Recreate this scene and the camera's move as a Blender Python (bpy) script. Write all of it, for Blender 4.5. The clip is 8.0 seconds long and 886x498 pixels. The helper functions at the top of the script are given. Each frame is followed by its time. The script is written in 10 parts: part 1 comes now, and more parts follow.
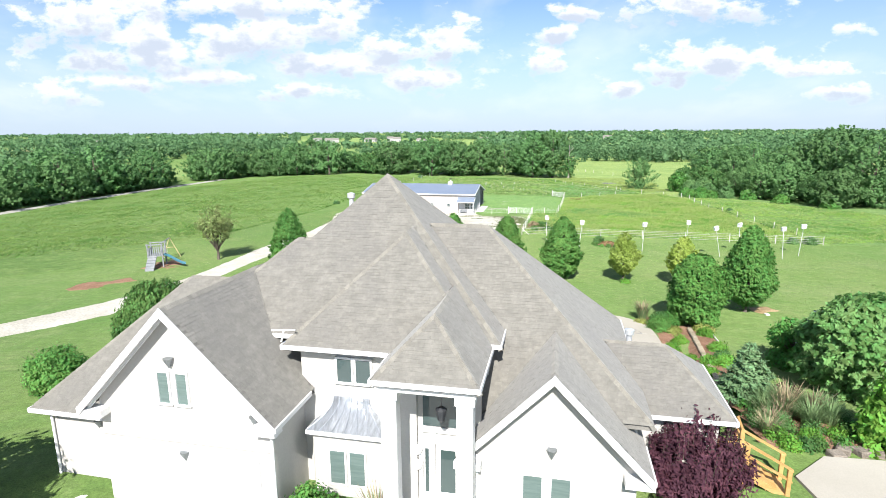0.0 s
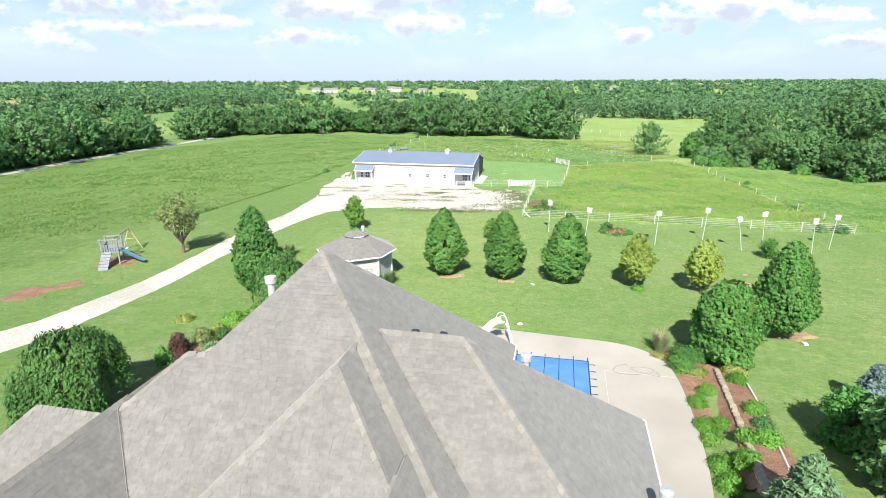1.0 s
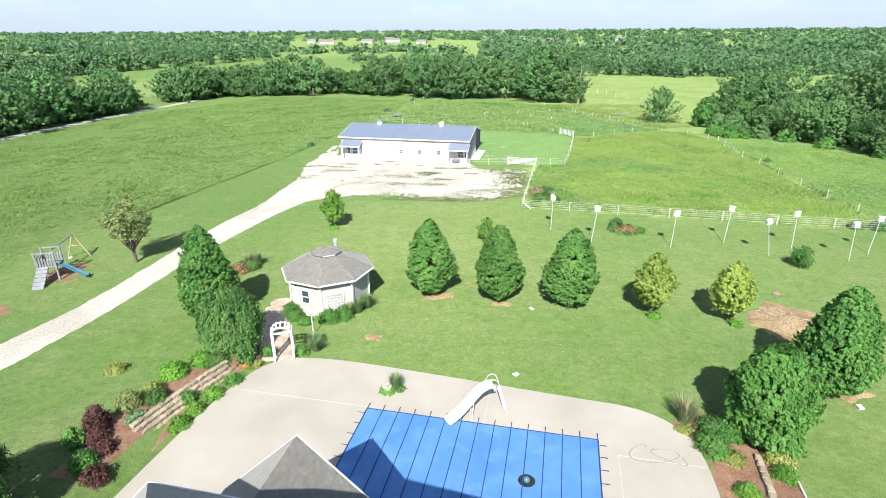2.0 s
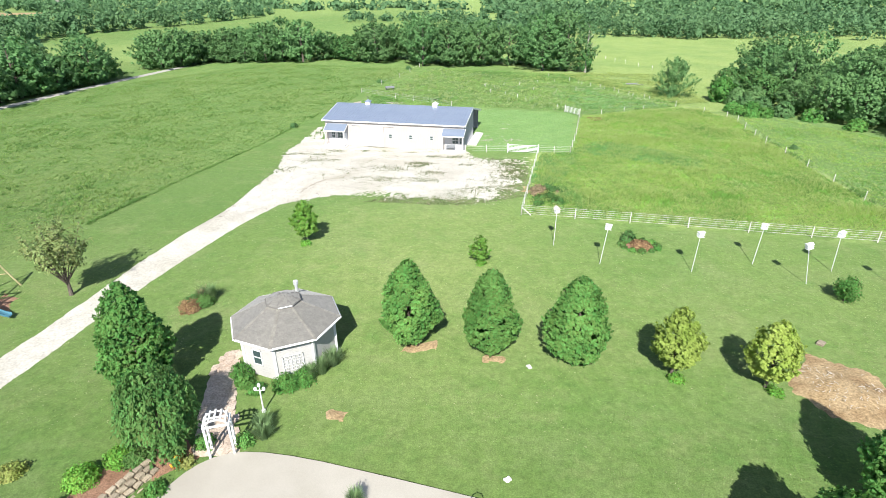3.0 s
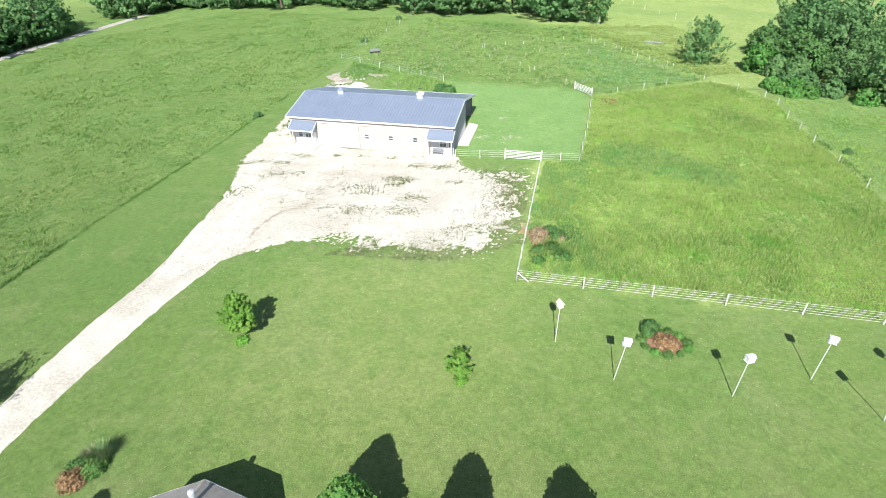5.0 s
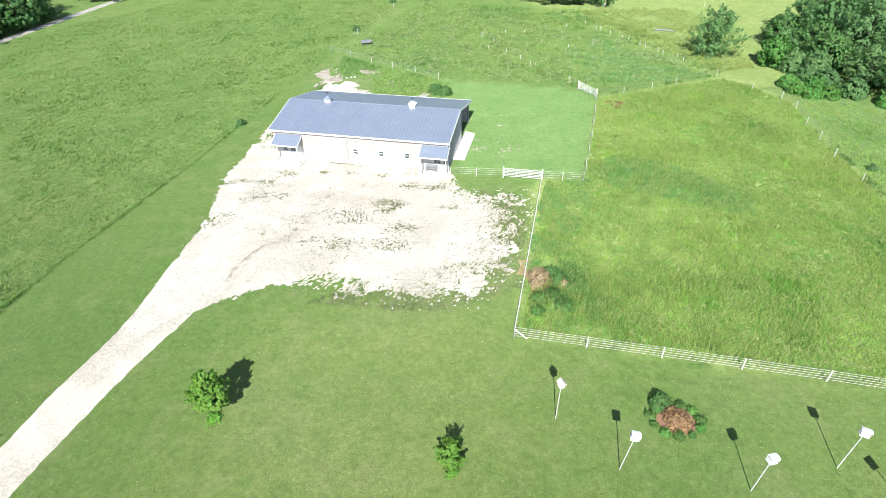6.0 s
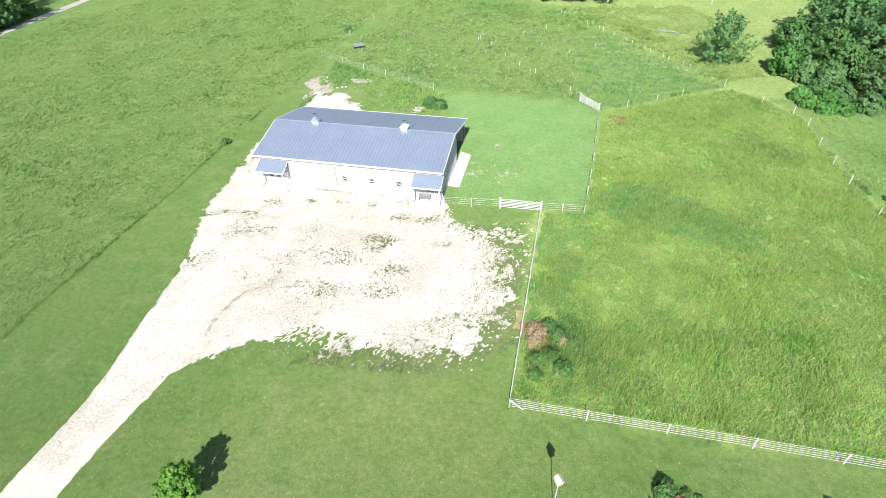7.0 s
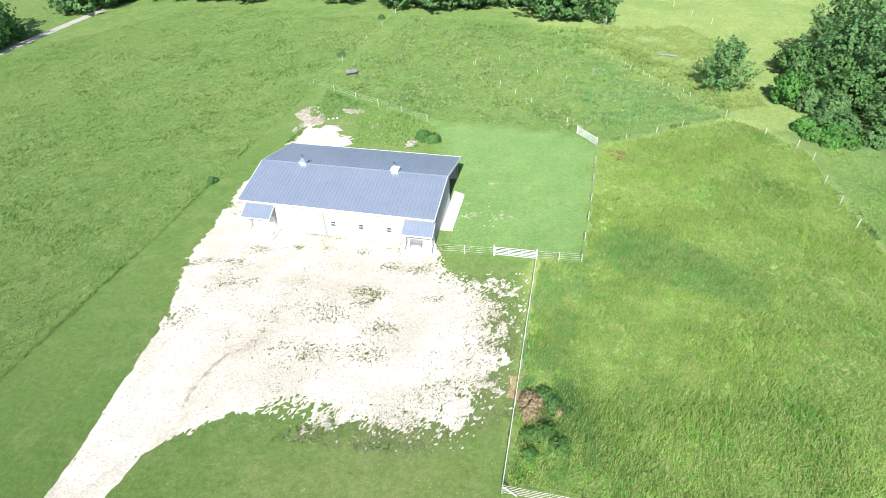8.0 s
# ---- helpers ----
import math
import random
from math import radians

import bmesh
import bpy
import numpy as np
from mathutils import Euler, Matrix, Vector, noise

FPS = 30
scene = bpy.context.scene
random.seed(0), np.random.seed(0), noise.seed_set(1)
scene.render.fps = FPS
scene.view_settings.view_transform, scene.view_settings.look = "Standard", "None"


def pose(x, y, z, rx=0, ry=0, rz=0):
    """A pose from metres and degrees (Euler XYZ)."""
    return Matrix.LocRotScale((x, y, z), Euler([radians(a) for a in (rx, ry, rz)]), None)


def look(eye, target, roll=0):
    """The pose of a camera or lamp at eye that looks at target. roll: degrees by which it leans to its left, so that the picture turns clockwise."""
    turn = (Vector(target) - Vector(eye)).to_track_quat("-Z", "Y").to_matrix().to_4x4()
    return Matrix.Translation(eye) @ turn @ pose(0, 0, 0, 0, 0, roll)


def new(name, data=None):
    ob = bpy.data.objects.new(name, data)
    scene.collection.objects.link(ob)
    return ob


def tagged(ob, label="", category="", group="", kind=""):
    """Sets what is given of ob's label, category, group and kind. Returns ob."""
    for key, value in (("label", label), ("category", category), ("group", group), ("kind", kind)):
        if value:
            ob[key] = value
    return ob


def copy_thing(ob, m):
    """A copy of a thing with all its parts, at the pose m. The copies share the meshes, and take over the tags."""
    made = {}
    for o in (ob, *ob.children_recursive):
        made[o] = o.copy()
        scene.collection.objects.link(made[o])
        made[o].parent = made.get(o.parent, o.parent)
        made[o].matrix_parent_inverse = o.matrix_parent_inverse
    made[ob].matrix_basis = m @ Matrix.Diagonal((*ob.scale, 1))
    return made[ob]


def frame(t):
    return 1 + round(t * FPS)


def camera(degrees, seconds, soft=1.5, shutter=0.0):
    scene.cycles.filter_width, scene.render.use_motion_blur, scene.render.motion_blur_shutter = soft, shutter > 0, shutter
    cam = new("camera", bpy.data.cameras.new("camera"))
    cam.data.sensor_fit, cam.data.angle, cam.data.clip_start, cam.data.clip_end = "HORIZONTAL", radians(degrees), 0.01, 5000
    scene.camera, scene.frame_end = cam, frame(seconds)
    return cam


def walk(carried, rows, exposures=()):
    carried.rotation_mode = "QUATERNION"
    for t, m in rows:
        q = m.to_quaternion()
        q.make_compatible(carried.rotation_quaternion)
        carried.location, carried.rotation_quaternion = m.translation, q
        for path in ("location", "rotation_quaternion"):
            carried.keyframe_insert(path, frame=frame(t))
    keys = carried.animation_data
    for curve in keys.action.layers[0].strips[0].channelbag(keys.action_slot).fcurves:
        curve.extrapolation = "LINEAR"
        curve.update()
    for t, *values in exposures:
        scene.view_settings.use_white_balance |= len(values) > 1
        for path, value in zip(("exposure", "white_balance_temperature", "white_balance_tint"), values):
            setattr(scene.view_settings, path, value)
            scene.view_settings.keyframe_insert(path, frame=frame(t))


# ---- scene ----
cam = camera(78.4, 8.0, 0.7)
PATH = [
    (0, (0.049, -0.117, 14.947), (0.053, 1.839, 14.531), -0.4),
    (0.5, (0.706, 3.85, 16.442), (0.706, 5.786, 15.938), -0.3),
    (1, (1.345, 7.765, 17.94), (1.341, 9.677, 17.352), -0.2),
    (1.5, (1.977, 11.932, 19.413), (1.972, 13.816, 18.743), -0.3),
    (3, (4.106, 25.947, 23.221), (4.09, 27.743, 22.342), -0.5),
    (3.5, (4.898, 30.413, 24.797), (4.874, 32.176, 23.853), -0.7),
    (4, (5.616, 34.847, 26.423), (5.587, 36.577, 25.42), -0.9),
    (4.5, (6.22, 39.226, 27.987), (6.187, 40.923, 26.928), -1.0),
    (6, (7.698, 51.197, 33.21), (7.653, 52.791, 32.004), -1.8),
    (6.5, (8.086, 54.71, 34.828), (8.04, 56.274, 33.583), -1.9),
    (7, (8.533, 57.977, 36.491), (8.486, 59.524, 35.225), -2.0),
    (7.5, (9.09, 60.861, 37.914), (9.039, 62.409, 36.648), -2.3),
    (8, (9.578, 63.392, 39.161), (9.529, 64.944, 37.902), -2.4),
]
walk(cam, [(t, look(eye, target, roll)) for t, eye, target, roll in PATH],
     exposures=[(0, 0.95), (1.5, 0.95), (3.0, 0.88), (4.5, 0.87), (8.0, 0.9)])

# ---- light ----
SUN_EL, SUN_AZ = radians(41.5), radians(186.4)     # height, and compass turn from +y towards +x
to_sun = Vector((math.sin(SUN_AZ) * math.cos(SUN_EL), math.cos(SUN_AZ) * math.cos(SUN_EL), math.sin(SUN_EL)))
sun = new("sun", bpy.data.lights.new("sun", "SUN"))
sun.data.energy, sun.data.angle, sun.data.color = 4.4, radians(0.55), (1.0, 0.965, 0.905)
sun.rotation_euler = to_sun.to_track_quat("Z", "Y").to_euler()


# fair-weather clouds to the north: middle and half size, each over the distance ahead
CLOUDS = (
          (-0.612, 0.201, 0.102, 0.045), (-0.541, 0.165, 0.078, 0.031), (-0.475, 0.121, 0.049, 0.019), (-0.671, 0.079, 0.038, 0.027), (-0.318, 0.171, 0.122, 0.038), (-0.195, 0.184, 0.061, 0.035),
          (-0.093, 0.147, 0.061, 0.024), (-0.139, 0.112, 0.05, 0.012), (0.012, 0.155, 0.045, 0.035), (-0.028, 0.096, 0.066, 0.023), (-0.25, 0.077, 0.066, 0.013), (0.209, 0.17, 0.029, 0.014),
          (0.164, 0.122, 0.04, 0.021), (0.444, 0.211, 0.102, 0.022), (0.467, 0.118, 0.119, 0.028), (0.324, 0.075, 0.03, 0.012), (0.658, 0.103, 0.072, 0.012), (0.713, 0.07, 0.05, 0.013),
          (0.722, 0.174, 0.026, 0.013), (0.227, 0.203, 0.035, 0.011), (-0.188, 0.124, 0.109, 0.024), (-0.578, 0.092, 0.09, 0.012), (-0.5, 0.14, 0.16, 0.03), (-0.34, 0.215, 0.16, 0.016), (-0.42, 0.1, 0.1, 0.014))


def make_sky():
    world = bpy.data.worlds.new("sky")
    scene.world = world
    world.use_nodes = True
    nt = world.node_tree
    nt.nodes.clear()
    N, L = nt.nodes.new, nt.links.new
    out, bg = N("ShaderNodeOutputWorld"), N("ShaderNodeBackground")
    sky = N("ShaderNodeTexSky")
    sky.sky_type, sky.sun_disc = "NISHITA", False
    sky.sun_elevation, sky.sun_rotation = SUN_EL, SUN_AZ
    sky.altitude, sky.air_density, sky.dust_density, sky.ozone_density = 300, 1.0, 0.35, 1.6
    co, sep = N("ShaderNodeTexCoord"), N("ShaderNodeSeparateXYZ")
    L(co.outputs["Generated"], sep.inputs[0])
    # cloud deck: the direction laid on a flat ceiling, so that clouds pile up towards the horizon
    up = N("ShaderNodeMath"); up.operation = "ADD"; up.inputs[1].default_value = 0.26
    L(sep.outputs["Z"], up.inputs[0])
    mx = N("ShaderNodeMath"); mx.operation = "MAXIMUM"; mx.inputs[1].default_value = 0.02
    L(up.outputs[0], mx.inputs[0])
    dx, dy = N("ShaderNodeMath"), N("ShaderNodeMath")
    dx.operation = dy.operation = "DIVIDE"
    L(sep.outputs["X"], dx.inputs[0]); L(mx.outputs[0], dx.inputs[1])
    L(sep.outputs["Y"], dy.inputs[0]); L(mx.outputs[0], dy.inputs[1])
    tall = N("ShaderNodeMath"); tall.operation = "MULTIPLY"; tall.inputs[1].default_value = 0.62
    L(dy.outputs[0], tall.inputs[0])
    el = N("ShaderNodeMath"); el.operation = "MULTIPLY"; el.inputs[1].default_value = 0.5
    L(sep.outputs["Z"], el.inputs[0])
    comb = N("ShaderNodeCombineXYZ")
    L(dx.outputs[0], comb.inputs[0]); L(tall.outputs[0], comb.inputs[1]); L(el.outputs[0], comb.inputs[2])
    big, fine = N("ShaderNodeTexNoise"), N("ShaderNodeTexNoise")
    for node, sc, det, ro in ((big, 2.2, 9.0, 0.52), (fine, 7.0, 8.0, 0.6)):
        node.inputs["Scale"].default_value, node.inputs["Detail"].default_value, node.inputs["Roughness"].default_value = sc, det, ro
        L(comb.outputs[0], node.inputs["Vector"])
    mixn = N("ShaderNodeMath"); mixn.operation = "MULTIPLY_ADD"; mixn.inputs[1].default_value = 0.35
    L(fine.outputs[0], mixn.inputs[0]); L(big.outputs[0], mixn.inputs[2])
    # more cloud towards -x
    lean = N("ShaderNodeMath"); lean.operation = "MULTIPLY_ADD"; lean.inputs[1].default_value = -0.085
    L(sep.outputs["X"], lean.inputs[0]); L(mixn.outputs[0], lean.inputs[2])
    ramp = N("ShaderNodeValToRGB")
    ramp.color_ramp.elements[0].position, ramp.color_ramp.elements[1].position = 0.69, 0.78
    ramp.color_ramp.elements[0].color, ramp.color_ramp.elements[1].color = (0, 0, 0, 1), (1, 1, 1, 1)
    L(lean.outputs[0], ramp.inputs[0])
    # grey undersides inside the thickest parts
    under = N("ShaderNodeValToRGB")
    under.color_ramp.elements[0].position, under.color_ramp.elements[1].position = 0.75, 0.88
    under.color_ramp.elements[0].color, under.color_ramp.elements[1].color = (7.6, 7.8, 8.1, 1), (4.4, 4.9, 5.8, 1)
    L(lean.outputs[0], under.inputs[0])
    lower = N("ShaderNodeVectorMath"); lower.operation = "ADD"; lower.inputs[1].default_value = (0.0, 0.16, 0.0)
    L(comb.outputs[0], lower.inputs[0])
    below = N("ShaderNodeTexNoise")
    below.inputs["Scale"].default_value, below.inputs["Detail"].default_value, below.inputs["Roughness"].default_value = 2.2, 5.0, 0.5
    L(lower.outputs[0], below.inputs["Vector"])
    step = N("ShaderNodeMath"); step.operation = "SUBTRACT"
    L(big.outputs[0], step.inputs[0]); L(below.outputs[0], step.inputs[1])
    foot = N("ShaderNodeMapRange")
    foot.inputs[1].default_value, foot.inputs[2].default_value, foot.inputs[3].default_value, foot.inputs[4].default_value = 0.03, 0.16, 0.0, 0.8
    L(step.outputs[0], foot.inputs[0])
    shade = N("ShaderNodeMix"); shade.data_type = "RGBA"
    shade.inputs[7].default_value = (4.0, 4.6, 5.7, 1)
    L(foot.outputs[0], shade.inputs[0]); L(under.outputs[0], shade.inputs[6])
    fade = N("ShaderNodeMapRange")
    fade.inputs[1].default_value, fade.inputs[2].default_value = 0.0, 0.06
    fade.inputs[3].default_value, fade.inputs[4].default_value = 0.0, 0.95
    L(sep.outputs["Z"], fade.inputs[0])
    # the north keeps to its own heaped clouds, the rest of the sky to the scattered deck
    north = N("ShaderNodeMapRange")
    north.inputs[1].default_value, north.inputs[2].default_value, north.inputs[3].default_value, north.inputs[4].default_value = 0.45, 0.65, 1.0, 0.0
    L(sep.outputs["Y"], north.inputs[0])
    deck = N("ShaderNodeMath"); deck.operation = "MULTIPLY"
    L(ramp.outputs[0], deck.inputs[0]); L(north.outputs[0], deck.inputs[1])
    ahead = N("ShaderNodeMath"); ahead.operation = "MAXIMUM"; ahead.inputs[1].default_value = 0.2
    L(sep.outputs["Y"], ahead.inputs[0])
    flat = N("ShaderNodeCombineXYZ")
    for k, axis in enumerate("XZ"):
        dv = N("ShaderNodeMath"); dv.operation = "DIVIDE"
        L(sep.outputs[axis], dv.inputs[0]); L(ahead.outputs[0], dv.inputs[1]); L(dv.outputs[0], flat.inputs[k])

    def puffs(shift):
        """How deep inside the heaped clouds a direction lies, looked up a little higher by shift."""
        best = None
        for u, v, w, h in CLOUDS:
            at = N("ShaderNodeVectorMath"); at.operation = "MULTIPLY_ADD"
            at.inputs[1].default_value, at.inputs[2].default_value = (1 / w, 1 / h, 0), (-u / w, -(v - shift * h) / h, 0)
            L(flat.outputs[0], at.inputs[0])
            ln = N("ShaderNodeVectorMath"); ln.operation = "LENGTH"
            L(at.outputs[0], ln.inputs[0])
            if best is None:
                best = ln.outputs["Value"]
            else:
                mn = N("ShaderNodeMath"); mn.operation = "SMOOTH_MIN"; mn.inputs[2].default_value = 0.25
                L(best, mn.inputs[0]); L(ln.outputs["Value"], mn.inputs[1])
                best = mn.outputs[0]
        return best

    stretch = N("ShaderNodeVectorMath"); stretch.operation = "MULTIPLY"; stretch.inputs[1].default_value = (1.0, 1.7, 1.0)
    L(flat.outputs[0], stretch.inputs[0])
    heap = N("ShaderNodeTexNoise")
    heap.inputs["Scale"].default_value, heap.inputs["Detail"].default_value, heap.inputs["Roughness"].default_value = 17.0, 9.0, 0.58
    L(stretch.outputs[0], heap.inputs["Vector"])

    def edge(depth, lo, hi):
        sm = N("ShaderNodeMath"); sm.operation = "MULTIPLY_ADD"; sm.inputs[1].default_value = -5.6
        L(heap.outputs[0], sm.inputs[0]); L(depth, sm.inputs[2])
        r = N("ShaderNodeMapRange"); r.interpolation_type = "SMOOTHSTEP"
        r.inputs[1].default_value, r.inputs[2].default_value, r.inputs[3].default_value, r.inputs[4].default_value = lo, hi, 1.0, 0.0
        L(sm.outputs[0], r.inputs[0])
        return r.outputs[0]

    heaped, base = edge(puffs(0.0), -2.35, -1.35), edge(puffs(0.7), -3.0, -1.4)
    # thin veil between the heaps
    veil = N("ShaderNodeMapRange")
    veil.inputs[1].default_value, veil.inputs[2].default_value, veil.inputs[3].default_value, veil.inputs[4].default_value = 0.47, 0.72, 0.0, 0.36
    L(big.outputs[0], veil.inputs[0])
    top_of = N("ShaderNodeMath"); top_of.operation = "MAXIMUM"
    L(heaped, top_of.inputs[0]); L(veil.outputs[0], top_of.inputs[1])
    both = N("ShaderNodeMath"); both.operation = "MAXIMUM"
    L(deck.outputs[0], both.inputs[0]); L(top_of.outputs[0], both.inputs[1])
    fac = N("ShaderNodeMath"); fac.operation = "MULTIPLY"
    L(both.outputs[0], fac.inputs[0]); L(fade.outputs[0], fac.inputs[1])
    grey = N("ShaderNodeMath"); grey.operation = "MULTIPLY"; grey.inputs[1].default_value = 0.85
    L(base, grey.inputs[0])
    lit = N("ShaderNodeMix"); lit.data_type = "RGBA"
    lit.inputs[6].default_value, lit.inputs[7].default_value = (8.4, 8.5, 8.7, 1), (4.3, 4.9, 6.0, 1)
    L(grey.outputs[0], lit.inputs[0])
    sort = N("ShaderNodeMix"); sort.data_type = "RGBA"
    L(north.outputs[0], sort.inputs[0]); L(lit.outputs[2], sort.inputs[6]); L(shade.outputs[2], sort.inputs[7])
    mix = N("ShaderNodeMix"); mix.data_type = "RGBA"
    # pale haze low in the sky
    low = N("ShaderNodeMapRange")
    low.inputs[1].default_value, low.inputs[2].default_value, low.inputs[3].default_value, low.inputs[4].default_value = -0.01, 0.22, 0.95, 0.0
    L(sep.outputs["Z"], low.inputs[0])
    hz = N("ShaderNodeMix"); hz.data_type = "RGBA"
    hz.inputs[7].default_value = (4.5, 5.5, 6.9, 1)
    tint = N("ShaderNodeMix"); tint.data_type, tint.blend_type = "RGBA", "MULTIPLY"
    tint.inputs[0].default_value, tint.inputs[7].default_value = 1.0, (0.84, 0.94, 1.04, 1)
    L(sky.outputs[0], tint.inputs[6])
    L(low.outputs[0], hz.inputs[0]); L(tint.outputs[2], hz.inputs[6])
    L(fac.outputs[0], mix.inputs[0]); L(hz.outputs[2], mix.inputs[6]); L(sort.outputs[2], mix.inputs[7])
    bg.inputs["Strength"].default_value = 0.076
    L(mix.outputs[2], bg.inputs["Color"])
    L(bg.outputs[0], out.inputs["Surface"])


make_sky()


# ---- materials ----
def surface(name, a, b, scale=1.0, rough=0.8, fine=20.0, fine_amount=0.25, bump=0.0, bump_scale=None, metal=0.0, c=None, c_scale=0.15,
            vary="", vary_amount=0.25, stretch=(1, 1, 1), spec=0.3, translucent=0.0, coords="Object", coat=0.0, each=0.0, sheen=0.0, matt=0.0):
    """A surface of two colours mixed by a wide noise, with fine grain, an optional third colour in large patches, and relief."""
    m = bpy.data.materials.new(name)
    m.use_nodes = True
    nt = m.node_tree
    nt.nodes.clear()
    N, L = nt.nodes.new, nt.links.new
    out, bsdf = N("ShaderNodeOutputMaterial"), N("ShaderNodeBsdfPrincipled")
    L(bsdf.outputs[0], out.inputs[0])
    bsdf.inputs["Roughness"].default_value, bsdf.inputs["Metallic"].default_value = rough, metal
    bsdf.inputs["Specular IOR Level"].default_value = spec
    bsdf.inputs["Coat Weight"].default_value = coat
    bsdf.inputs["Diffuse Roughness"].default_value = matt
    bsdf.inputs["Sheen Weight"].default_value, bsdf.inputs["Sheen Roughness"].default_value = sheen, 0.55
    if coords == "World":
        geo = N("ShaderNodeNewGeometry"); vec = geo.outputs["Position"]
    else:
        tc = N("ShaderNodeTexCoord"); vec = tc.outputs["Object"]
    mp = N("ShaderNodeMapping"); mp.inputs["Scale"].default_value = stretch
    L(vec, mp.inputs[0]); vec = mp.outputs[0]

    def noise_node(sc, det=4.0, ro=0.55):
        n = N("ShaderNodeTexNoise")
        n.inputs["Scale"].default_value, n.inputs["Detail"].default_value, n.inputs["Roughness"].default_value = sc, det, ro
        L(vec, n.inputs["Vector"])
        return n

    def contrast(socket, lo, hi, to0=0.0, to1=1.0):
        r = N("ShaderNodeMapRange")
        r.inputs[1].default_value, r.inputs[2].default_value, r.inputs[3].default_value, r.inputs[4].default_value = lo, hi, to0, to1
        L(socket, r.inputs[0])
        return r.outputs[0]

    def blend(f, x, y, mode="MIX"):
        mx = N("ShaderNodeMix"); mx.data_type, mx.blend_type = "RGBA", mode
        for sock, val in ((mx.inputs[0], f), (mx.inputs[6], x), (mx.inputs[7], y)):
            if isinstance(val, (tuple, float)):
                sock.default_value = (*val, 1) if isinstance(val, tuple) and len(val) == 3 else val
            else:
                L(val, sock)
        return mx.outputs[2]

    col = blend(contrast(noise_node(scale).outputs[0], 0.34, 0.66), a, b)
    if c:
        col = blend(contrast(noise_node(c_scale, 3.0).outputs[0], 0.48, 0.66), col, c)
    fn = noise_node(fine, 3.0, 0.6)
    if fine_amount:
        g = contrast(fn.outputs[0], 0.3, 0.7, 1.0 - fine_amount, 1.0 + fine_amount)
        cg = N("ShaderNodeCombineColor")
        for k in range(3):
            L(g, cg.inputs[k])
        col = blend(1.0, col, cg.outputs[0], "MULTIPLY")
    if vary:
        if vary == "island":
            geo = N("ShaderNodeNewGeometry"); rnd = geo.outputs["Random Per Island"]
        else:
            info = N("ShaderNodeObjectInfo"); rnd = info.outputs["Random"]
        g = contrast(rnd, 0, 1, 1.0 - vary_amount, 1.0 + vary_amount)
        hs = N("ShaderNodeHueSaturation")
        L(g, hs.inputs["Value"])
        L(contrast(rnd, 0, 1, 0.5 - 0.02 * (vary_amount > 0.2), 0.5 + 0.02 * (vary_amount > 0.2)), hs.inputs["Hue"])
        L(col, hs.inputs["Color"])
        col = hs.outputs[0]
    if each:
        info = N("ShaderNodeObjectInfo")
        hs = N("ShaderNodeHueSaturation")
        L(contrast(info.outputs["Random"], 0, 1, 1.0 - each, 1.0 + each), hs.inputs["Value"])
        wn = N("ShaderNodeTexWhiteNoise"); wn.noise_dimensions = "1D"
        L(info.outputs["Random"], wn.inputs["W"])
        L(contrast(wn.outputs["Value"], 0, 1, 0.5 - 0.03 * each, 0.5 + 0.05 * each), hs.inputs["Hue"])
        L(col, hs.inputs["Color"])
        col = hs.outputs[0]
    L(col, bsdf.inputs["Base Color"])
    if bump:
        bn = noise_node(bump_scale or fine, 5.0, 0.65)
        bp = N("ShaderNodeBump"); bp.inputs["Strength"].default_value = 1.0
        bp.inputs["Distance"].default_value = bump
        L(bn.outputs[0], bp.inputs["Height"]); L(bp.outputs[0], bsdf.inputs["Normal"])
    if translucent:
        tr, ms = N("ShaderNodeBsdfTranslucent"), N("ShaderNodeMixShader")
        L(col, tr.inputs["Color"]); ms.inputs[0].default_value = translucent
        L(bsdf.outputs[0], ms.inputs[1]); L(tr.outputs[0], ms.inputs[2]); L(ms.outputs[0], out.inputs[0])
    return m


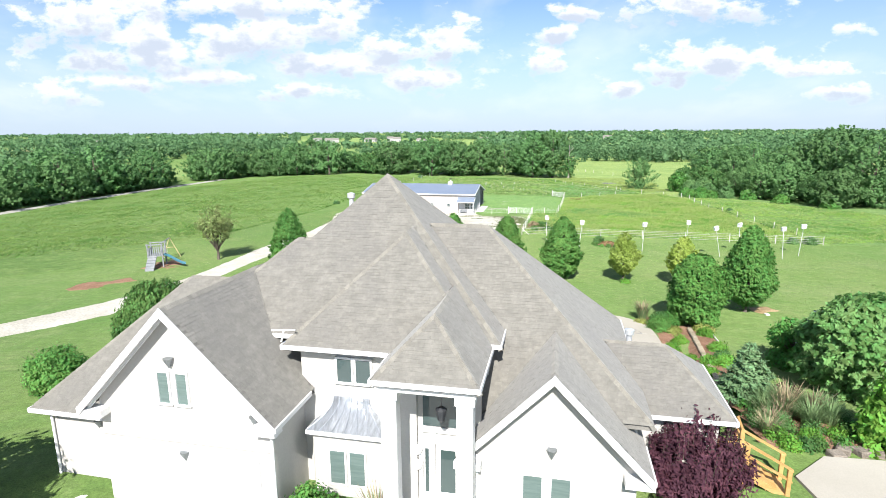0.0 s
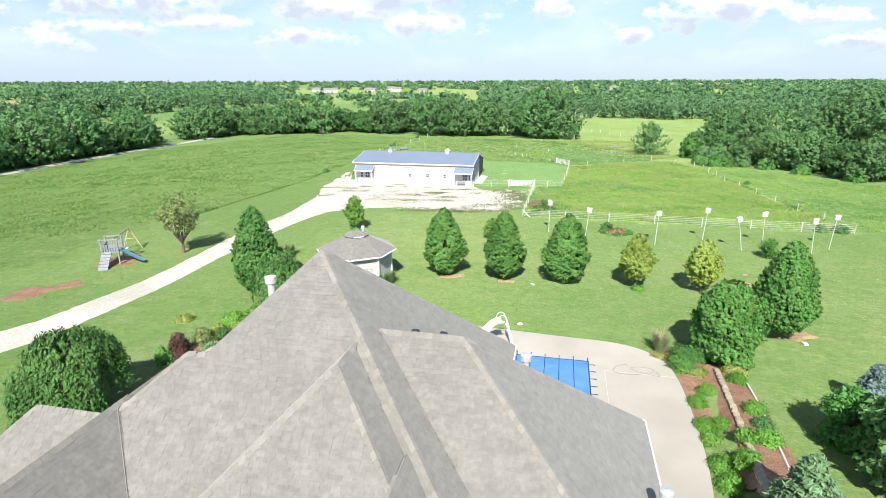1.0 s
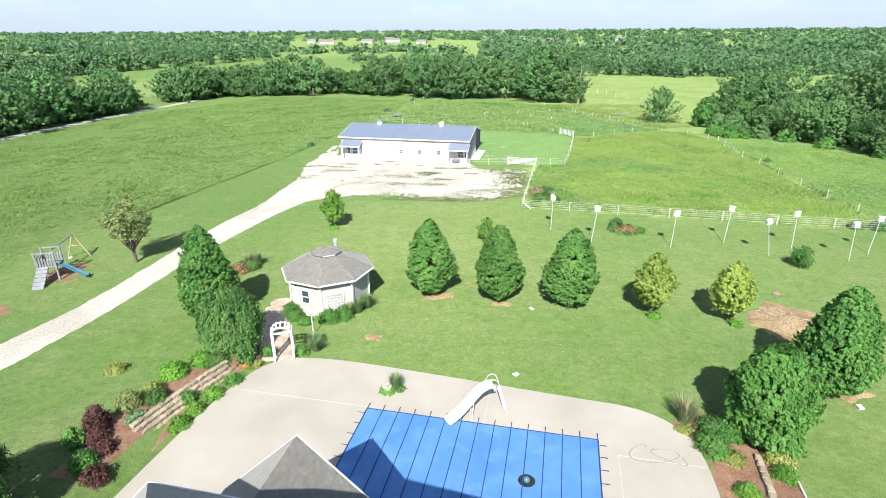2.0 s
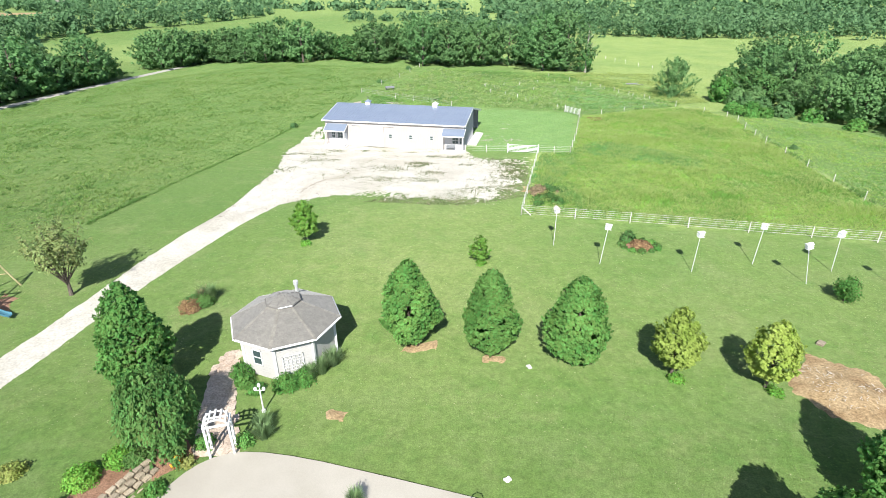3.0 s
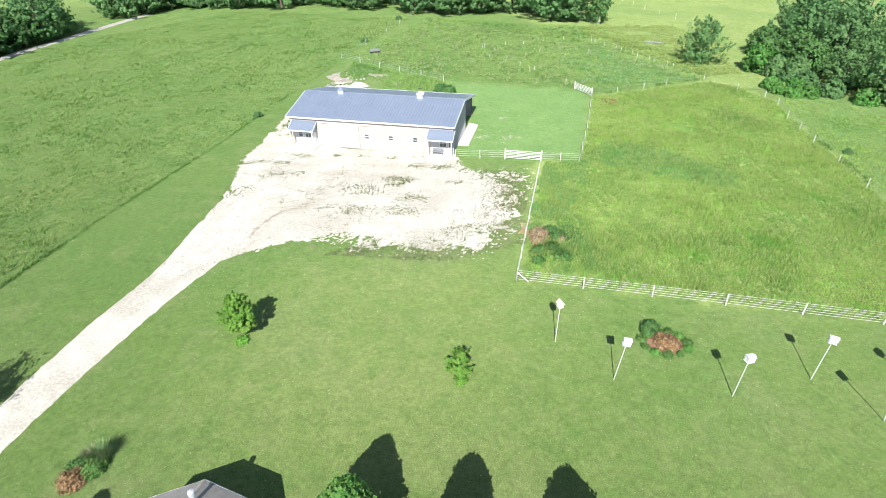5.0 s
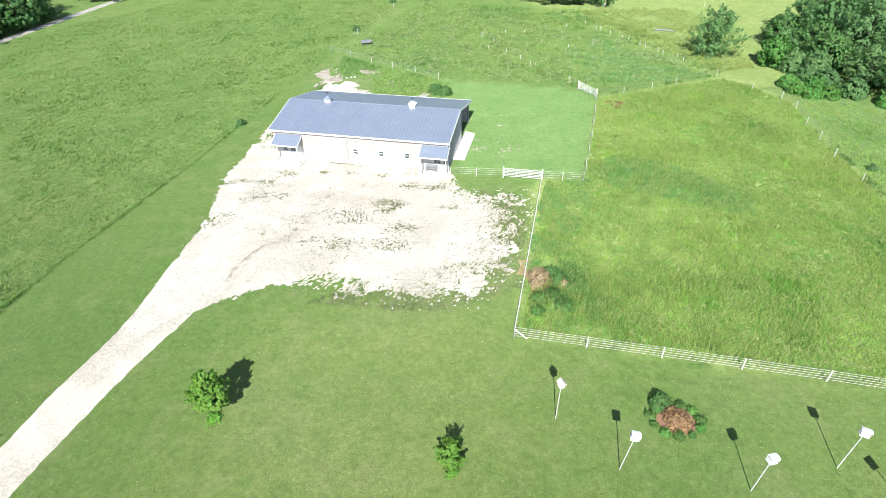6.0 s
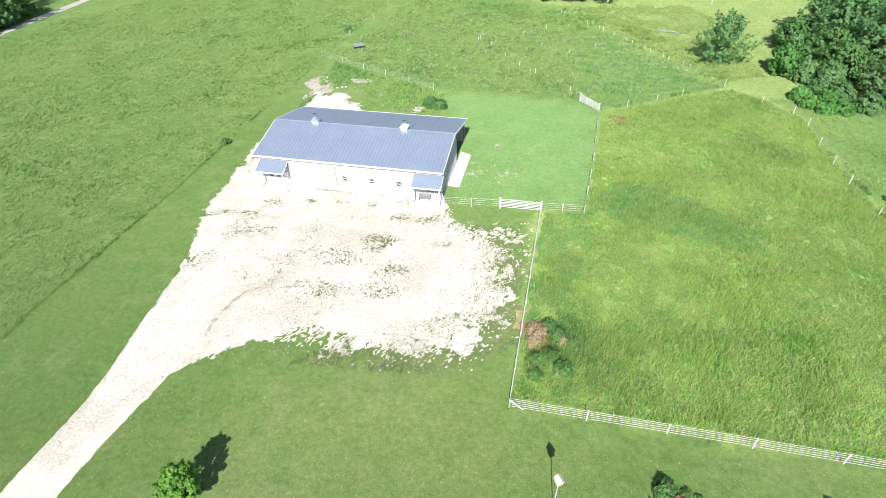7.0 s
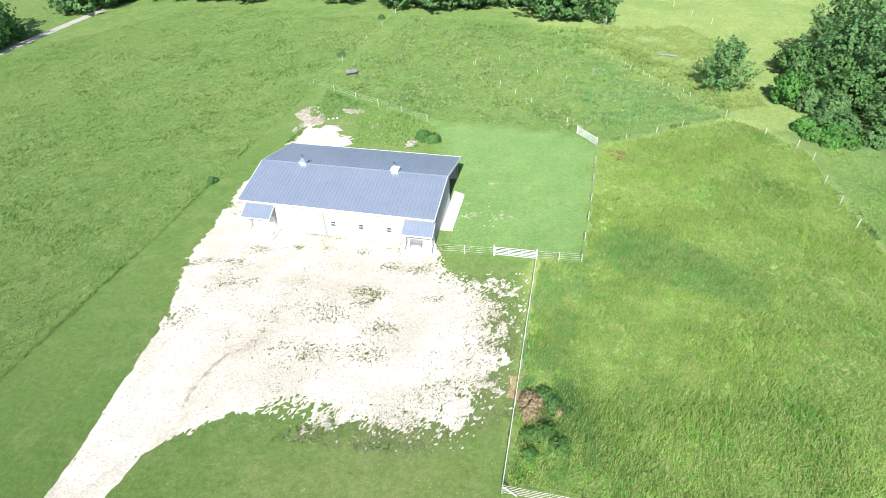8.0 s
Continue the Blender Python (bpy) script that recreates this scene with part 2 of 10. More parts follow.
def ground_material():
    """Mown lawn, pasture and hay field in one sheet: the mesh carries which is where; colour, mowing stripes and tufts are procedural."""
    m = surface("grass_ground", (0.085, 0.155, 0.032), (0.125, 0.205, 0.045), 0.35, 0.95, 6.0, 0.3, 0.05, 9.0, coords="World", spec=0.1, sheen=0.03, matt=1.0)
    nt = m.node_tree
    N, L = nt.nodes.new, nt.links.new
    bsdf = next(n for n in nt.nodes if n.type == "BSDF_PRINCIPLED")
    base = bsdf.inputs["Base Color"].links[0].from_socket
    geo = N("ShaderNodeNewGeometry")

    def noise_node(sc, det=5.0, ro=0.6, stretch=None):
        n = N("ShaderNodeTexNoise")
        n.inputs["Scale"].default_value, n.inputs["Detail"].default_value, n.inputs["Roughness"].default_value = sc, det, ro
        src = geo.outputs["Position"]
        if stretch:
            mp = N("ShaderNodeMapping"); mp.inputs["Scale"].default_value = stretch; mp.inputs["Rotation"].default_value = (0, 0, radians(12))
            L(src, mp.inputs[0]); src = mp.outputs[0]
        L(src, n.inputs["Vector"])
        return n.outputs[0]

    def rng(s, lo, hi, a=0.0, b=1.0):
        r = N("ShaderNodeMapRange")
        for k, v in enumerate((lo, hi, a, b)):
            r.inputs[k + 1].default_value = v
        L(s, r.inputs[0])
        return r.outputs[0]

    def mixc(f, x, y):
        mx = N("ShaderNodeMix"); mx.data_type = "RGBA"
        for sock, val in ((mx.inputs[0], f), (mx.inputs[6], x), (mx.inputs[7], y)):
            if isinstance(val, tuple):
                sock.default_value = (*val, 1)
            else:
                L(val, sock)
        return mx.outputs[2]

    def mul(x, y):
        n = N("ShaderNodeMath"); n.operation = "MULTIPLY"
        for sock, val in ((n.inputs[0], x), (n.inputs[1], y)):
            if isinstance(val, float):
                sock.default_value = val
            else:
                L(val, sock)
        return n.outputs[0]

    def attr(name):
        n = N("ShaderNodeAttribute"); n.attribute_name = name
        return n.outputs["Fac"]

    wide, mid, tuft = noise_node(0.035), noise_node(0.22), noise_node(1.6, 6.0, 0.7)
    lawn = mixc(rng(wide, 0.4, 0.6), (0.112, 0.205, 0.048), (0.152, 0.242, 0.064))
    lawn = mixc(rng(mid, 0.38, 0.68, 0.0, 0.6), lawn, (0.098, 0.192, 0.046))
    stripes = noise_node(1.0, 2.0, 0.5, (0.035, 0.75, 0.0))
    lawn = mixc(rng(stripes, 0.42, 0.6, 0.0, 0.22), lawn, (0.17, 0.25, 0.085))
    dry = noise_node(0.09, 6.0, 0.6)
    lawn = mixc(rng(dry, 0.5, 0.68, 0.0, 0.55), lawn, (0.2, 0.25, 0.11))
    small = noise_node(0.75, 5.0, 0.65)
    lawn = mixc(rng(small, 0.5, 0.72, 0.0, 0.5), lawn, (0.185, 0.255, 0.1))
    lawn = mixc(rng(small, 0.5, 0.3, 0.0, 0.4), lawn, (0.075, 0.165, 0.04))
    specks = noise_node(7.0, 3.0, 0.6)
    lawn = mixc(rng(specks, 0.66, 0.78, 0.0, 0.4), lawn, (0.3, 0.34, 0.18))
    past = mixc(rng(mid, 0.35, 0.65), (0.145, 0.255, 0.066), (0.205, 0.3, 0.09))
    past = mixc(rng(tuft, 0.4, 0.68), past, (0.112, 0.21, 0.05))
    past = mixc(rng(wide, 0.45, 0.7, 0.0, 0.6), past, (0.2, 0.265, 0.08))
    clump = noise_node(0.5, 6.0, 0.65)
    past = mixc(rng(clump, 0.47, 0.62, 0.0, 0.55), past, (0.1, 0.2, 0.048))
    past = mixc(rng(clump, 0.45, 0.33, 0.0, 0.5), past, (0.225, 0.315, 0.105))
    hay = mixc(rng(mid, 0.35, 0.65), (0.31, 0.405, 0.125), (0.385, 0.465, 0.17))
    hay = mixc(rng(tuft, 0.42, 0.7, 0.0, 0.8), hay, (0.175, 0.275, 0.07))
    hay = mixc(rng(noise_node(0.06), 0.47, 0.6, 0.0, 0.4), hay, (0.145, 0.27, 0.078))
    lush = mixc(rng(mid, 0.3, 0.7), (0.15, 0.285, 0.085), (0.205, 0.345, 0.115))
    lush = mixc(rng(small, 0.5, 0.7, 0.0, 0.5), lush, (0.235, 0.34, 0.14))
    tone = attr("tone")
    lawn = mixc(mul(rng(tone, 0.5, 1.0), rng(small, 0.3, 0.6, 0.35, 1.0)), lawn, (0.235, 0.3, 0.105))
    lawn = mixc(rng(tone, 0.5, 0.0, 0.0, 0.7), lawn, (0.092, 0.182, 0.043))
    lawn = mixc(rng(wide, 0.3, 0.7, 0.0, 0.3), lawn, (0.19, 0.245, 0.08))
    # dry, thin places in the mown grass
    lawn = mixc(rng(noise_node(0.22, 8.0, 0.72), 0.52, 0.66, 0.0, 0.4), lawn, (0.25, 0.285, 0.12))
    lawn = mixc(rng(noise_node(0.4, 6.0, 0.7), 0.45, 0.3, 0.0, 0.4), lawn, (0.1, 0.215, 0.05))
    col = mixc(attr("mown"), past, lawn)
    col = mixc(attr("hay"), col, hay)
    col = mixc(attr("lush"), col, lush)
    mx = N("ShaderNodeMix"); mx.data_type, mx.blend_type = "RGBA", "MULTIPLY"
    mx.inputs[0].default_value = 1.0
    grain = noise_node(11.0, 4.0, 0.7)
    cg = N("ShaderNodeCombineColor")
    both = mul(mul(rng(grain, 0.28, 0.72, 0.68, 1.32), rng(noise_node(2.4, 4.0, 0.7), 0.3, 0.7, 0.8, 1.2)), 0.76)
    for k in range(3):
        L(both, cg.inputs[k])
    L(col, mx.inputs[6]); L(cg.outputs[0], mx.inputs[7])
    L(mx.outputs[2], bsdf.inputs["Base Color"])
    # taller, rougher relief where it is not mown
    bp = next(n for n in nt.nodes if n.type == "BUMP")
    h = N("ShaderNodeMix"); h.data_type = "FLOAT"
    L(attr("mown"), h.inputs[0]); L(mul(tuft, 9.0), h.inputs[2]); L(mul(grain, 0.8), h.inputs[3])
    L(h.outputs[0], bp.inputs["Height"])
    return m


def gravel_material():
    """Pale limestone with tan fines where wheels and water have worn it, and scattered dark pebbles."""
    m = surface("limestone_gravel", (0.53, 0.5, 0.43), (0.63, 0.6, 0.53), 0.5, 0.95, 6.0, 0.26, 0.03, 12.0, c=(0.5, 0.47, 0.4), c_scale=0.14, coords="World", spec=0.1)
    nt = m.node_tree
    N, L = nt.nodes.new, nt.links.new
    bsdf = next(n for n in nt.nodes if n.type == "BSDF_PRINCIPLED")
    col = bsdf.inputs["Base Color"].links[0].from_socket
    geo, at = N("ShaderNodeNewGeometry"), N("ShaderNodeAttribute")
    at.attribute_name = "worn"
    for scale, lo, hi, top, tone, by_worn in ((0.9, 0.3, 0.62, 0.8, (0.38, 0.335, 0.25), True), (3.2, 0.62, 0.7, 0.65, (0.27, 0.24, 0.19), False), (7.5, 0.64, 0.7, 0.7, (0.2, 0.185, 0.155), False)):
        n, r, mx = N("ShaderNodeTexNoise"), N("ShaderNodeMapRange"), N("ShaderNodeMix")
        n.inputs["Scale"].default_value, n.inputs["Detail"].default_value, n.inputs["Roughness"].default_value = scale, 6.0, 0.65
        L(geo.outputs["Position"], n.inputs["Vector"])
        for k, v in enumerate((lo, hi, 0.0, top)):
            r.inputs[k + 1].default_value = v
        L(n.outputs[0], r.inputs[0])
        f = r.outputs[0]
        if by_worn:
            ml = N("ShaderNodeMath"); ml.operation = "MULTIPLY"
            L(f, ml.inputs[0]); L(at.outputs["Fac"], ml.inputs[1])
            f = ml.outputs[0]
        mx.data_type = "RGBA"
        mx.inputs[7].default_value = (*tone, 1)
        L(f, mx.inputs[0]); L(col, mx.inputs[6])
        col = mx.outputs[2]
    L(col, bsdf.inputs["Base Color"])
    return m


GROUND = ground_material()
SHINGLE = surface("asphalt_shingle", (0.178, 0.17, 0.151), (0.217, 0.208, 0.185), 2.6, 0.95, 9.0, 0.1, 0.004, 60.0, c=(0.182, 0.174, 0.158), c_scale=0.5, vary="island", vary_amount=0.07, spec=0.3, sheen=0.28, coords="World")
SHINGLE_ONE = surface("asphalt_shingle_tab", (0.178, 0.17, 0.151), (0.217, 0.208, 0.185), 2.6, 0.95, 9.0, 0.1, 0.004, 60.0, c=(0.182, 0.174, 0.158), c_scale=0.5, vary="object", vary_amount=0.07, spec=0.3, sheen=0.28, coords="World")
RIDGE = surface("ridge_cap_shingle", (0.195, 0.184, 0.16), (0.24, 0.227, 0.197), 1.5, 0.95, 40.0, 0.2, 0.004, 50.0, vary="island", vary_amount=0.14, spec=0.3, sheen=0.28)
UNDERLAY = surface("roof_deck", (0.165, 0.159, 0.147), (0.2, 0.193, 0.177), 0.7, 0.95, 30.0, 0.15, spec=0.1)
STUCCO = surface("cream_stucco", (0.5, 0.485, 0.46), (0.535, 0.52, 0.495), 0.6, 0.9, 14.0, 0.04, 0.004, 35.0, spec=0.2)
TRIM = surface("white_trim", (0.7, 0.7, 0.7), (0.76, 0.76, 0.755), 1.5, 0.55, 12.0, 0.04, spec=0.4)
VINYL = surface("white_siding", (0.45, 0.44, 0.425), (0.5, 0.49, 0.475), 0.8, 0.6, 10.0, 0.04, spec=0.35)
BARN_WALL = surface("beige_steel_siding", (0.44, 0.4, 0.38), (0.475, 0.435, 0.41), 0.4, 0.55, 6.0, 0.04, spec=0.35)
BARN_GREY = surface("grey_steel_siding", (0.42, 0.42, 0.43), (0.48, 0.48, 0.49), 0.4, 0.5, 6.0, 0.05, spec=0.4)
BLUE_ROOF = surface("blue_steel_roof", (0.26, 0.312, 0.405), (0.285, 0.337, 0.43), 0.4, 0.4, 3.0, 0.05, 0.0015, 4.0, metal=0.3, spec=0.5, coat=0.2)
BAY_ROOF = surface("grey_standing_seam", (0.42, 0.45, 0.5), (0.52, 0.55, 0.6), 2.5, 0.36, 3.0, 0.2, 0.003, 4.0, metal=0.6, spec=0.5, stretch=(4, 1, 1))
CONCRETE = surface("pool_deck_concrete", (0.41, 0.38, 0.32), (0.46, 0.43, 0.37), 0.35, 0.9, 25.0, 0.07, 0.002, 50.0, c=(0.37, 0.34, 0.29), c_scale=0.12, spec=0.2)
SLAB = surface("pale_concrete_slab", (0.62, 0.6, 0.56), (0.7, 0.68, 0.64), 0.5, 0.9, 25.0, 0.06, 0.002, 40.0)
GRAVEL = gravel_material()
TRACK = surface("packed_gravel_track", (0.5, 0.47, 0.405), (0.6, 0.57, 0.5), 0.5, 0.95, 6.0, 0.22, 0.03, 12.0, c=(0.47, 0.44, 0.37), c_scale=0.16, coords="World", spec=0.1)
RUT = surface("worn_gravel_rut", (0.3, 0.265, 0.21), (0.5, 0.46, 0.395), 1.5, 0.95, 9.0, 0.35, 0.05, 9.0, coords="World", spec=0.1)
DRIVE = surface("pale_concrete_drive", (0.6, 0.57, 0.53), (0.68, 0.65, 0.6), 0.3, 0.92, 20.0, 0.07, 0.002, 40.0)
ROADSURF = surface("grey_gravel_road", (0.36, 0.345, 0.32), (0.44, 0.42, 0.39), 0.15, 0.95, 4.0, 0.12, 0.02, 8.0, coords="World")
MULCH = surface("red_bark_mulch", (0.24, 0.135, 0.085), (0.34, 0.205, 0.14), 1.2, 0.97, 14.0, 0.4, 0.04, 16.0, coords="World", spec=0.1)
DIRT = surface("tan_bare_soil", (0.35, 0.25, 0.135), (0.46, 0.345, 0.2), 0.7, 0.97, 7.0, 0.35, 0.09, 5.0, c=(0.285, 0.195, 0.105), c_scale=0.5, coords="World", spec=0.1)
PATHSTONE = surface("flagstone_path", (0.42, 0.33, 0.26), (0.54, 0.45, 0.37), 1.2, 0.95, 8.0, 0.3, 0.02, 10.0, vary="island", vary_amount=0.15, coords="World")
STONE = surface("tan_wall_stone", (0.3, 0.25, 0.18), (0.42, 0.36, 0.27), 2.0, 0.95, 16.0, 0.25, 0.02, 14.0, vary="object", vary_amount=0.2, spec=0.15)
ROCK = surface("grey_brown_boulder", (0.2, 0.17, 0.14), (0.32, 0.28, 0.235), 1.3, 0.95, 12.0, 0.3, 0.05, 8.0, spec=0.15)
COVER = surface("blue_pool_cover", (0.075, 0.215, 0.5), (0.1, 0.255, 0.56), 0.45, 0.6, 30.0, 0.06, 0.012, 1.2, c=(0.12, 0.28, 0.6), c_scale=0.6, spec=0.35)
WIRE = surface("dull_fence_wire", (0.2, 0.21, 0.2), (0.3, 0.31, 0.29), 3.0, 0.6, 30.0, 0.1, metal=0.3)
STRAP = surface("dark_cover_strap", (0.02, 0.05, 0.16), (0.03, 0.07, 0.2), 3.0, 0.7, 30.0, 0.1)
BLACK = surface("black_rubber", (0.02, 0.02, 0.022), (0.035, 0.035, 0.035), 4.0, 0.6, 30.0, 0.1)
DARKMETAL = surface("dark_iron", (0.06, 0.065, 0.075), (0.1, 0.105, 0.115), 4.0, 0.45, 30.0, 0.08, metal=0.6)
SCONCE = surface("grey_green_metal", (0.22, 0.24, 0.25), (0.28, 0.3, 0.31), 4.0, 0.5, 30.0, 0.08, metal=0.5)
STEEL = surface("galvanised_steel", (0.6, 0.62, 0.64), (0.7, 0.72, 0.74), 2.0, 0.4, 14.0, 0.1, metal=0.35, spec=0.5)
PLASTIC = surface("white_plastic", (0.8, 0.8, 0.8), (0.84, 0.84, 0.84), 2.0, 0.35, 12.0, 0.02, spec=0.5)
DECKWOOD = surface("honey_stained_pine", (0.5, 0.29, 0.1), (0.6, 0.37, 0.15), 1.2, 0.7, 14.0, 0.2, stretch=(1, 1, 6), vary="object", vary_amount=0.1)
POSTWOOD = surface("weathered_white_post", (0.6, 0.58, 0.54), (0.72, 0.7, 0.66), 2.0, 0.85, 16.0, 0.15)
GREYWOOD = surface("weathered_grey_lumber", (0.2, 0.215, 0.23), (0.29, 0.3, 0.315), 1.5, 0.85, 14.0, 0.2)
TREATED = surface("treated_yellow_lumber", (0.4, 0.36, 0.18), (0.5, 0.45, 0.25), 1.5, 0.85, 14.0, 0.2)
TEAL = surface("teal_plastic_slide", (0.06, 0.185, 0.25), (0.08, 0.22, 0.29), 1.0, 0.35, 10.0, 0.05, spec=0.5)
BARK = surface("grey_brown_bark", (0.1, 0.082, 0.066), (0.16, 0.135, 0.11), 2.0, 0.95, 14.0, 0.3, 0.02, 12.0, stretch=(1, 1, 0.3))
DEADWOOD = surface("bleached_dead_wood", (0.42, 0.38, 0.33), (0.52, 0.48, 0.42), 1.0, 0.9, 10.0, 0.2)
BRUSH = surface("dead_brown_brush", (0.2, 0.12, 0.06), (0.31, 0.2, 0.105), 2.0, 0.95, 20.0, 0.3, vary="island", vary_amount=0.35)
POLE = surface("weathered_white_pole", (0.62, 0.63, 0.64), (0.72, 0.73, 0.74), 2.0, 0.5, 12.0, 0.1, spec=0.4)
REDCLAY = surface("faded_pink_shingle", (0.6, 0.5, 0.46), (0.68, 0.58, 0.54), 2.0, 0.8, 14.0, 0.1)


def leaf(name, a, b, t=0.3, amount=0.3, each=0.12, c=None, c_scale=0.02, sheen=0.0):
    return surface(name, a, b, 0.7, 0.68, 3.0, 0.12, vary="island", vary_amount=amount, translucent=t, spec=0.15, coords="World", each=each, c=c, c_scale=c_scale, sheen=sheen)


LEAF_PEAR = leaf("pear_leaf", (0.1, 0.25, 0.06), (0.19, 0.38, 0.098), 0.4, 0.24)
LEAF_BRIGHT = leaf("bright_leaf", (0.085, 0.225, 0.048), (0.15, 0.33, 0.08), amount=0.28)
LEAF_SAP = leaf("fresh_sapling_leaf", (0.17, 0.36, 0.06), (0.26, 0.46, 0.1), 0.45, 0.22)
LEAF_YELLOW = leaf("yellow_green_leaf", (0.28, 0.39, 0.075), (0.4, 0.5, 0.125), 0.4, 0.18)
LEAF_WILLOW = leaf("willow_leaf", (0.075, 0.185, 0.055), (0.13, 0.26, 0.08))
LEAF_WEEP = leaf("weeping_leaf", (0.075, 0.17, 0.045), (0.13, 0.245, 0.068))
LEAF_BRONZE = leaf("bronze_leaf", (0.22, 0.28, 0.1), (0.31, 0.37, 0.145))
LEAF_PALE = leaf("pale_shade_leaf", (0.15, 0.31, 0.09), (0.26, 0.44, 0.16), 0.42, 0.35)
LEAF_PURPLE = leaf("purple_leaf", (0.07, 0.032, 0.03), (0.135, 0.066, 0.058), 0.2, 0.4)
LEAF_MAPLE = leaf("purple_maple_leaf", (0.055, 0.022, 0.034), (0.125, 0.05, 0.075), 0.25, 0.4)
LEAF_BLUE = leaf("blue_spruce_needle", (0.12, 0.19, 0.17), (0.19, 0.275, 0.25), 0.1)
LEAF_PINE = leaf("grey_pine_needle", (0.13, 0.24, 0.11), (0.21, 0.34, 0.165), 0.2, 0.3)
LEAF_WOOD = leaf("woodland_leaf", (0.125, 0.26, 0.095), (0.195, 0.35, 0.135), 0.45, 0.16, 0.2)
# Greyer, bluer green: distance haze is put into this leaf colour.
LEAF_FAR_HAZED = leaf("far_woods_hazed_leaf", (0.1, 0.215, 0.095), (0.155, 0.285, 0.128), 0.4, 0.14, 0.0, (0.175, 0.305, 0.135), 0.045)
LEAF_DEAD = leaf("dead_tan_leaf", (0.31, 0.235, 0.14), (0.43, 0.34, 0.22), 0.2, 0.3)
LEAF_HOSTA = leaf("variegated_leaf", (0.242, 0.297, 0.066), (0.363, 0.396, 0.132))
LEAF_SHRUB = leaf("boxwood_leaf", (0.13, 0.3, 0.045), (0.2, 0.4, 0.07))
BLADE = leaf("grass_blade", (0.265, 0.46, 0.095), (0.36, 0.53, 0.128), 0.45, 0.25, 0.0, (0.14, 0.32, 0.065), 0.05, 0.03)
BLADE_TAN = leaf("tan_grass_plume", (0.340, 0.270, 0.170), (0.440, 0.360, 0.240), 0.3)
BLADE_GREY = leaf("grey_green_blade", (0.18, 0.29, 0.12), (0.25, 0.36, 0.17), 0.3, 0.18)
BLADE_RANK = leaf("rank_pasture_blade", (0.21, 0.375, 0.095), (0.29, 0.435, 0.13), 0.4, 0.26, 0.0, (0.125, 0.275, 0.075), 0.06, 0.03)
BLADE_WEED = leaf("dull_weed_blade", (0.12, 0.165, 0.065), (0.2, 0.215, 0.11), 0.2, 0.3, 0.0)
BLADE_WEST = leaf("west_pasture_blade", (0.165, 0.29, 0.068), (0.23, 0.335, 0.094), 0.4, 0.24, 0.0, (0.14, 0.275, 0.065), 0.12, 0.03)
BLADE_CLUMP = leaf("dark_grass_clump", (0.115, 0.235, 0.06), (0.175, 0.3, 0.08), 0.4, 0.15, 0.0)
BLADE_PALE = leaf("pale_seed_grass", (0.39, 0.49, 0.16), (0.47, 0.56, 0.21), 0.6, 0.08, 0.0)
BLADE_LAWN = leaf("lawn_blade", (0.14, 0.25, 0.062), (0.195, 0.3, 0.085), 0.45, 0.2, 0.0, (0.21, 0.275, 0.1), 0.07)
BLADE_DRY = leaf("dry_lawn_stem", (0.3, 0.34, 0.16), (0.42, 0.44, 0.26), 0.4, 0.2, 0.0)
BLADE_BLUE = leaf("blue_green_weed_blade", (0.17, 0.345, 0.11), (0.24, 0.415, 0.145), 0.42, 0.25, 0.0)
BLADE_FROST = leaf("pale_weed_blade", (0.33, 0.43, 0.21), (0.42, 0.51, 0.27), 0.4, 0.15, 0.0)
FLOWER = leaf("orange_flower", (0.700, 0.330, 0.030), (0.800, 0.450, 0.060), 0.3)


def glass_material():
    m = bpy.data.materials.new("window_glass")
    m.use_nodes = True
    b = m.node_tree.nodes["Principled BSDF"]
    b.inputs["Base Color"].default_value = (0.055, 0.085, 0.085, 1)
    b.inputs["Roughness"].default_value, b.inputs["Specular IOR Level"].default_value = 0.05, 0.8
    return m


GLASS = glass_material()
BLIND = surface("pale_green_blind", (0.12, 0.17, 0.16), (0.16, 0.215, 0.205), 1.0, 0.5, 10.0, 0.05, stretch=(1, 1, 12), coat=0.8)


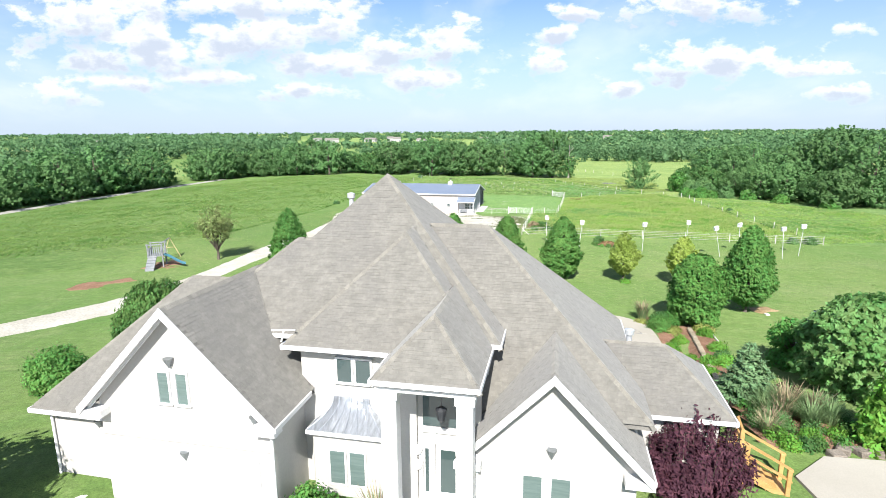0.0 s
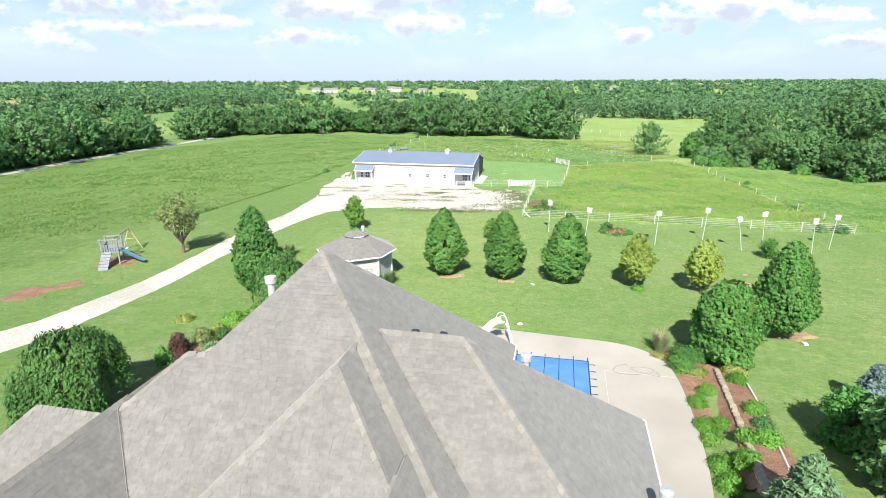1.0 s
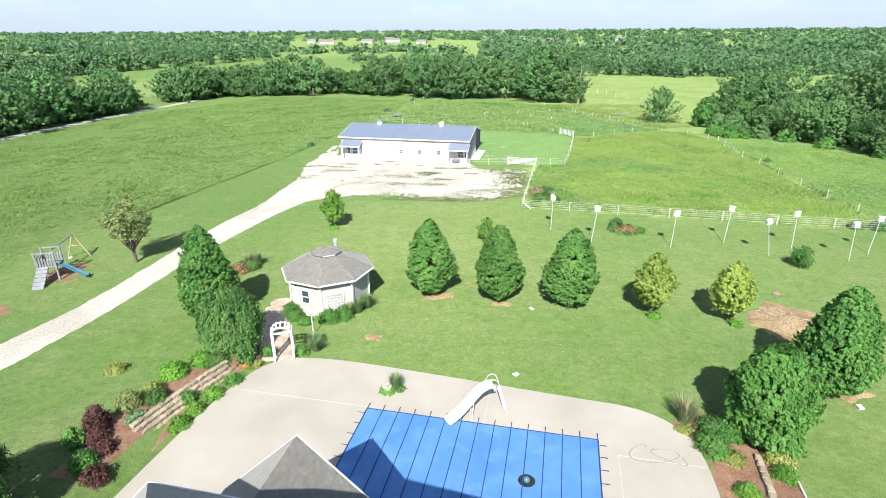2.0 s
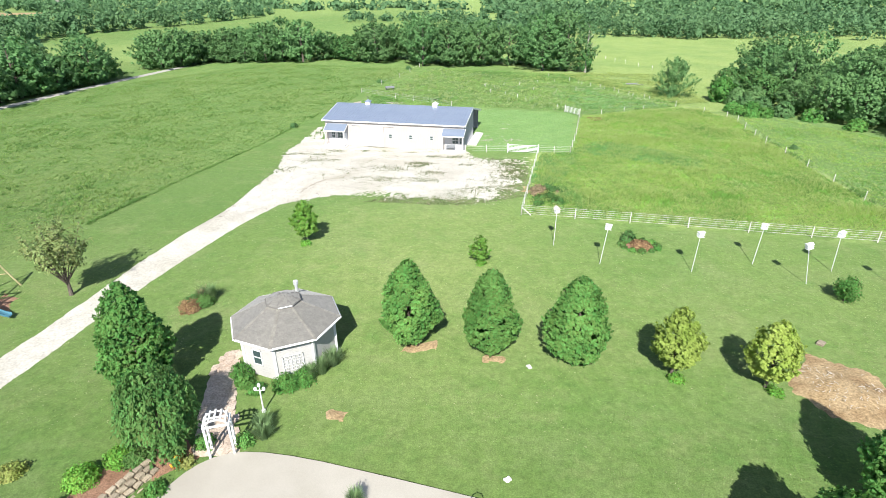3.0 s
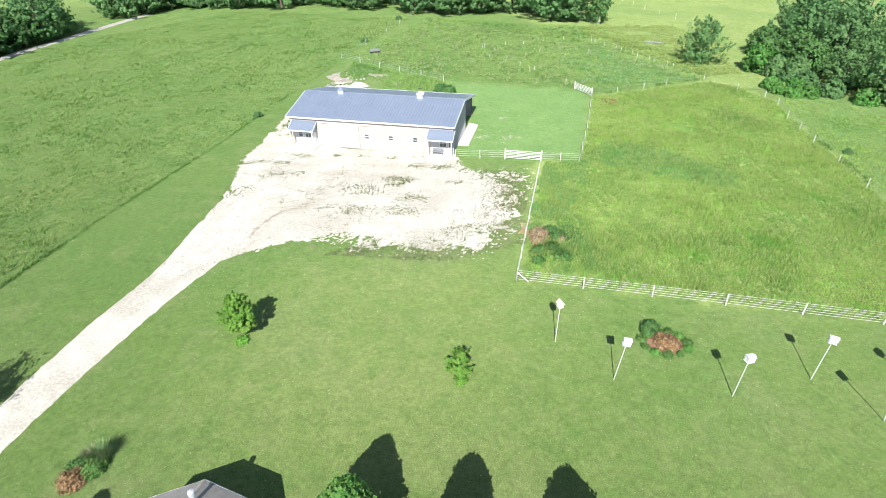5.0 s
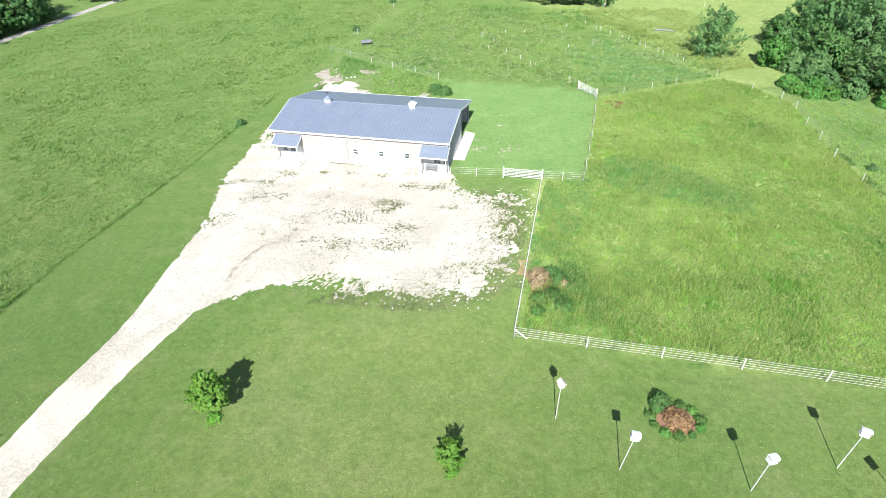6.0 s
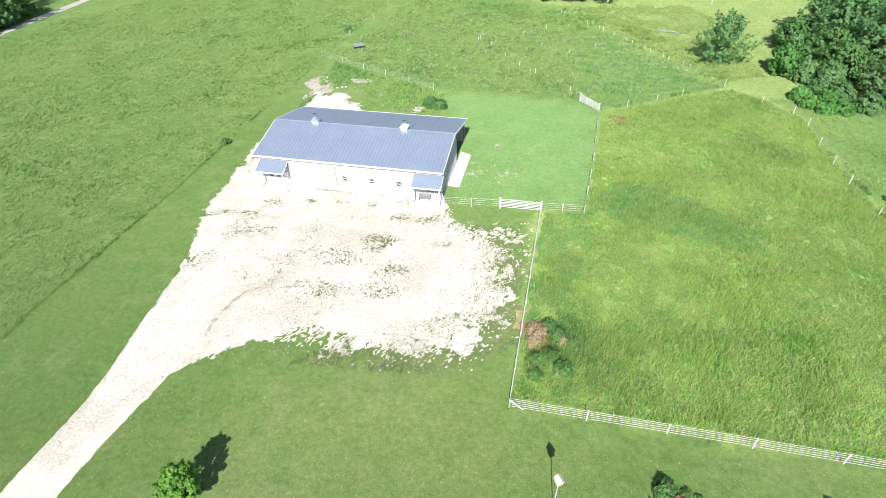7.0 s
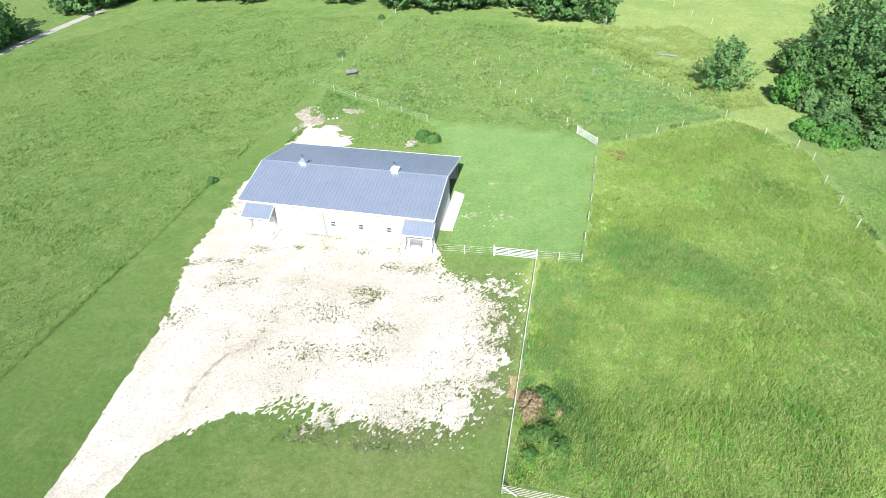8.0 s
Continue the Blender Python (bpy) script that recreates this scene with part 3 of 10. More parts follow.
# ---- shaping helpers ----
class Geo:
    """Gathers vertices and faces of one mesh."""

    def __init__(self):
        self.v, self.f = [], []

    def add(self, verts, faces):
        n = len(self.v)
        self.v.extend(tuple(p) for p in verts)
        self.f.extend(tuple(n + i for i in face) for face in faces)
        return self

    def box(self, x0, x1, y0, y1, z0, z1, m=None):
        vs = [Vector((x, y, z)) for z in (z0, z1) for x, y in ((x0, y0), (x1, y0), (x1, y1), (x0, y1))]
        if m is not None:
            vs = [m @ p for p in vs]
        return self.add(vs, [(3, 2, 1, 0), (4, 5, 6, 7), (0, 1, 5, 4), (1, 2, 6, 5), (2, 3, 7, 6), (3, 0, 4, 7)])

    def soft_box(self, x0, x1, y0, y1, z0, z1, r=0.02, m=None):
        """A box with its upright and top edges taken off."""
        ring = []
        for z, k in ((z0, 0.0), (z1 - r, 0.0), (z1, r)):
            x, X, y, Y = x0 + k, x1 - k, y0 + k, y1 - k
            c = max(r - k, r * 0.3)
            ring.append([(x + c, y, z), (X - c, y, z), (X, y + c, z), (X, Y - c, z), (X - c, Y, z), (x + c, Y, z), (x, Y - c, z), (x, y + c, z)])
        vs = [Vector(p) for q in ring for p in q]
        if m is not None:
            vs = [m @ p for p in vs]
        fs = [tuple(reversed(range(8))), tuple(range(16, 24))]
        for a in (0, 8):
            fs += [(a + i, a + (i + 1) % 8, a + 8 + (i + 1) % 8, a + 8 + i) for i in range(8)]
        return self.add(vs, fs)

    def tube(self, path, radii, sides=8, cap=True):
        """A tapered tube along a path of points."""
        path = [Vector(p) for p in path]
        vs, fs = [], []
        for i, p in enumerate(path):
            d = (path[min(i + 1, len(path) - 1)] - path[max(i - 1, 0)]).normalized()
            side = d.cross(Vector((0.31, 0.95, 0.11))).normalized() if abs(d.z) > 0.9 else d.cross(Vector((0, 0, 1))).normalized()
            up = side.cross(d)
            r = radii[i] if isinstance(radii, (list, tuple)) else radii
            vs += [p + r * (math.cos(a) * side + math.sin(a) * up) for a in (2 * math.pi * k / sides for k in range(sides))]
        for i in range(len(path) - 1):
            for k in range(sides):
                a, b = i * sides + k, i * sides + (k + 1) % sides
                fs.append((a, b, b + sides, a + sides))
        if cap:
            fs += [tuple(reversed(range(sides))), tuple(range((len(path) - 1) * sides, len(path) * sides))]
        return self.add(vs, fs)

    def prism(self, outline, z0, z1):
        n = len(outline)
        vs = [(x, y, z0) for x, y in outline] + [(x, y, z1) for x, y in outline]
        return self.add(vs, [tuple(reversed(range(n))), tuple(range(n, 2 * n))] + [(i, (i + 1) % n, n + (i + 1) % n, n + i) for i in range(n)])

    def mesh(self, name, material, smooth=False):
        me = bpy.data.meshes.new(name)
        me.from_pydata(self.v, [], self.f)
        me.materials.append(material)
        if smooth:
            me.polygons.foreach_set("use_smooth", [True] * len(me.polygons))
        me.update()
        return me


def raw_mesh(name, verts, faces, material):
    me = bpy.data.meshes.new(name)
    me.from_pydata(verts, [], faces)
    me.materials.append(material)
    me.update()
    return me


def part(name, geo, material, parent, label="", smooth=False):
    """One mesh under a thing or under a part."""
    ob = new(name, geo.mesh(name, material, smooth) if isinstance(geo, Geo) else geo)
    ob.parent = parent
    return tagged(ob, label)


def thing(name, label, category, m=None, group="", kind=""):
    ob = new(name)
    ob.empty_display_size = 0.3
    if m is not None:
        ob.matrix_basis = m
    return tagged(ob, label, category, group, kind)


def solid(name, geo, material, label, category, m=None, group="", kind="", smooth=False):
    ob = new(name, geo.mesh(name, material, smooth) if isinstance(geo, Geo) else geo)
    if m is not None:
        ob.matrix_basis = m
    return tagged(ob, label, category, group, kind)


def rough(x, y, z=0.0, s=1.0):
    return noise.noise((x * s, y * s, z))


# ---- the lie of the land ----
PROFILE_Y = (-60, 20, 30, 37, 43, 50, 56, 70, 83, 92, 104, 116, 140, 180, 300, 6000)
PROFILE_Z = (2.7, 2.7, 1.4, 0.6, 0.25, -0.05, -0.35, -0.5, -0.55, -1.0, -1.2, -1.3, -1.25, -1.1, -1.2, -1.2)
_fine_y = np.arange(-60, 320, 0.5)
_fine_z = np.interp(_fine_y, PROFILE_Y, PROFILE_Z)
_kernel = np.hanning(17) / np.hanning(17).sum()
_fine_z = np.convolve(np.pad(_fine_z, 8, mode="edge"), _kernel, mode="valid")
TERRACE = ((12.6, 21.0), (18.2, 38.6), (15.2, 42.5), (-6.5, 48.3), (-11.7, 46.4), (-13.6, 41.3), (-14.2, 35.0), (-12.5, 27.5))


def inside(poly, x, y):
    """Signed distance to a polygon, positive inside."""
    best, sign = 1e9, -1.0
    n = len(poly)
    for i in range(n):
        (x0, y0), (x1, y1) = poly[i], poly[(i + 1) % n]
        ex, ey = x1 - x0, y1 - y0
        t = max(0.0, min(1.0, ((x - x0) * ex + (y - y0) * ey) / (ex * ex + ey * ey + 1e-9)))
        best = min(best, math.hypot(x - x0 - t * ex, y - y0 - t * ey))
        if (y0 > y) != (y1 > y) and x < ex * (y - y0) / ey + x0:
            sign = -sign
    return sign * best


def ease(t):
    t = max(0.0, min(1.0, t))
    return t * t * (3 - 2 * t)


def ground_z(x, y):
    w = max(0.0, min(1.0, (105 - y) / 35))
    z = float(np.interp(y, _fine_y, _fine_z)) - 0.012 * (min(40, max(-45, x)) - 10) * w
    if y > 1200:
        z += 0.006 * (y - 1200)
    z -= 0.85 * math.exp(-((x + 5) / 21) ** 2 - ((y - 118) / 13) ** 2)
    if x < -36 and y > 60:
        z -= 2.7 * ease((-36 - x) / 68) * ease((y - 60) / 40) * ease((460 - y) / 160)
    if -18 < x < 22 and 18 < y < 52:
        k = ease((inside(TERRACE, x, y) + 0.45) / 0.9)
        z += (0.27 - z) * k
    return z


def make_ground():
    xs = [-4500, -2500, -1400, -800, -450, -260, -170] + list(np.arange(-120, 121, 1.6)) + [170, 260, 450, 800, 1400, 2500, 4500]
    ys = [-900, -300, -120, -60] + list(np.arange(-30, 236, 1.6)) + [245, 260, 280, 310, 350, 410, 500, 650, 900, 1300, 2000, 3000, 4700]
    nx, ny = len(xs), len(ys)
    vs = [(x, y, ground_z(x, y)) for y in ys for x in xs]
    fs = [(j * nx + i, j * nx + i + 1, (j + 1) * nx + i + 1, (j + 1) * nx + i) for j in range(ny - 1) for i in range(nx - 1)]
    me = raw_mesh("ground", vs, fs, GROUND)
    me.polygons.foreach_set("use_smooth", [True] * len(fs))
    # which grass grows where
    mown, hay, lush, tone = [], [], [], []
    paddock = ((13, 84), (55, 75.5), (60, 126), (60.5, 136), (55, 146), (31, 137.5), (24, 111), (18.6, 111.4))
    yard = ((-140, -70), (160, -70), (160, 60), (62, 73), (12.5, 83.6), (18.5, 111), (7.5, 113.5), (9.5, 128), (6, 146), (-14, 162), (-17.2, 161), (-22.4, 139), (-25.2, 129.5), (-29.6, 111.3), (-33.0, 96.5), (-35.3, 80), (-40, 60), (-100, 22))
    east = ((54.5, 76), (120, 60), (120, 112), (70, 134), (62.5, 136), (60.5, 126), (58.8, 115))
    green = ((8, 114.5), (18.5, 111.8), (24, 111.5), (31, 137), (28, 141), (6, 146.5), (10, 130))
    for x, y, _ in vs:
        j = 1.2 * rough(x, y, 0, 0.5)
        mown.append(ease(0.5 + (inside(yard, x, y) + j) / 1.5))
        h = ease(0.5 + (inside(paddock, x, y) + j) / 2.0)
        if y > 140 and x > 25:
            h = max(h, 0.6 * ease((x - 40 + 12 * rough(x, y, 3, 0.02)) / 30) * ease((y - 150) / 20))
        # dry open grass beyond the row of old posts
        if x > 20 and 140 < y < 236:
            h = max(h, 0.65 * ease(0.5 + (x - 53.8 + (y - 145.7) * 0.48 + 2.5 * j) / 4.0))
        if y > 250:
            h = max(h, 0.55 * ease((rough(x, y, 5, 0.006) + 0.1) * 3))
        hay.append(h)
        lush.append(max(ease(0.5 + (inside(green, x, y) + j) / 1.5), 0.5 * ease(0.5 + (inside(east, x, y) + j) / 2.0)))
        tone.append(min(1.0, 0.5 + 0.22 * math.exp(-((x - 4) / 20) ** 2 - ((y - 62) / 12) ** 2) + 0.26 * math.exp(-((x + 1) / 13) ** 2 - ((y - 72) / 8) ** 2) + 0.3 * math.exp(-((x - 37) / 17) ** 2 - ((y - 42) / 15) ** 2) + 0.3 * math.exp(-((x - 0) / 12) ** 2 - ((y - 83) / 4) ** 2) - 0.28 * math.exp(-((x - 21) / 11) ** 2 - ((y - 48.5) / 5) ** 2) - 0.5 * ease((-8 - x) / 14) * ease((y - 66) / 16)))
    for name, values in (("mown", mown), ("hay", hay), ("lush", lush), ("tone", tone)):
        me.attributes.new(name, "FLOAT", "POINT").data.foreach_set("value", values)
    return tagged(new("ground", me), "mown lawn, pasture and hay meadow running to the horizon", "ground", kind="structure")


make_ground()


def inside_grid(poly, gx, gy):
    """inside() for whole arrays."""
    best, odd = np.full(gx.shape, 1e9), np.zeros(gx.shape, dtype=bool)
    for (ax, ay), (bx, by) in zip(poly, poly[1:] + poly[:1]):
        ex, ey = bx - ax, by - ay
        t = np.clip(((gx - ax) * ex + (gy - ay) * ey) / (ex * ex + ey * ey + 1e-9), 0, 1)
        best = np.minimum(best, np.hypot(gx - ax - t * ex, gy - ay - t * ey))
        if ey:
            odd ^= ((ay > gy) != (by > gy)) & (gx < ex * (gy - ay) / ey + ax)
    return np.where(odd, best, -best)


def patch(name, poly, material, label, category, cell=0.5, height=0.05, ragged=0.6, scale=0.6, soft=1.0, holes=0.0, kind="structure", mound=0.0, grow=1.5, fray=None, weeds=(), worn=None):
    """A sheet of gravel, soil or mulch that rises out of the ground with a ragged edge."""
    x0, x1 = min(p[0] for p in poly) - grow, max(p[0] for p in poly) + grow
    y0, y1 = min(p[1] for p in poly) - grow, max(p[1] for p in poly) + grow
    nx, ny = int((x1 - x0) / cell) + 2, int((y1 - y0) / cell) + 2
    gx, gy = np.meshgrid(x0 + cell * np.arange(nx), y0 + cell * np.arange(ny))
    dist = inside_grid(poly, gx, gy)
    grid = dist / soft
    reach = 2.6 * soft + 1.5
    for j, i in np.argwhere((dist > -reach) & ((dist < reach) | (holes > 0))):
        x, y, d = gx[j, i], gy[j, i], dist[j, i]
        sf, rg = (soft, ragged) if fray is None else fray(x, y)
        s = d / sf
        if d < reach:
            s += rg * (rough(x, y, 1.7, scale) + 0.6 * rough(x, y, 4.2, scale * 2.7) + 0.55 * rough(x, y, 8.1, scale * 5.5))
        if holes:
            edge = ease(1.0 - (d - 0.5) / 5.0) if y > 86 and x > -9 else 0.12
            s = min(s, 1.5) - holes * (0.55 + edge) * ease((rough(x, y, 11.3, scale * 0.3) + 0.45 * edge - 0.12) * 2.2) * (1.0 + 2.8 * rough(x, y, 2.2, scale * 3.6))
            for cx, cy, r in weeds:
                s -= 1.15 * math.exp(-((x - cx) ** 2 + 2 * (y - cy) ** 2) / (r * r)) * (0.62 + 1.6 * rough(x, y, 6.6, 1.7) + 0.8 * rough(x, y, 9.6, 5))
        grid[j, i] = s
    top = np.maximum(np.maximum(grid[:-1, :-1], grid[1:, :-1]), np.maximum(grid[:-1, 1:], grid[1:, 1:]))
    fs, vs = [], {}
    for j, i in np.argwhere(top > -0.1):
        fs.append((j * nx + i, j * nx + i + 1, (j + 1) * nx + i + 1, (j + 1) * nx + i))
    for k in {k for f in fs for k in f}:
        x, y, s = float(gx[k // nx, k % nx]), float(gy[k // nx, k % nx]), float(grid[k // nx, k % nx])
        z = ground_z(x, y) + max(-0.25, min(1.0, s)) * height * (1 if s > 0 else 2.5)
        if mound and s > 0:
            z += mound * ease(s / 3.0) * (0.75 + 0.5 * rough(x, y, 3.1, 0.9))
        vs[k] = (x, y, z)
    used = sorted({k for f in fs for k in f})
    back = {k: n for n, k in enumerate(used)}
    me = raw_mesh(name, [vs[k] for k in used], [tuple(back[k] for k in f) for f in fs], material)
    me.polygons.foreach_set("use_smooth", [True] * len(fs))
    if worn:
        me.attributes.new("worn", "FLOAT", "POINT").data.foreach_set("value", [worn(vs[k][0], vs[k][1]) for k in used])
    return tagged(new(name, me), label, category, kind=kind)


# gravel drive and yard before the barn; the yard's edge frays into the lawn
def yard_edge(x, y):
    k = ease((y - 85) / 3) * max(ease((x + 9) / 6) * ease((97 - y) / 4), ease((x - 9) / 4))
    k = max(k, 0.45 * ease((92.5 - y) / 3) * ease((x + 16) / 3))
    k = max(k, 0.3 * ease((y - 96) / 6) * ease((-16 - x) / 3))
    return 0.6 + 1.7 * k, 0.17 + 0.95 * k


RUT_LINE = ((-14.2, 89.2), (-14.6, 92.8), (-13.85, 95.7), (-12.8, 97.4), (-10.9, 98.5), (-10.1, 99.6), (-9.05, 102.0))
# dark weedy flecks over the gravel: x, y, reach, tufts
FLECKS = ((-21.4, 112.0, 0.8, 40), (-19.6, 112.6, 1.0, 60), (-16.6, 112.0, 1.6, 120), (-14.5, 114.8, 1.4, 110), (-9.8, 115.0, 0.7, 60), (-6.0, 114.6, 0.6, 30), (-1.8, 113.9, 0.8, 60), (1.9, 110.6, 0.9, 90), (5.3, 109.9, 1.2, 130), (-16.3, 108.5, 1.6, 100), (-13.6, 108.5, 1.0, 50), (-18.8, 104.0, 1.3, 50),
          (-20.0, 102.2, 1.2, 60), (-0.6, 106.4, 1.3, 170), (1.0, 105.9, 1.0, 100), (-0.6, 104.5, 1.0, 90), (-4.8, 103.9, 1.8, 120), (-3.6, 102.6, 1.6, 120), (1.4, 100.9, 1.5, 120), (2.8, 100.8, 0.8, 50), (-0.4, 97.9, 1.8, 130), (1.5, 96.8, 1.2, 100), (-4.8, 98.0, 1.8, 110), (7.2, 104.9, 1.0, 70), (-8.0, 98.2, 1.2, 40), (13.0, 104.5, 1.8, 160), (13.6, 98.0, 1.6, 160), (13.9, 101.3, 1.6, 140))


def yard_wear(x, y):
    """Worn along the curving rut, along the lawn side and round the weedy spots."""
    d = min(math.hypot(x - ax - (bx - ax) * t, y - ay - (by - ay) * t) for (ax, ay), (bx, by) in zip(RUT_LINE, RUT_LINE[1:]) for t in (0, 0.25, 0.5, 0.75, 1))
    w = 0.75 * math.exp(-(d / 1.0) ** 2)
    for cx, cy, r in ((-8.2, 108.2, 2.2), (-4.6, 107.4, 2.8), (-1.4, 106.2, 2.6), (-12.2, 98.6, 2.2), (13.6, 101.5, 2.6), (-5, 91.2, 2.0), (-15.0, 88.2, 1.6)):
        w = max(w, 0.6 * math.exp(-((x - cx) ** 2 + 2 * (y - cy) ** 2) / (r * r)))
    return w


patch("gravel_drive", ((-60, 4), (-56, 4), (-37, 26), (-26.9, 42), (-24.6, 52), (-23.8, 57), (-22.8, 63), (-21.3, 69.7), (-19.5, 76.7), (-18.0, 81.5), (-16.2, 86.2), (-16.0, 90.5), (-21.2, 91.5), (-21.9, 84), (-23.6, 77.4), (-24.8, 71.2), (-25.5, 65.5), (-26.3, 60), (-27.2, 55), (-29.6, 46), (-41, 27)), TRACK,
      "packed pale gravel drive with ragged grassy edges", "driveway", cell=0.19, height=0.04, ragged=0.2, scale=1.5, soft=0.6)
patch("gravel_yard", ((-22.2, 75.0), (-20.6, 80.0), (-19.4, 83.0), (-17.4, 85.8), (-14.4, 88.4), (-10, 90.8), (-4.5, 89.8), (4, 87.6), (9.4, 87.8), (13.6, 92.4), (15.4, 99), (16.8, 107.2), (9, 109.6), (7.4, 114.5),
                      (-2, 118.5), (-16, 121.5), (-18.4, 123), (-19.4, 131), (-20.6, 130), (-22.6, 113.5), (-21.0, 103), (-21.6, 93), (-21.6, 86.5), (-21.8, 80.0)), GRAVEL,
      "white limestone gravel yard with weedy worn patches", "yard", cell=0.19, height=0.055, ragged=0.42, scale=1.5, holes=0.62, soft=0.8,
      worn=yard_wear, fray=yard_edge, weeds=((-0.4, 106.3, 1.3), (0.8, 105.0, 1.1), (1.6, 100.9, 1.0), (1.0, 97.2, 1.4), (-4.4, 103.2, 1.6), (-4.8, 98.0, 1.2), (7.2, 104.9, 0.9), (13.2, 101.0, 2.2), (13.2, 105.5, 1.8), (-17.0, 112.3, 1.4), (-14.2, 114.8, 1.2), (5.8, 110.2, 1.6), (-16.3, 108.6, 1.1)))
patch("gravel_rut", ((-15.0, 90.6), (-14.95, 93.2), (-14.1, 95.9), (-12.95, 97.75), (-10.9, 98.9), (-10.0, 100.2), (-9.75, 99.9), (-10.7, 98.3), (-12.6, 97.1), (-13.6, 95.4), (-14.4, 92.8), (-14.5, 90.6)), RUT,
      "dark washed rut curving through the gravel", "rut", cell=0.14, height=0.11, ragged=0.6, scale=1.8, soft=0.35, kind="stuff", grow=0.9)
patch("rubble_pad", ((-17.1, 140.5), (-15.4, 143.2), (-14.7, 146.8), (-12.0, 144.6), (-8.6, 143.8), (-6.4, 142.8), (-5.7, 139.4), (-8.4, 138.6), (-15, 139.2)), GRAVEL, "pale gravel strewn thinly behind the barn", "gravel", cell=0.22, ragged=0.9, scale=1.2, holes=0.6, kind="stuff", height=0.09)
patch("gravel_heap", ((-12.8, 144.3), (-12.1, 146.3), (-9.6, 146.5), (-8.5, 144.6), (-10.5, 143.9)), GRAVEL, "white gravel heap dumped behind the barn", "gravel", cell=0.22, ragged=0.35, scale=1.2, soft=0.45, kind="stuff", height=0.12, mound=0.7, grow=0.8)
patch("bare_patch", ((-18.0, 151.5), (-16.2, 153.9), (-14.8, 155.0), (-13.4, 152.0), (-12.5, 150.2), (-12.3, 147.0), (-14.8, 146.4), (-16.0, 143.6), (-17.2, 144.5), (-16.2, 148.0)), RUT, "bare soil strewn with rubble behind the barn", "soil", cell=0.25, ragged=0.9, scale=1.1, holes=0.6, soft=0.7, kind="stuff")
patch("bare_patch", ((-10.0, 152.8), (-6.4, 152.6), (-5.7, 150.9), (-8.7, 150.7)), RUT, "small bare patch among the weeds behind the barn", "soil", cell=0.2, ragged=1.0, scale=1.4, soft=0.5, kind="stuff", grow=0.8)
patch("far_road", ((-113.5, 20), (-113.5, 100), (-112.6, 125), (-110.5, 150), (-107, 170), (-104.8, 185), (-99.5, 210), (-93.4, 236), (-90.6, 235), (-96.6, 209), (-102, 184), (-104.2, 169), (-107.6, 149), (-109.6, 125), (-110.5, 100), (-110.5, 20)), ROADSURF, "grey gravel country road along the woods", "road", cell=0.9, height=0.3, ragged=0.15, soft=0.8)
patch("dirt_mound", ((26.2, 54.2), (27.2, 51.0), (29.5, 49.6), (32.5, 51.5), (32.5, 55.5), (29.6, 57.2)), DIRT, "mound of tan bare soil with scattered clods", "soil", cell=0.3, ragged=0.5, mound=0.4, kind="stuff")
patch("play_mulch", ((-33.9, 60.2), (-31.2, 60.4), (-30.8, 62.6), (-31.6, 64.6), (-33.0, 64.8), (-33.9, 62.6)), MULCH, "worn mulch and soil under the swing set", "mulch", cell=0.25, ragged=1.1, scale=1.2, kind="stuff")
patch("mulch_patch", ((-36.5, 49.5), (-33.5, 51.0), (-32.0, 54.5), (-33.2, 55.5), (-36.5, 53)), MULCH, "oblong patch of red bark mulch in the lawn", "mulch", cell=0.35, ragged=0.7, kind="stuff")
patch("bare_patch", ((-3.3, 50.4), (-2.1, 50.2), (-1.9, 51.1), (-3.0, 51.3)), DIRT, "small bare spot in the lawn", "soil", cell=0.2, ragged=0.6, soft=0.5, kind="stuff", grow=0.8)
patch("bare_patch", ((0.4, 57.2), (3.2, 57.8), (3.6, 58.9), (1.2, 58.2)), DIRT, "bare soil at the foot of a pear tree", "soil", cell=0.25, ragged=0.7, soft=0.5, kind="stuff", grow=0.9)
patch("bare_patch", ((6.5, 56.2), (8.0, 56.1), (8.2, 57), (6.6, 57)), DIRT, "bare soil at the foot of a pear tree", "soil", cell=0.2, ragged=0.7, soft=0.5, kind="stuff", grow=0.8)
patch("bare_patch", ((26.6, 43.0), (28.6, 43.6), (28.4, 45.2), (26.6, 44.8)), DIRT, "bare soil beside a large shade tree", "soil", cell=0.25, ragged=0.7, soft=0.6, kind="stuff", grow=0.9)
for _poly in (((13.6, 92.2), (15.2, 92.0), (15.8, 94), (14.2, 94.6)), ((14.8, 89.6), (16.0, 89.4), (16.2, 91.6), (15.0, 91.8))):
    patch("bare_patch", _poly, DIRT, "reddish bare soil beside the paddock fence", "soil", cell=0.25, ragged=0.8, soft=0.6, kind="stuff", grow=0.9)
patch("garden_bed", ((15.0, 24.0), (14.9, 33), (16.1, 38.6), (15.4, 41.2), (17.0, 42.2), (19.0, 40), (19.6, 37), (18.9, 33.5), (17.6, 29.5), (16.0, 24)), MULCH,
      "red bark mulch bed beside the pool deck", "flower bed", cell=0.3, ragged=0.2, soft=0.5, kind="structure", height=0.06)
patch("garden_bed", ((-13.3, 36.5), (-16.5, 36.5), (-16.2, 41), (-14.2, 46.5), (-10.6, 48.8), (-9.4, 47.2), (-11.6, 45.2), (-12.4, 41)), MULCH,
      "mulched bed along the stone terrace", "flower bed", cell=0.3, ragged=0.25, soft=0.5, kind="structure", height=0.06)
patch("garden_bed", ((13.2, 19.4), (16.8, 18.9), (18.3, 20.2), (17.8, 23.0), (15.6, 25.4), (14.2, 24.8)), MULCH, "shrub bed beside the house", "flower bed", cell=0.3, ragged=0.3, soft=0.5, kind="structure", height=0.06)


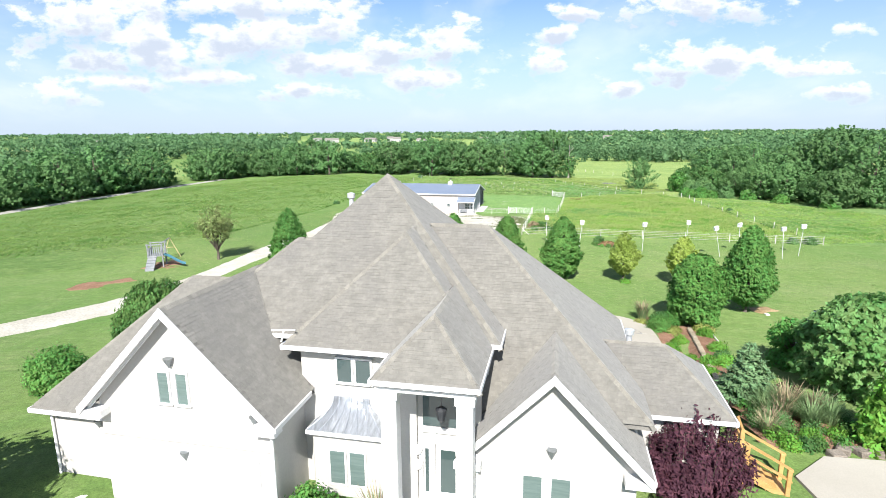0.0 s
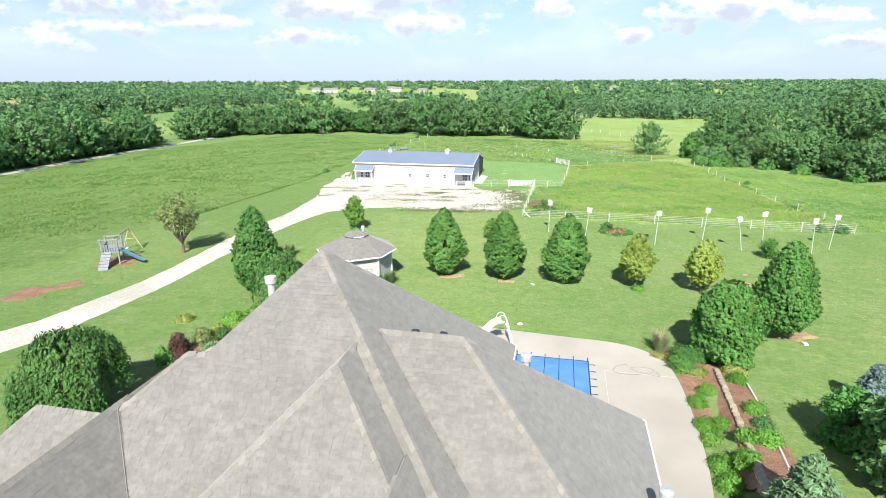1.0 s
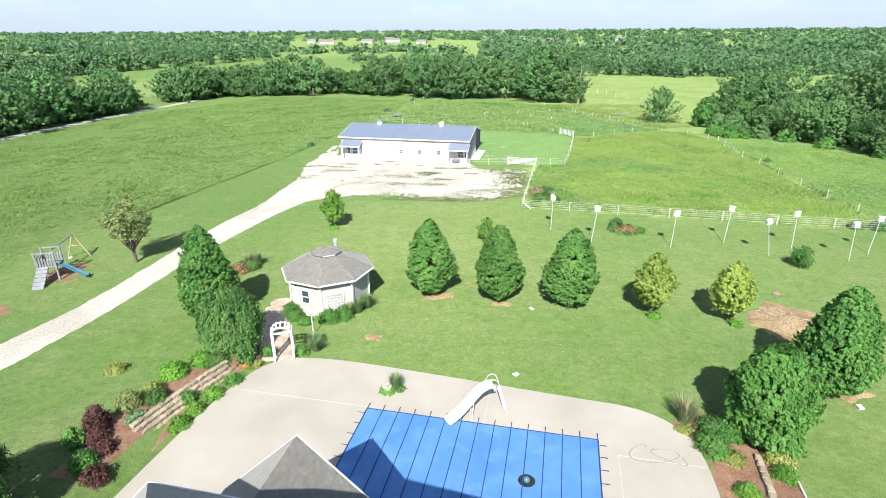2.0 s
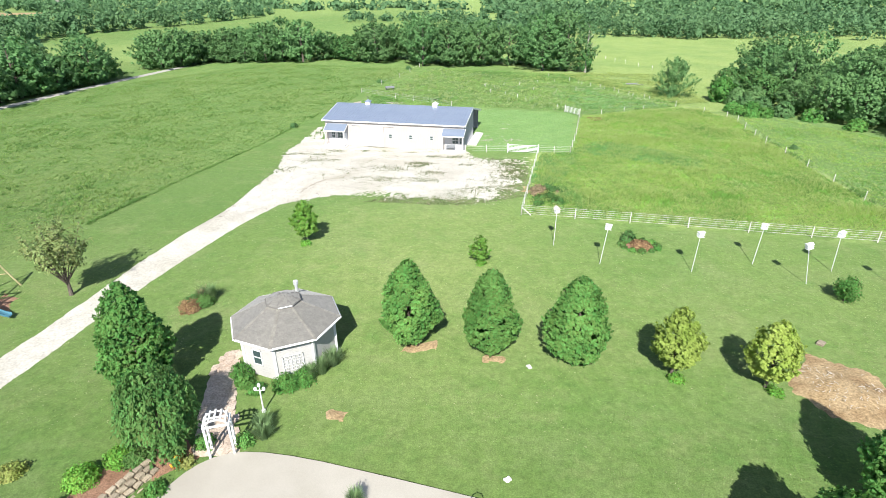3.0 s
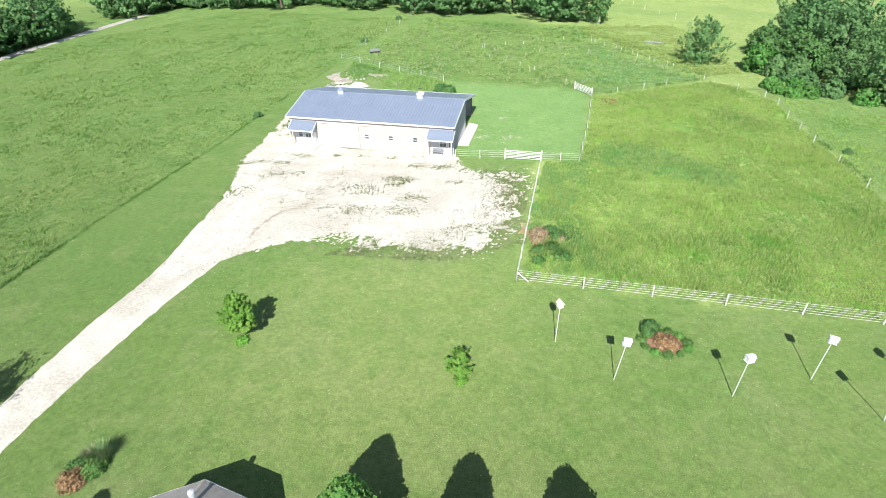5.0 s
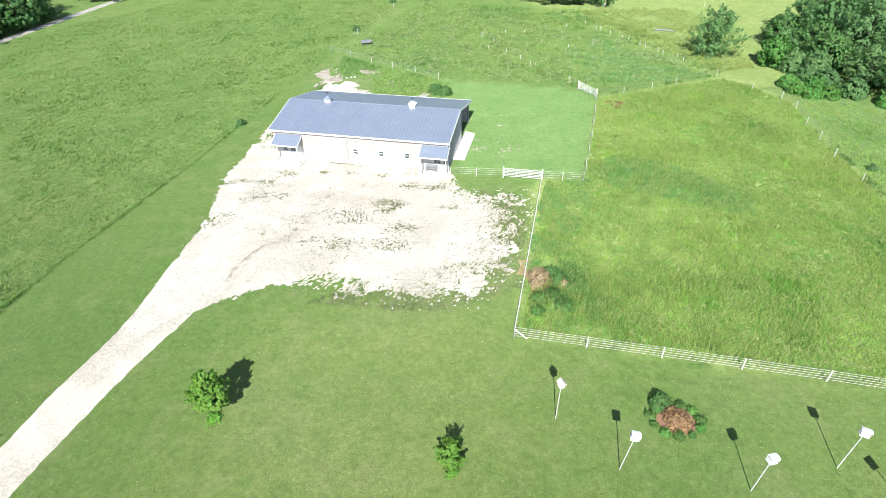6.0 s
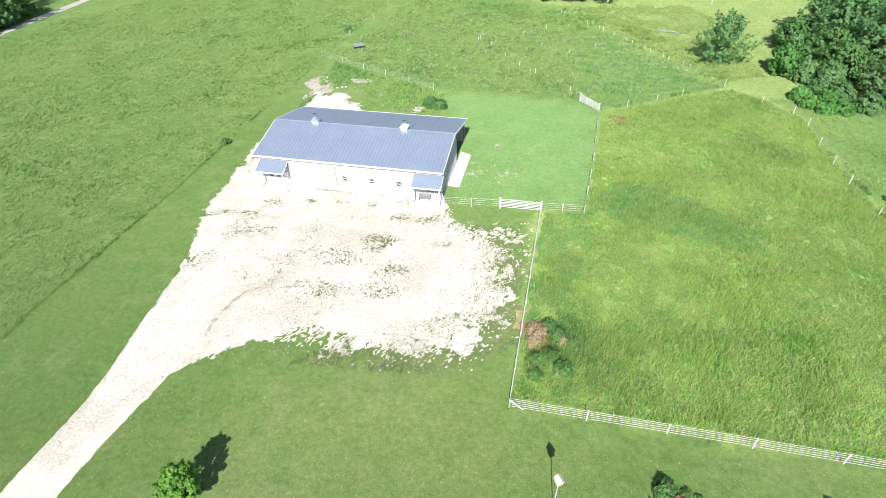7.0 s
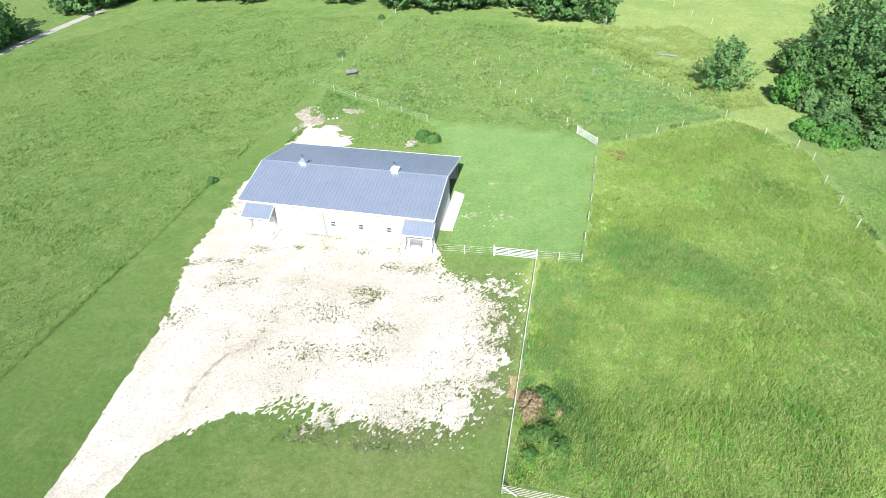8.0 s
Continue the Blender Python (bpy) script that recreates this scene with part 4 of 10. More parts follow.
# ---- the house ----
HOUSE = pose(-2.2, 22.8, 0, 0, 0, -12)
house = thing("house", "cream stucco two-storey house with a steep grey-brown shingle roof", "house", HOUSE @ pose(0, 0, 2.7))
HZ = 2.7


class Roof:
    """A hip or gable roof over a rectangle: planes z = a + b u + c v, the lowest of them being the surface."""

    def __init__(self, u0, u1, v0, v1, eave, faces):
        self.box, self.eave, self.faces = (u0, u1, v0, v1), eave, faces   # faces: polygons of (u, v, z), eave edge first
        self.planes = []
        for poly in faces:
            p = [Vector(q) for q in poly]
            n = (p[1] - p[0]).cross(p[2] - p[0])
            n = n if n.z > 0 else -n
            self.planes.append((n.dot(p[0]) / n.z, -n.x / n.z, -n.y / n.z))

    def height(self, u, v):
        u0, u1, v0, v1 = self.box
        if not (u0 <= u <= u1 and v0 <= v <= v1):
            return -99.0
        return min(a + b * u + c * v for a, b, c in self.planes)


def hip(u0, u1, v0, v1, eave, a, b):
    """Hip roof with its ridge from a to b (u, v, z), along u; a left of b. Open ends where a.u == u0 or b.u == u1."""
    A, B, C, D = (u0, v0, eave), (u1, v0, eave), (u1, v1, eave), (u0, v1, eave)
    faces = [(A, B, b, a) if a != b else (A, B, a), (C, D, a, b) if a != b else (C, D, a)]
    if b[0] < u1 - 1e-6:
        faces.append((B, C, b))
    if a[0] > u0 + 1e-6:
        faces.append((D, A, a))
    return Roof(u0, u1, v0, v1, eave, faces)


def gable(u0, u1, v0, v1, eave, top, hip_front=0.0):
    """Gable roof with its ridge along v; hip_front: how far the front end slopes back."""
    m = (u0 + u1) / 2
    a, b = (m, v0 + hip_front, top), (m, v1, top)
    faces = [((u0, v1, eave), (u0, v0, eave), a, b), ((u1, v0, eave), (u1, v1, eave), b, a)]
    if hip_front:
        faces.append(((u0, v0, eave), (u1, v0, eave), a))
    return Roof(u0, u1, v0, v1, eave, faces)


ROOFS = {
    "main": hip(-5.3, 5.35, -5.25, 5.2, 8.15, (0, 0, 13.32), (0, 0, 13.32)),
    "front": gable(-1.8, 5.05, -6.45, -0.4, 8.1, 11.42, 3.42),
    "left_upper": hip(-6.1, 1.0, -5.6, 1.5, 8.15, (-3.0, -2.4, 10.94), (1.0, -2.4, 10.94)),
    "right": hip(-2.0, 10.2, -5.6, 4.4, 6.0, (-2.0, -0.94, 11.4), (4.35, -0.94, 11.4)),
    "right_low": hip(7.0, 13.1, -3.95, 0.75, 5.5, (7.0, -1.6, 7.2), (11.1, -1.6, 7.2)),
    "right_gable": gable(4.2, 10.0, -7.35, -1.0, 5.2, 8.2),
    "garage": gable(-7.78, -0.92, -8.75, -1.5, 6.45, 9.95),
    "left_low": hip(-10.8, -2.5, -7.9, 0.7, 5.65, (-7.05, -3.6, 9.5), (-2.5, -3.6, 9.5)),
    "porch": gable(1.95, 5.1, -8.4, -2.5, 8.1, 9.68, 1.55),
    "rear": gable(-4.9, 1.3, 2.0, 7.9, 5.3, 8.25),
}


def roof_top(u, v, skip=None):
    return max(r.height(u, v) for k, r in ROOFS.items() if k != skip)


def roof_cover(u, v, skip):
    """The highest other roof over a point that lies well inside that roof's walls, clear of its overhang."""
    best = -99.0
    for k, r in ROOFS.items():
        u0, u1, v0, v1 = r.box
        if k != skip and u0 + 0.45 < u < u1 - 0.45 and v0 + 0.45 < v < v1 - 0.45:
            best = max(best, r.height(u, v))
    return best


def tab_shape():
    """One shingle tab, thicker at its lower edge: 0.25 wide, 0.15 up the slope."""
    w, t = 0.123, 0.011
    return [(-w, 0, 0.002), (w, 0, 0.002), (w, 0, t), (-w, 0, t), (-w, 0.148, 0.003), (w, 0.148, 0.003)], [(0, 1, 2, 3), (3, 2, 5, 4), (0, 3, 4), (1, 5, 2)]


TAB_V, TAB_F = tab_shape()
single_tab = raw_mesh("shingle", TAB_V, TAB_F, SHINGLE_ONE)


def lay_shingles(key, roof, parent, singles):
    """Courses of tabs over each face, where no other roof covers it. Tabs that singles(u, v) picks become objects of their own."""
    geo, loose = Geo(), []
    rnd = random.Random(len(key) * 7 + 3)
    for poly in roof.faces:
        p = [Vector(q) for q in poly]
        e = (p[1] - p[0]).normalized()
        n = e.cross(p[2] - p[0]).normalized()
        if n.z < 0:
            n = -n
        up = n.cross(e)
        if up.z < 0:
            up = -up
        flat = [((q - p[0]).dot(e), (q - p[0]).dot(up)) for q in p]
        smin, smax, tmax = min(a for a, _ in flat), max(a for a, _ in flat), max(b for _, b in flat)
        row, t = 0, 0.0

        def span(h):
            cut = []
            for (a0, b0), (a1, b1) in zip(flat, flat[1:] + flat[:1]):
                if min(b0, b1) <= h <= max(b0, b1) and abs(b1 - b0) > 1e-6:
                    cut.append(a0 + (a1 - a0) * (h - b0) / (b1 - b0))
            return (min(cut), max(cut)) if cut else (0.0, 0.0)

        while t < tmax:
            lo, hi = span(min(t + 0.001, tmax - 0.002))
            lo2, hi2 = span(min(t + 0.148, tmax - 0.002))
            s = smin + (0.125 if row % 2 else 0.0) + rnd.uniform(0, 0.2)
            while s < smax:
                if lo - 0.14 < s < hi + 0.14:
                    q = p[0] + e * s + up * t
                    if q.z + 0.09 > roof_cover(q.x, q.y, key):
                        lift = n * rnd.uniform(0.0, 0.006)
                        jit = rnd.uniform(-0.012, 0.012)
                        m = [e, up, n]
                        if singles and singles(q.x, q.y) and len(loose) < 300 and lo2 + 0.2 < s < hi2 - 0.2:
                            rot = Matrix((e, up, n)).transposed().to_4x4()
                            loose.append(Matrix.Translation(q + lift - Vector((0, 0, HZ))) @ rot)
                        else:
                            geo.add([q + lift + e * (min(max(s + a, lo if b == 0 else lo2), hi if b == 0 else hi2) - s) + up * (min(b, tmax - t) + (jit if b == 0 else 0)) + n * c - Vector((0, 0, HZ)) for a, b, c in TAB_V], TAB_F)
                s += 0.25
            t += 0.124
            row += 1
    tabs = part("shingles", geo, SHINGLE, parent)
    tagged(tabs, kind="stuff")
    return loose


def fascia_run(geo, p, q, drop=0.12, thick=0.05, out=None):
    """A white board along an eave or rake edge from p to q, hung outside it."""
    p, q = Vector(p), Vector(q)
    d = (q - p).normalized()
    o = Vector(out).normalized()
    up = Vector((0, 0, 1))
    vs = []
    for e in (p - d * 0.02, q + d * 0.02):
        vs += [e + up * 0.03, e + up * 0.03 + o * thick, e - up * drop + o * thick, e - up * drop]
    geo.add(vs, [(0, 1, 2, 3), (7, 6, 5, 4), (0, 4, 5, 1), (1, 5, 6, 2), (2, 6, 7, 3), (3, 7, 4, 0)])


def build_house_roof():
    picks = {}
    for key, r in ROOFS.items():
        u0, u1, v0, v1 = r.box
        g = Geo()
        for poly in r.faces:
            g.add([(q[0], q[1], q[2] - HZ) for q in poly], [tuple(range(len(poly)))])
            lower = [(q[0], q[1], q[2] - HZ - 0.16) for q in poly]
            g.add(lower, [tuple(reversed(range(len(poly))))])
        roof = part("roof", g, UNDERLAY, house, "grey-brown asphalt shingle roof slope")
        near = (lambda u, v: abs(u) < 2.2 and -2.4 < v < 0.2) if key == "main" else None
        picks[key] = (roof, lay_shingles(key, r, roof, near))
        # eaves

        def board(p, q, name="fascia", **more):
            fg = Geo()
            fascia_run(fg, p, q, **more)
            part(name, fg, TRIM, roof, "white fascia and gutter")

        e = r.eave - HZ
        sides = {"front": ((u0, v0, e), (u1, v0, e), (0, -1, 0)), "right": ((u1, v0, e), (u1, v1, e), (1, 0, 0)), "back": ((u1, v1, e), (u0, v1, e), (0, 1, 0)), "left": ((u0, v1, e), (u0, v0, e), (-1, 0, 0))}
        skip = {"main": (), "front": ("back",), "left_upper": ("right", "left", "back"), "right": ("left", "front"), "right_low": ("left",), "right_gable": ("front", "back"), "garage": ("front", "back"), "left_low": ("right",), "porch": ("back",), "rear": ("front", "back")}[key]
        for side, (p, q, o) in sides.items():
            if side in skip:
                continue
            n = 24
            run = []
            for i in range(n):
                a, b = Vector(p).lerp(Vector(q), i / n), Vector(p).lerp(Vector(q), (i + 1) / n)
                mid = (a + b) / 2
                if roof_top(mid.x, mid.y, key) < r.eave + 0.05 and not (key == "right" and side == "right" and mid.y < 0.9):
                    run = [run[0], b] if run else [a, b]
                elif run:
                    board(run[0], run[1], out=o)
                    run = []
            if run:
                board(run[0], run[1], out=o)
        if key in ("right_gable", "garage", "rear"):
            m = (u0 + u1) / 2
            top = max(q[2] for f in r.faces for q in f) - HZ
            v, o = (v0, (0, -1, 0)) if key != "rear" else (v1, (0, 1, 0))
            for u in (u0, u1):
                board((u, v, e), (m, v, top), "rake_board", drop=0.25, thick=0.07, out=o)
                board((u * 0.985 + m * 0.015, v + (0.16 if v < 0 else -0.16), e - 0.1), (m, v + (0.16 if v < 0 else -0.16), top - 0.1), "frieze_board", drop=0.22, thick=0.03, out=o)
                s = 1 if u > m else -1
                part("eave_return", Geo().box(min(u, u - s * 0.8), max(u, u - s * 0.8), v if v < 0 else v - 0.45, v + 0.45 if v < 0 else v, e - 0.3, e - 0.06), TRIM, roof, "white boxed eave return")
    # ridge and hip caps
    caps = Geo()
    lines = [((0, 0, 13.32), (5.35, -5.25, 8.15)), ((1.625, -3.03, 11.42), (5.05, -6.45, 8.1)), ((1.625, -3.03, 11.42), (-1.8, -6.45, 8.1)), ((1.625, -3.03, 11.42), (1.625, -1.9, 11.42)), ((0, 0, 13.32), (5.35, 5.2, 8.15)), ((0, 0, 13.32), (-5.3, 5.2, 8.15)), ((2.0, -0.94, 11.4), (4.35, -0.94, 11.4)), ((4.35, -0.94, 11.4), (10.2, 4.4, 6.0)),
             ((4.35, -0.94, 11.4), (10.2, -5.6, 6.0)), ((7.1, -7.35, 8.2), (7.1, -3.4, 8.2)), ((-4.35, -8.75, 9.95), (-4.35, -3.3, 9.95)), ((-7.05, -3.6, 9.5), (-5.0, -3.6, 9.5)), ((-7.05, -3.6, 9.5), (-10.8, -7.9, 5.65)),
             ((-3.0, -2.4, 10.94), (-6.1, -5.6, 8.15)), ((-3.0, -2.4, 10.94), (-2.4, -2.4, 10.94)), ((3.525, -6.85, 9.68), (1.95, -8.4, 8.1)), ((3.525, -6.85, 9.68), (5.1, -8.4, 8.1)), ((3.525, -6.85, 9.68), (3.525, -4.5, 9.68)),
             ((8.3, -1.6, 7.2), (11.1, -1.6, 7.2)), ((11.1, -1.6, 7.2), (13.1, -3.95, 5.5)), ((11.1, -1.6, 7.2), (13.1, 0.75, 5.5)), ((-1.8, 4.0, 8.25), (-1.8, 7.9, 8.25))]
    for p, q in lines:
        p, q = Vector(p), Vector(q)
        n = max(2, int((q - p).length / 0.2))
        d = (q - p).normalized()
        side = d.cross(Vector((0, 0, 1))).normalized()
        for i in range(n):
            c = p.lerp(q, (i + 0.5) / n)
            if c.z + 0.12 < roof_top(c.x, c.y):
                continue
            vs = []
            for end, lift in ((c - d * 0.12, 0.014), (c + d * 0.12, 0.03)):
                for o, more in ((0.0, 0.012), (0.105, 0.0), (-0.105, 0.0)):
                    x = end + side * o
                    z = max(end.z - 0.16, min(end.z + 0.01, roof_top(x.x, x.y)))
                    vs.append((x.x, x.y, z + lift + more - HZ))
            vs += [(x, y, z - 0.03) for x, y, z in vs[3:]]
            caps.add(vs, [(0, 1, 4, 3), (0, 3, 5, 2), (3, 4, 7, 6), (3, 6, 8, 5)])
    tagged(part("ridge_capping", caps, RIDGE, house, "paler overlapping ridge cap shingles"), kind="stuff")
    # valley metal lines
    for pts in (((1.65, -0.95, 11.4), (5.05, -3.79, 8.1)), ((-4.35, -3.65, 9.95), (-3.0, -5.15, 8.57), (-2.6, -5.6, 8.15)), ((8.3, -1.62, 7.18), (10.0, -3.6, 5.75)), ((7.0, -3.45, 8.15), (5.15, -5.25, 6.25))):
        part("valley_strip", Geo().tube([(u, v, z - HZ + 0.012) for u, v, z in pts], 0.016, 6), RIDGE, house, "pale valley flashing between roof slopes")
    return picks


roof_picks = build_house_roof()


def wall_block(u0, u1, v0, v1, z0, z1, inset=0.42, material=STUCCO, name="wall", label=""):
    g = Geo()
    g.soft_box(u0 + inset, u1 - inset, v0 + inset, v1 - inset, z0 - HZ, z1 - HZ, 0.015)
    return part(name, g, material, house, label)


def gable_wall(m, half, v0, v1, z0, eave, top, inset=0.42):
    """A wall block with its pointed end under a gable roof."""
    g = Geo()
    h, e, t = half - inset, eave - 0.02 - HZ, top - 0.2 - HZ
    e = e + (top - eave) / half * inset - 0.2
    a, b = v0 + inset, v1
    out = [(-h, z0 - HZ), (h, z0 - HZ), (h, e), (0, t), (-h, e)]
    vs = [(m + x, v, z) for v in (a, b) for x, z in out]
    g.add(vs, [(0, 1, 2, 3, 4), (9, 8, 7, 6, 5)] + [(i, i + 5, (i + 1) % 5 + 5, (i + 1) % 5) for i in range(5)])
    return part("wall", g, STUCCO, house)


wall_block(-5.3, 5.35, -5.25, 5.2, 0.1, 8.1)
wall_block(-1.8, 5.05, -6.45, -1.0, 2.4, 8.07, 0.44)
wall_block(-6.1, 0.0, -5.6, 1.4, 2.5, 8.08, 0.5)
wall_block(0.5, 10.2, -5.6, 4.4, 0.1, 5.95)
wall_block(7.0, 13.1, -3.95, 0.75, 1.2, 5.45)
gable_wall(7.1, 2.9, -7.35, -2.0, 2.5, 5.2, 8.2)
gable_wall(-4.35, 3.43, -8.75, -2.0, 2.5, 6.45, 9.95)
wall_block(-10.8, -3.0, -7.9, 0.7, 2.4, 5.6)
wall_block(-4.9, 1.3, 0.0, 7.9, 0.1, 5.25)
# band over the garage doors, stepping out a little
_g = Geo()
_g.soft_box(-7.5, -1.2, -8.42, -8.28, 5.42 - HZ, 5.56 - HZ, 0.03)
part("trim_band", _g, STUCCO, house, "projecting stucco band above the garage door")


def house_window(u, v, z0, z1, w, cols=1, pane_mat=GLASS, facing=-1):
    """Frame, sash bars and panes, set into the wall plane at v."""
    f = Geo()
    t = 0.07
    a, b = v - 0.05, v + 0.05
    f.box(u - w / 2 - t, u + w / 2 + t, a, b, z1 - HZ, z1 + t - HZ)
    f.box(u - w / 2 - t - 0.03, u + w / 2 + t + 0.03, a - 0.03, b, z0 - t - HZ, z0 - HZ)
    f.box(u - w / 2 - t, u - w / 2, a, b, z0 - HZ, z1 - HZ)
    f.box(u + w / 2, u + w / 2 + t, a, b, z0 - HZ, z1 - HZ)
    for k in range(1, cols):
        c = u - w / 2 + w * k / cols
        f.box(c - 0.02, c + 0.02, a + 0.02, b, z0 - HZ, z1 - HZ)
    win = part("window", f, TRIM, house, "white-framed window")
    p = Geo()
    p.box(u - w / 2, u + w / 2, v - 0.015, v + 0.01, z0 - HZ, z1 - HZ)
    part("pane", p, pane_mat, win)


def sconce(u, v, z, s=0.2):
    g = Geo()
    g.tube([(u, v - 0.1, z - HZ + s), (u, v - 0.1, z - HZ + s * 0.3), (u, v - 0.08, z - HZ - s * 0.9)], [s * 0.95, s * 0.6, s * 0.12], 7)
    g.box(u - 0.05, u + 0.05, v - 0.06, v + 0.02, z - HZ - 0.1, z - HZ + 0.1)
    part("wall_light", g, SCONCE, house, "small conical metal wall light")


for _u in (-4.85, -4.2):
    house_window(_u, -8.34, 6.72, 7.74, 0.36, 1, BLIND)
for _u in (0.22, 0.88):
    house_window(_u, -6.04, 6.8, 7.62, 0.5, 1, GLASS)
for _u in (6.55, 7.4):
    house_window(_u, -6.94, 3.5, 4.72, 0.55, 1, BLIND)
for _u, _v, _z in ((-4.52, -8.34, 8.1), (-8.3, -7.48, 5.15), (-4.3, -8.34, 4.95), (7.1, -6.94, 5.55), (-1.75, -8.34, 6.45), (3.75, -4.9, 6.0)):
    sconce(_u, _v, _z, 0.17)


def bay_window():
    """Shallow bay with a flared standing-seam roof."""
    b = Geo()
    b.soft_box(-0.8, 1.65, -6.62, -6.0, 2.6 - HZ, 5.2 - HZ, 0.03)
    bay = part("bay", b, STUCCO, house, "shallow stucco bay below a metal roof")
    s = Geo()
    s.soft_box(-0.95, 1.8, -6.85, -6.0, 5.2 - HZ, 5.34 - HZ, 0.02)
    part("cornice", s, TRIM, bay, "white cornice")
    r = Geo()
    rows = []
    for k in range(9):
        q = k / 8
        z = 5.34 + 0.9 * q
        flare = (1 - q) ** 2.1
        rows.append([(-0.2 - 0.72 * flare, -6.0, z - HZ), (-0.2 - 0.72 * flare, -6.06 - 0.76 * flare, z - HZ), (1.05 + 0.72 * flare, -6.06 - 0.76 * flare, z - HZ), (1.05 + 0.72 * flare, -6.0, z - HZ)])
    vs = [p for row in rows for p in row]
    r.add(vs, [(i * 4 + j, i * 4 + j + 1, i * 4 + j + 5, i * 4 + j + 4) for i in range(8) for j in range(3)] + [(32, 33, 34, 35)])
    roof = part("bay_roof", r, BAY_ROOF, bay, "flared blue-grey standing-seam metal roof", True)
    for j in range(7):
        sg = Geo()
        pts = []
        for k in range(9):
            q = k / 8
            flare = (1 - q) ** 2.1
            u0, u1 = -0.2 - 0.72 * flare, 1.05 + 0.72 * flare
            pts.append((u0 + (u1 - u0) * j / 6, -6.07 - 0.76 * flare, 5.35 + 0.9 * q - HZ))
        sg.tube(pts, 0.016, 5)
        part("seam", sg, BAY_ROOF, roof)
    for u in (0.08, 0.78):
        f, p = Geo(), Geo()
        f.box(u - 0.32, u + 0.32, -6.68, -6.6, 3.3 - HZ, 4.66 - HZ)
        w = part("window", f, TRIM, bay, "white-framed window")
        p.box(u - 0.25, u + 0.25, -6.7, -6.66, 3.4 - HZ, 4.58 - HZ)
        part("pane", p, BLIND, w)


bay_window()


def entry():
    """Two-storey porch: square columns, beam, recessed glazed doorway."""
    for u, v in ((2.42, -8.0), (4.66, -8.0)):
        c = Geo()
        c.soft_box(u - 0.24, u + 0.24, v - 0.24, v + 0.24, 2.7 - HZ, 7.75 - HZ, 0.03)
        c.soft_box(u - 0.3, u + 0.3, v - 0.3, v + 0.3, 2.7 - HZ, 3.1 - HZ, 0.03)
        c.soft_box(u - 0.29, u + 0.29, v - 0.29, v + 0.29, 7.5 - HZ, 7.78 - HZ, 0.03)
        part("column", c, TRIM, house, "square white porch column")
    b = Geo()
    for x0, x1, y0, y1 in ((2.1, 4.98, -8.26, -7.78), (2.1, 2.6, -7.8, -6.05), (4.5, 4.98, -7.8, -6.05)):
        b.soft_box(x0, x1, y0, y1, 7.74 - HZ, 8.02 - HZ, 0.02)
    part("beam", b, TRIM, house, "white porch beam")
    w = Geo()
    w.box(2.2, 2.75, -6.3, -6.0, 2.6 - HZ, 7.74 - HZ)
    w.box(2.75, 4.85, -6.12, -6.03, 2.6 - HZ, 7.74 - HZ)
    part("wall", w, STUCCO, house)
    dr = part("door_frame", Geo().box(2.78, 2.92, -6.2, -6.1, 2.7 - HZ, 5.35 - HZ), TRIM, house, "white entry surround with sidelights and transom")
    for x0, x1 in ((3.2, 3.34), (4.22, 4.36)):
        part("jamb", Geo().box(x0, x1, -6.2, -6.1, 2.7 - HZ, 5.35 - HZ), TRIM, dr)
    for z0, z1 in ((4.95, 5.1), (5.35, 5.55), (7.0, 7.15)):
        part("transom_bar", Geo().box(2.78, 4.36, -6.21, -6.1, z0 - HZ, z1 - HZ), TRIM, dr)
    part("door_leaf", Geo().soft_box(3.36, 4.2, -6.19, -6.12, 2.86 - HZ, 4.94 - HZ, 0.012), TRIM, dr, "white front door leaf")
    part("sidelight_frame", Geo().soft_box(2.93, 3.19, -6.185, -6.12, 2.86 - HZ, 4.94 - HZ, 0.012), TRIM, dr)
    part("door_knob", Geo().tube([(4.12, -6.2, 3.85 - HZ), (4.12, -6.26, 3.85 - HZ)], [0.03, 0.035], 8), DARKMETAL, dr)
    for x0, x1, z0, z1 in ((3.0, 3.12, 3.15, 4.75), (3.52, 4.02, 3.2, 4.75), (2.94, 4.2, 5.6, 6.95)):
        p = Geo()
        p.box(x0, x1, -6.2, -6.13, z0 - HZ, z1 - HZ)
        part("pane", p, GLASS, dr)
    lamp = part("lantern", Geo().tube([(3.75, -7.1, 6.28 - HZ), (3.75, -7.1, 6.38 - HZ), (3.75, -7.1, 6.72 - HZ), (3.75, -7.1, 6.8 - HZ)], [0.05, 0.12, 0.19, 0.06], 8), DARKMETAL, house, "dark hanging porch lantern")
    part("chain", Geo().tube([(3.75, -7.1, 6.78 - HZ), (3.75, -7.1, 7.76 - HZ)], 0.012, 5), DARKMETAL, lamp)
    for z in (4.75, 4.2):
        part("wall_plaque", Geo().tube([(2.74, -6.36, z - HZ), (2.74, -6.3, z - HZ)], [0.17, 0.19], 14), TRIM, house, "round white wall plaque")
    s = Geo()
    s.soft_box(1.9, 5.2, -8.6, -6.0, 2.5 - HZ, 2.84 - HZ, 0.03)
    part("porch_slab", s, SLAB, house, "pale concrete porch slab")


entry()


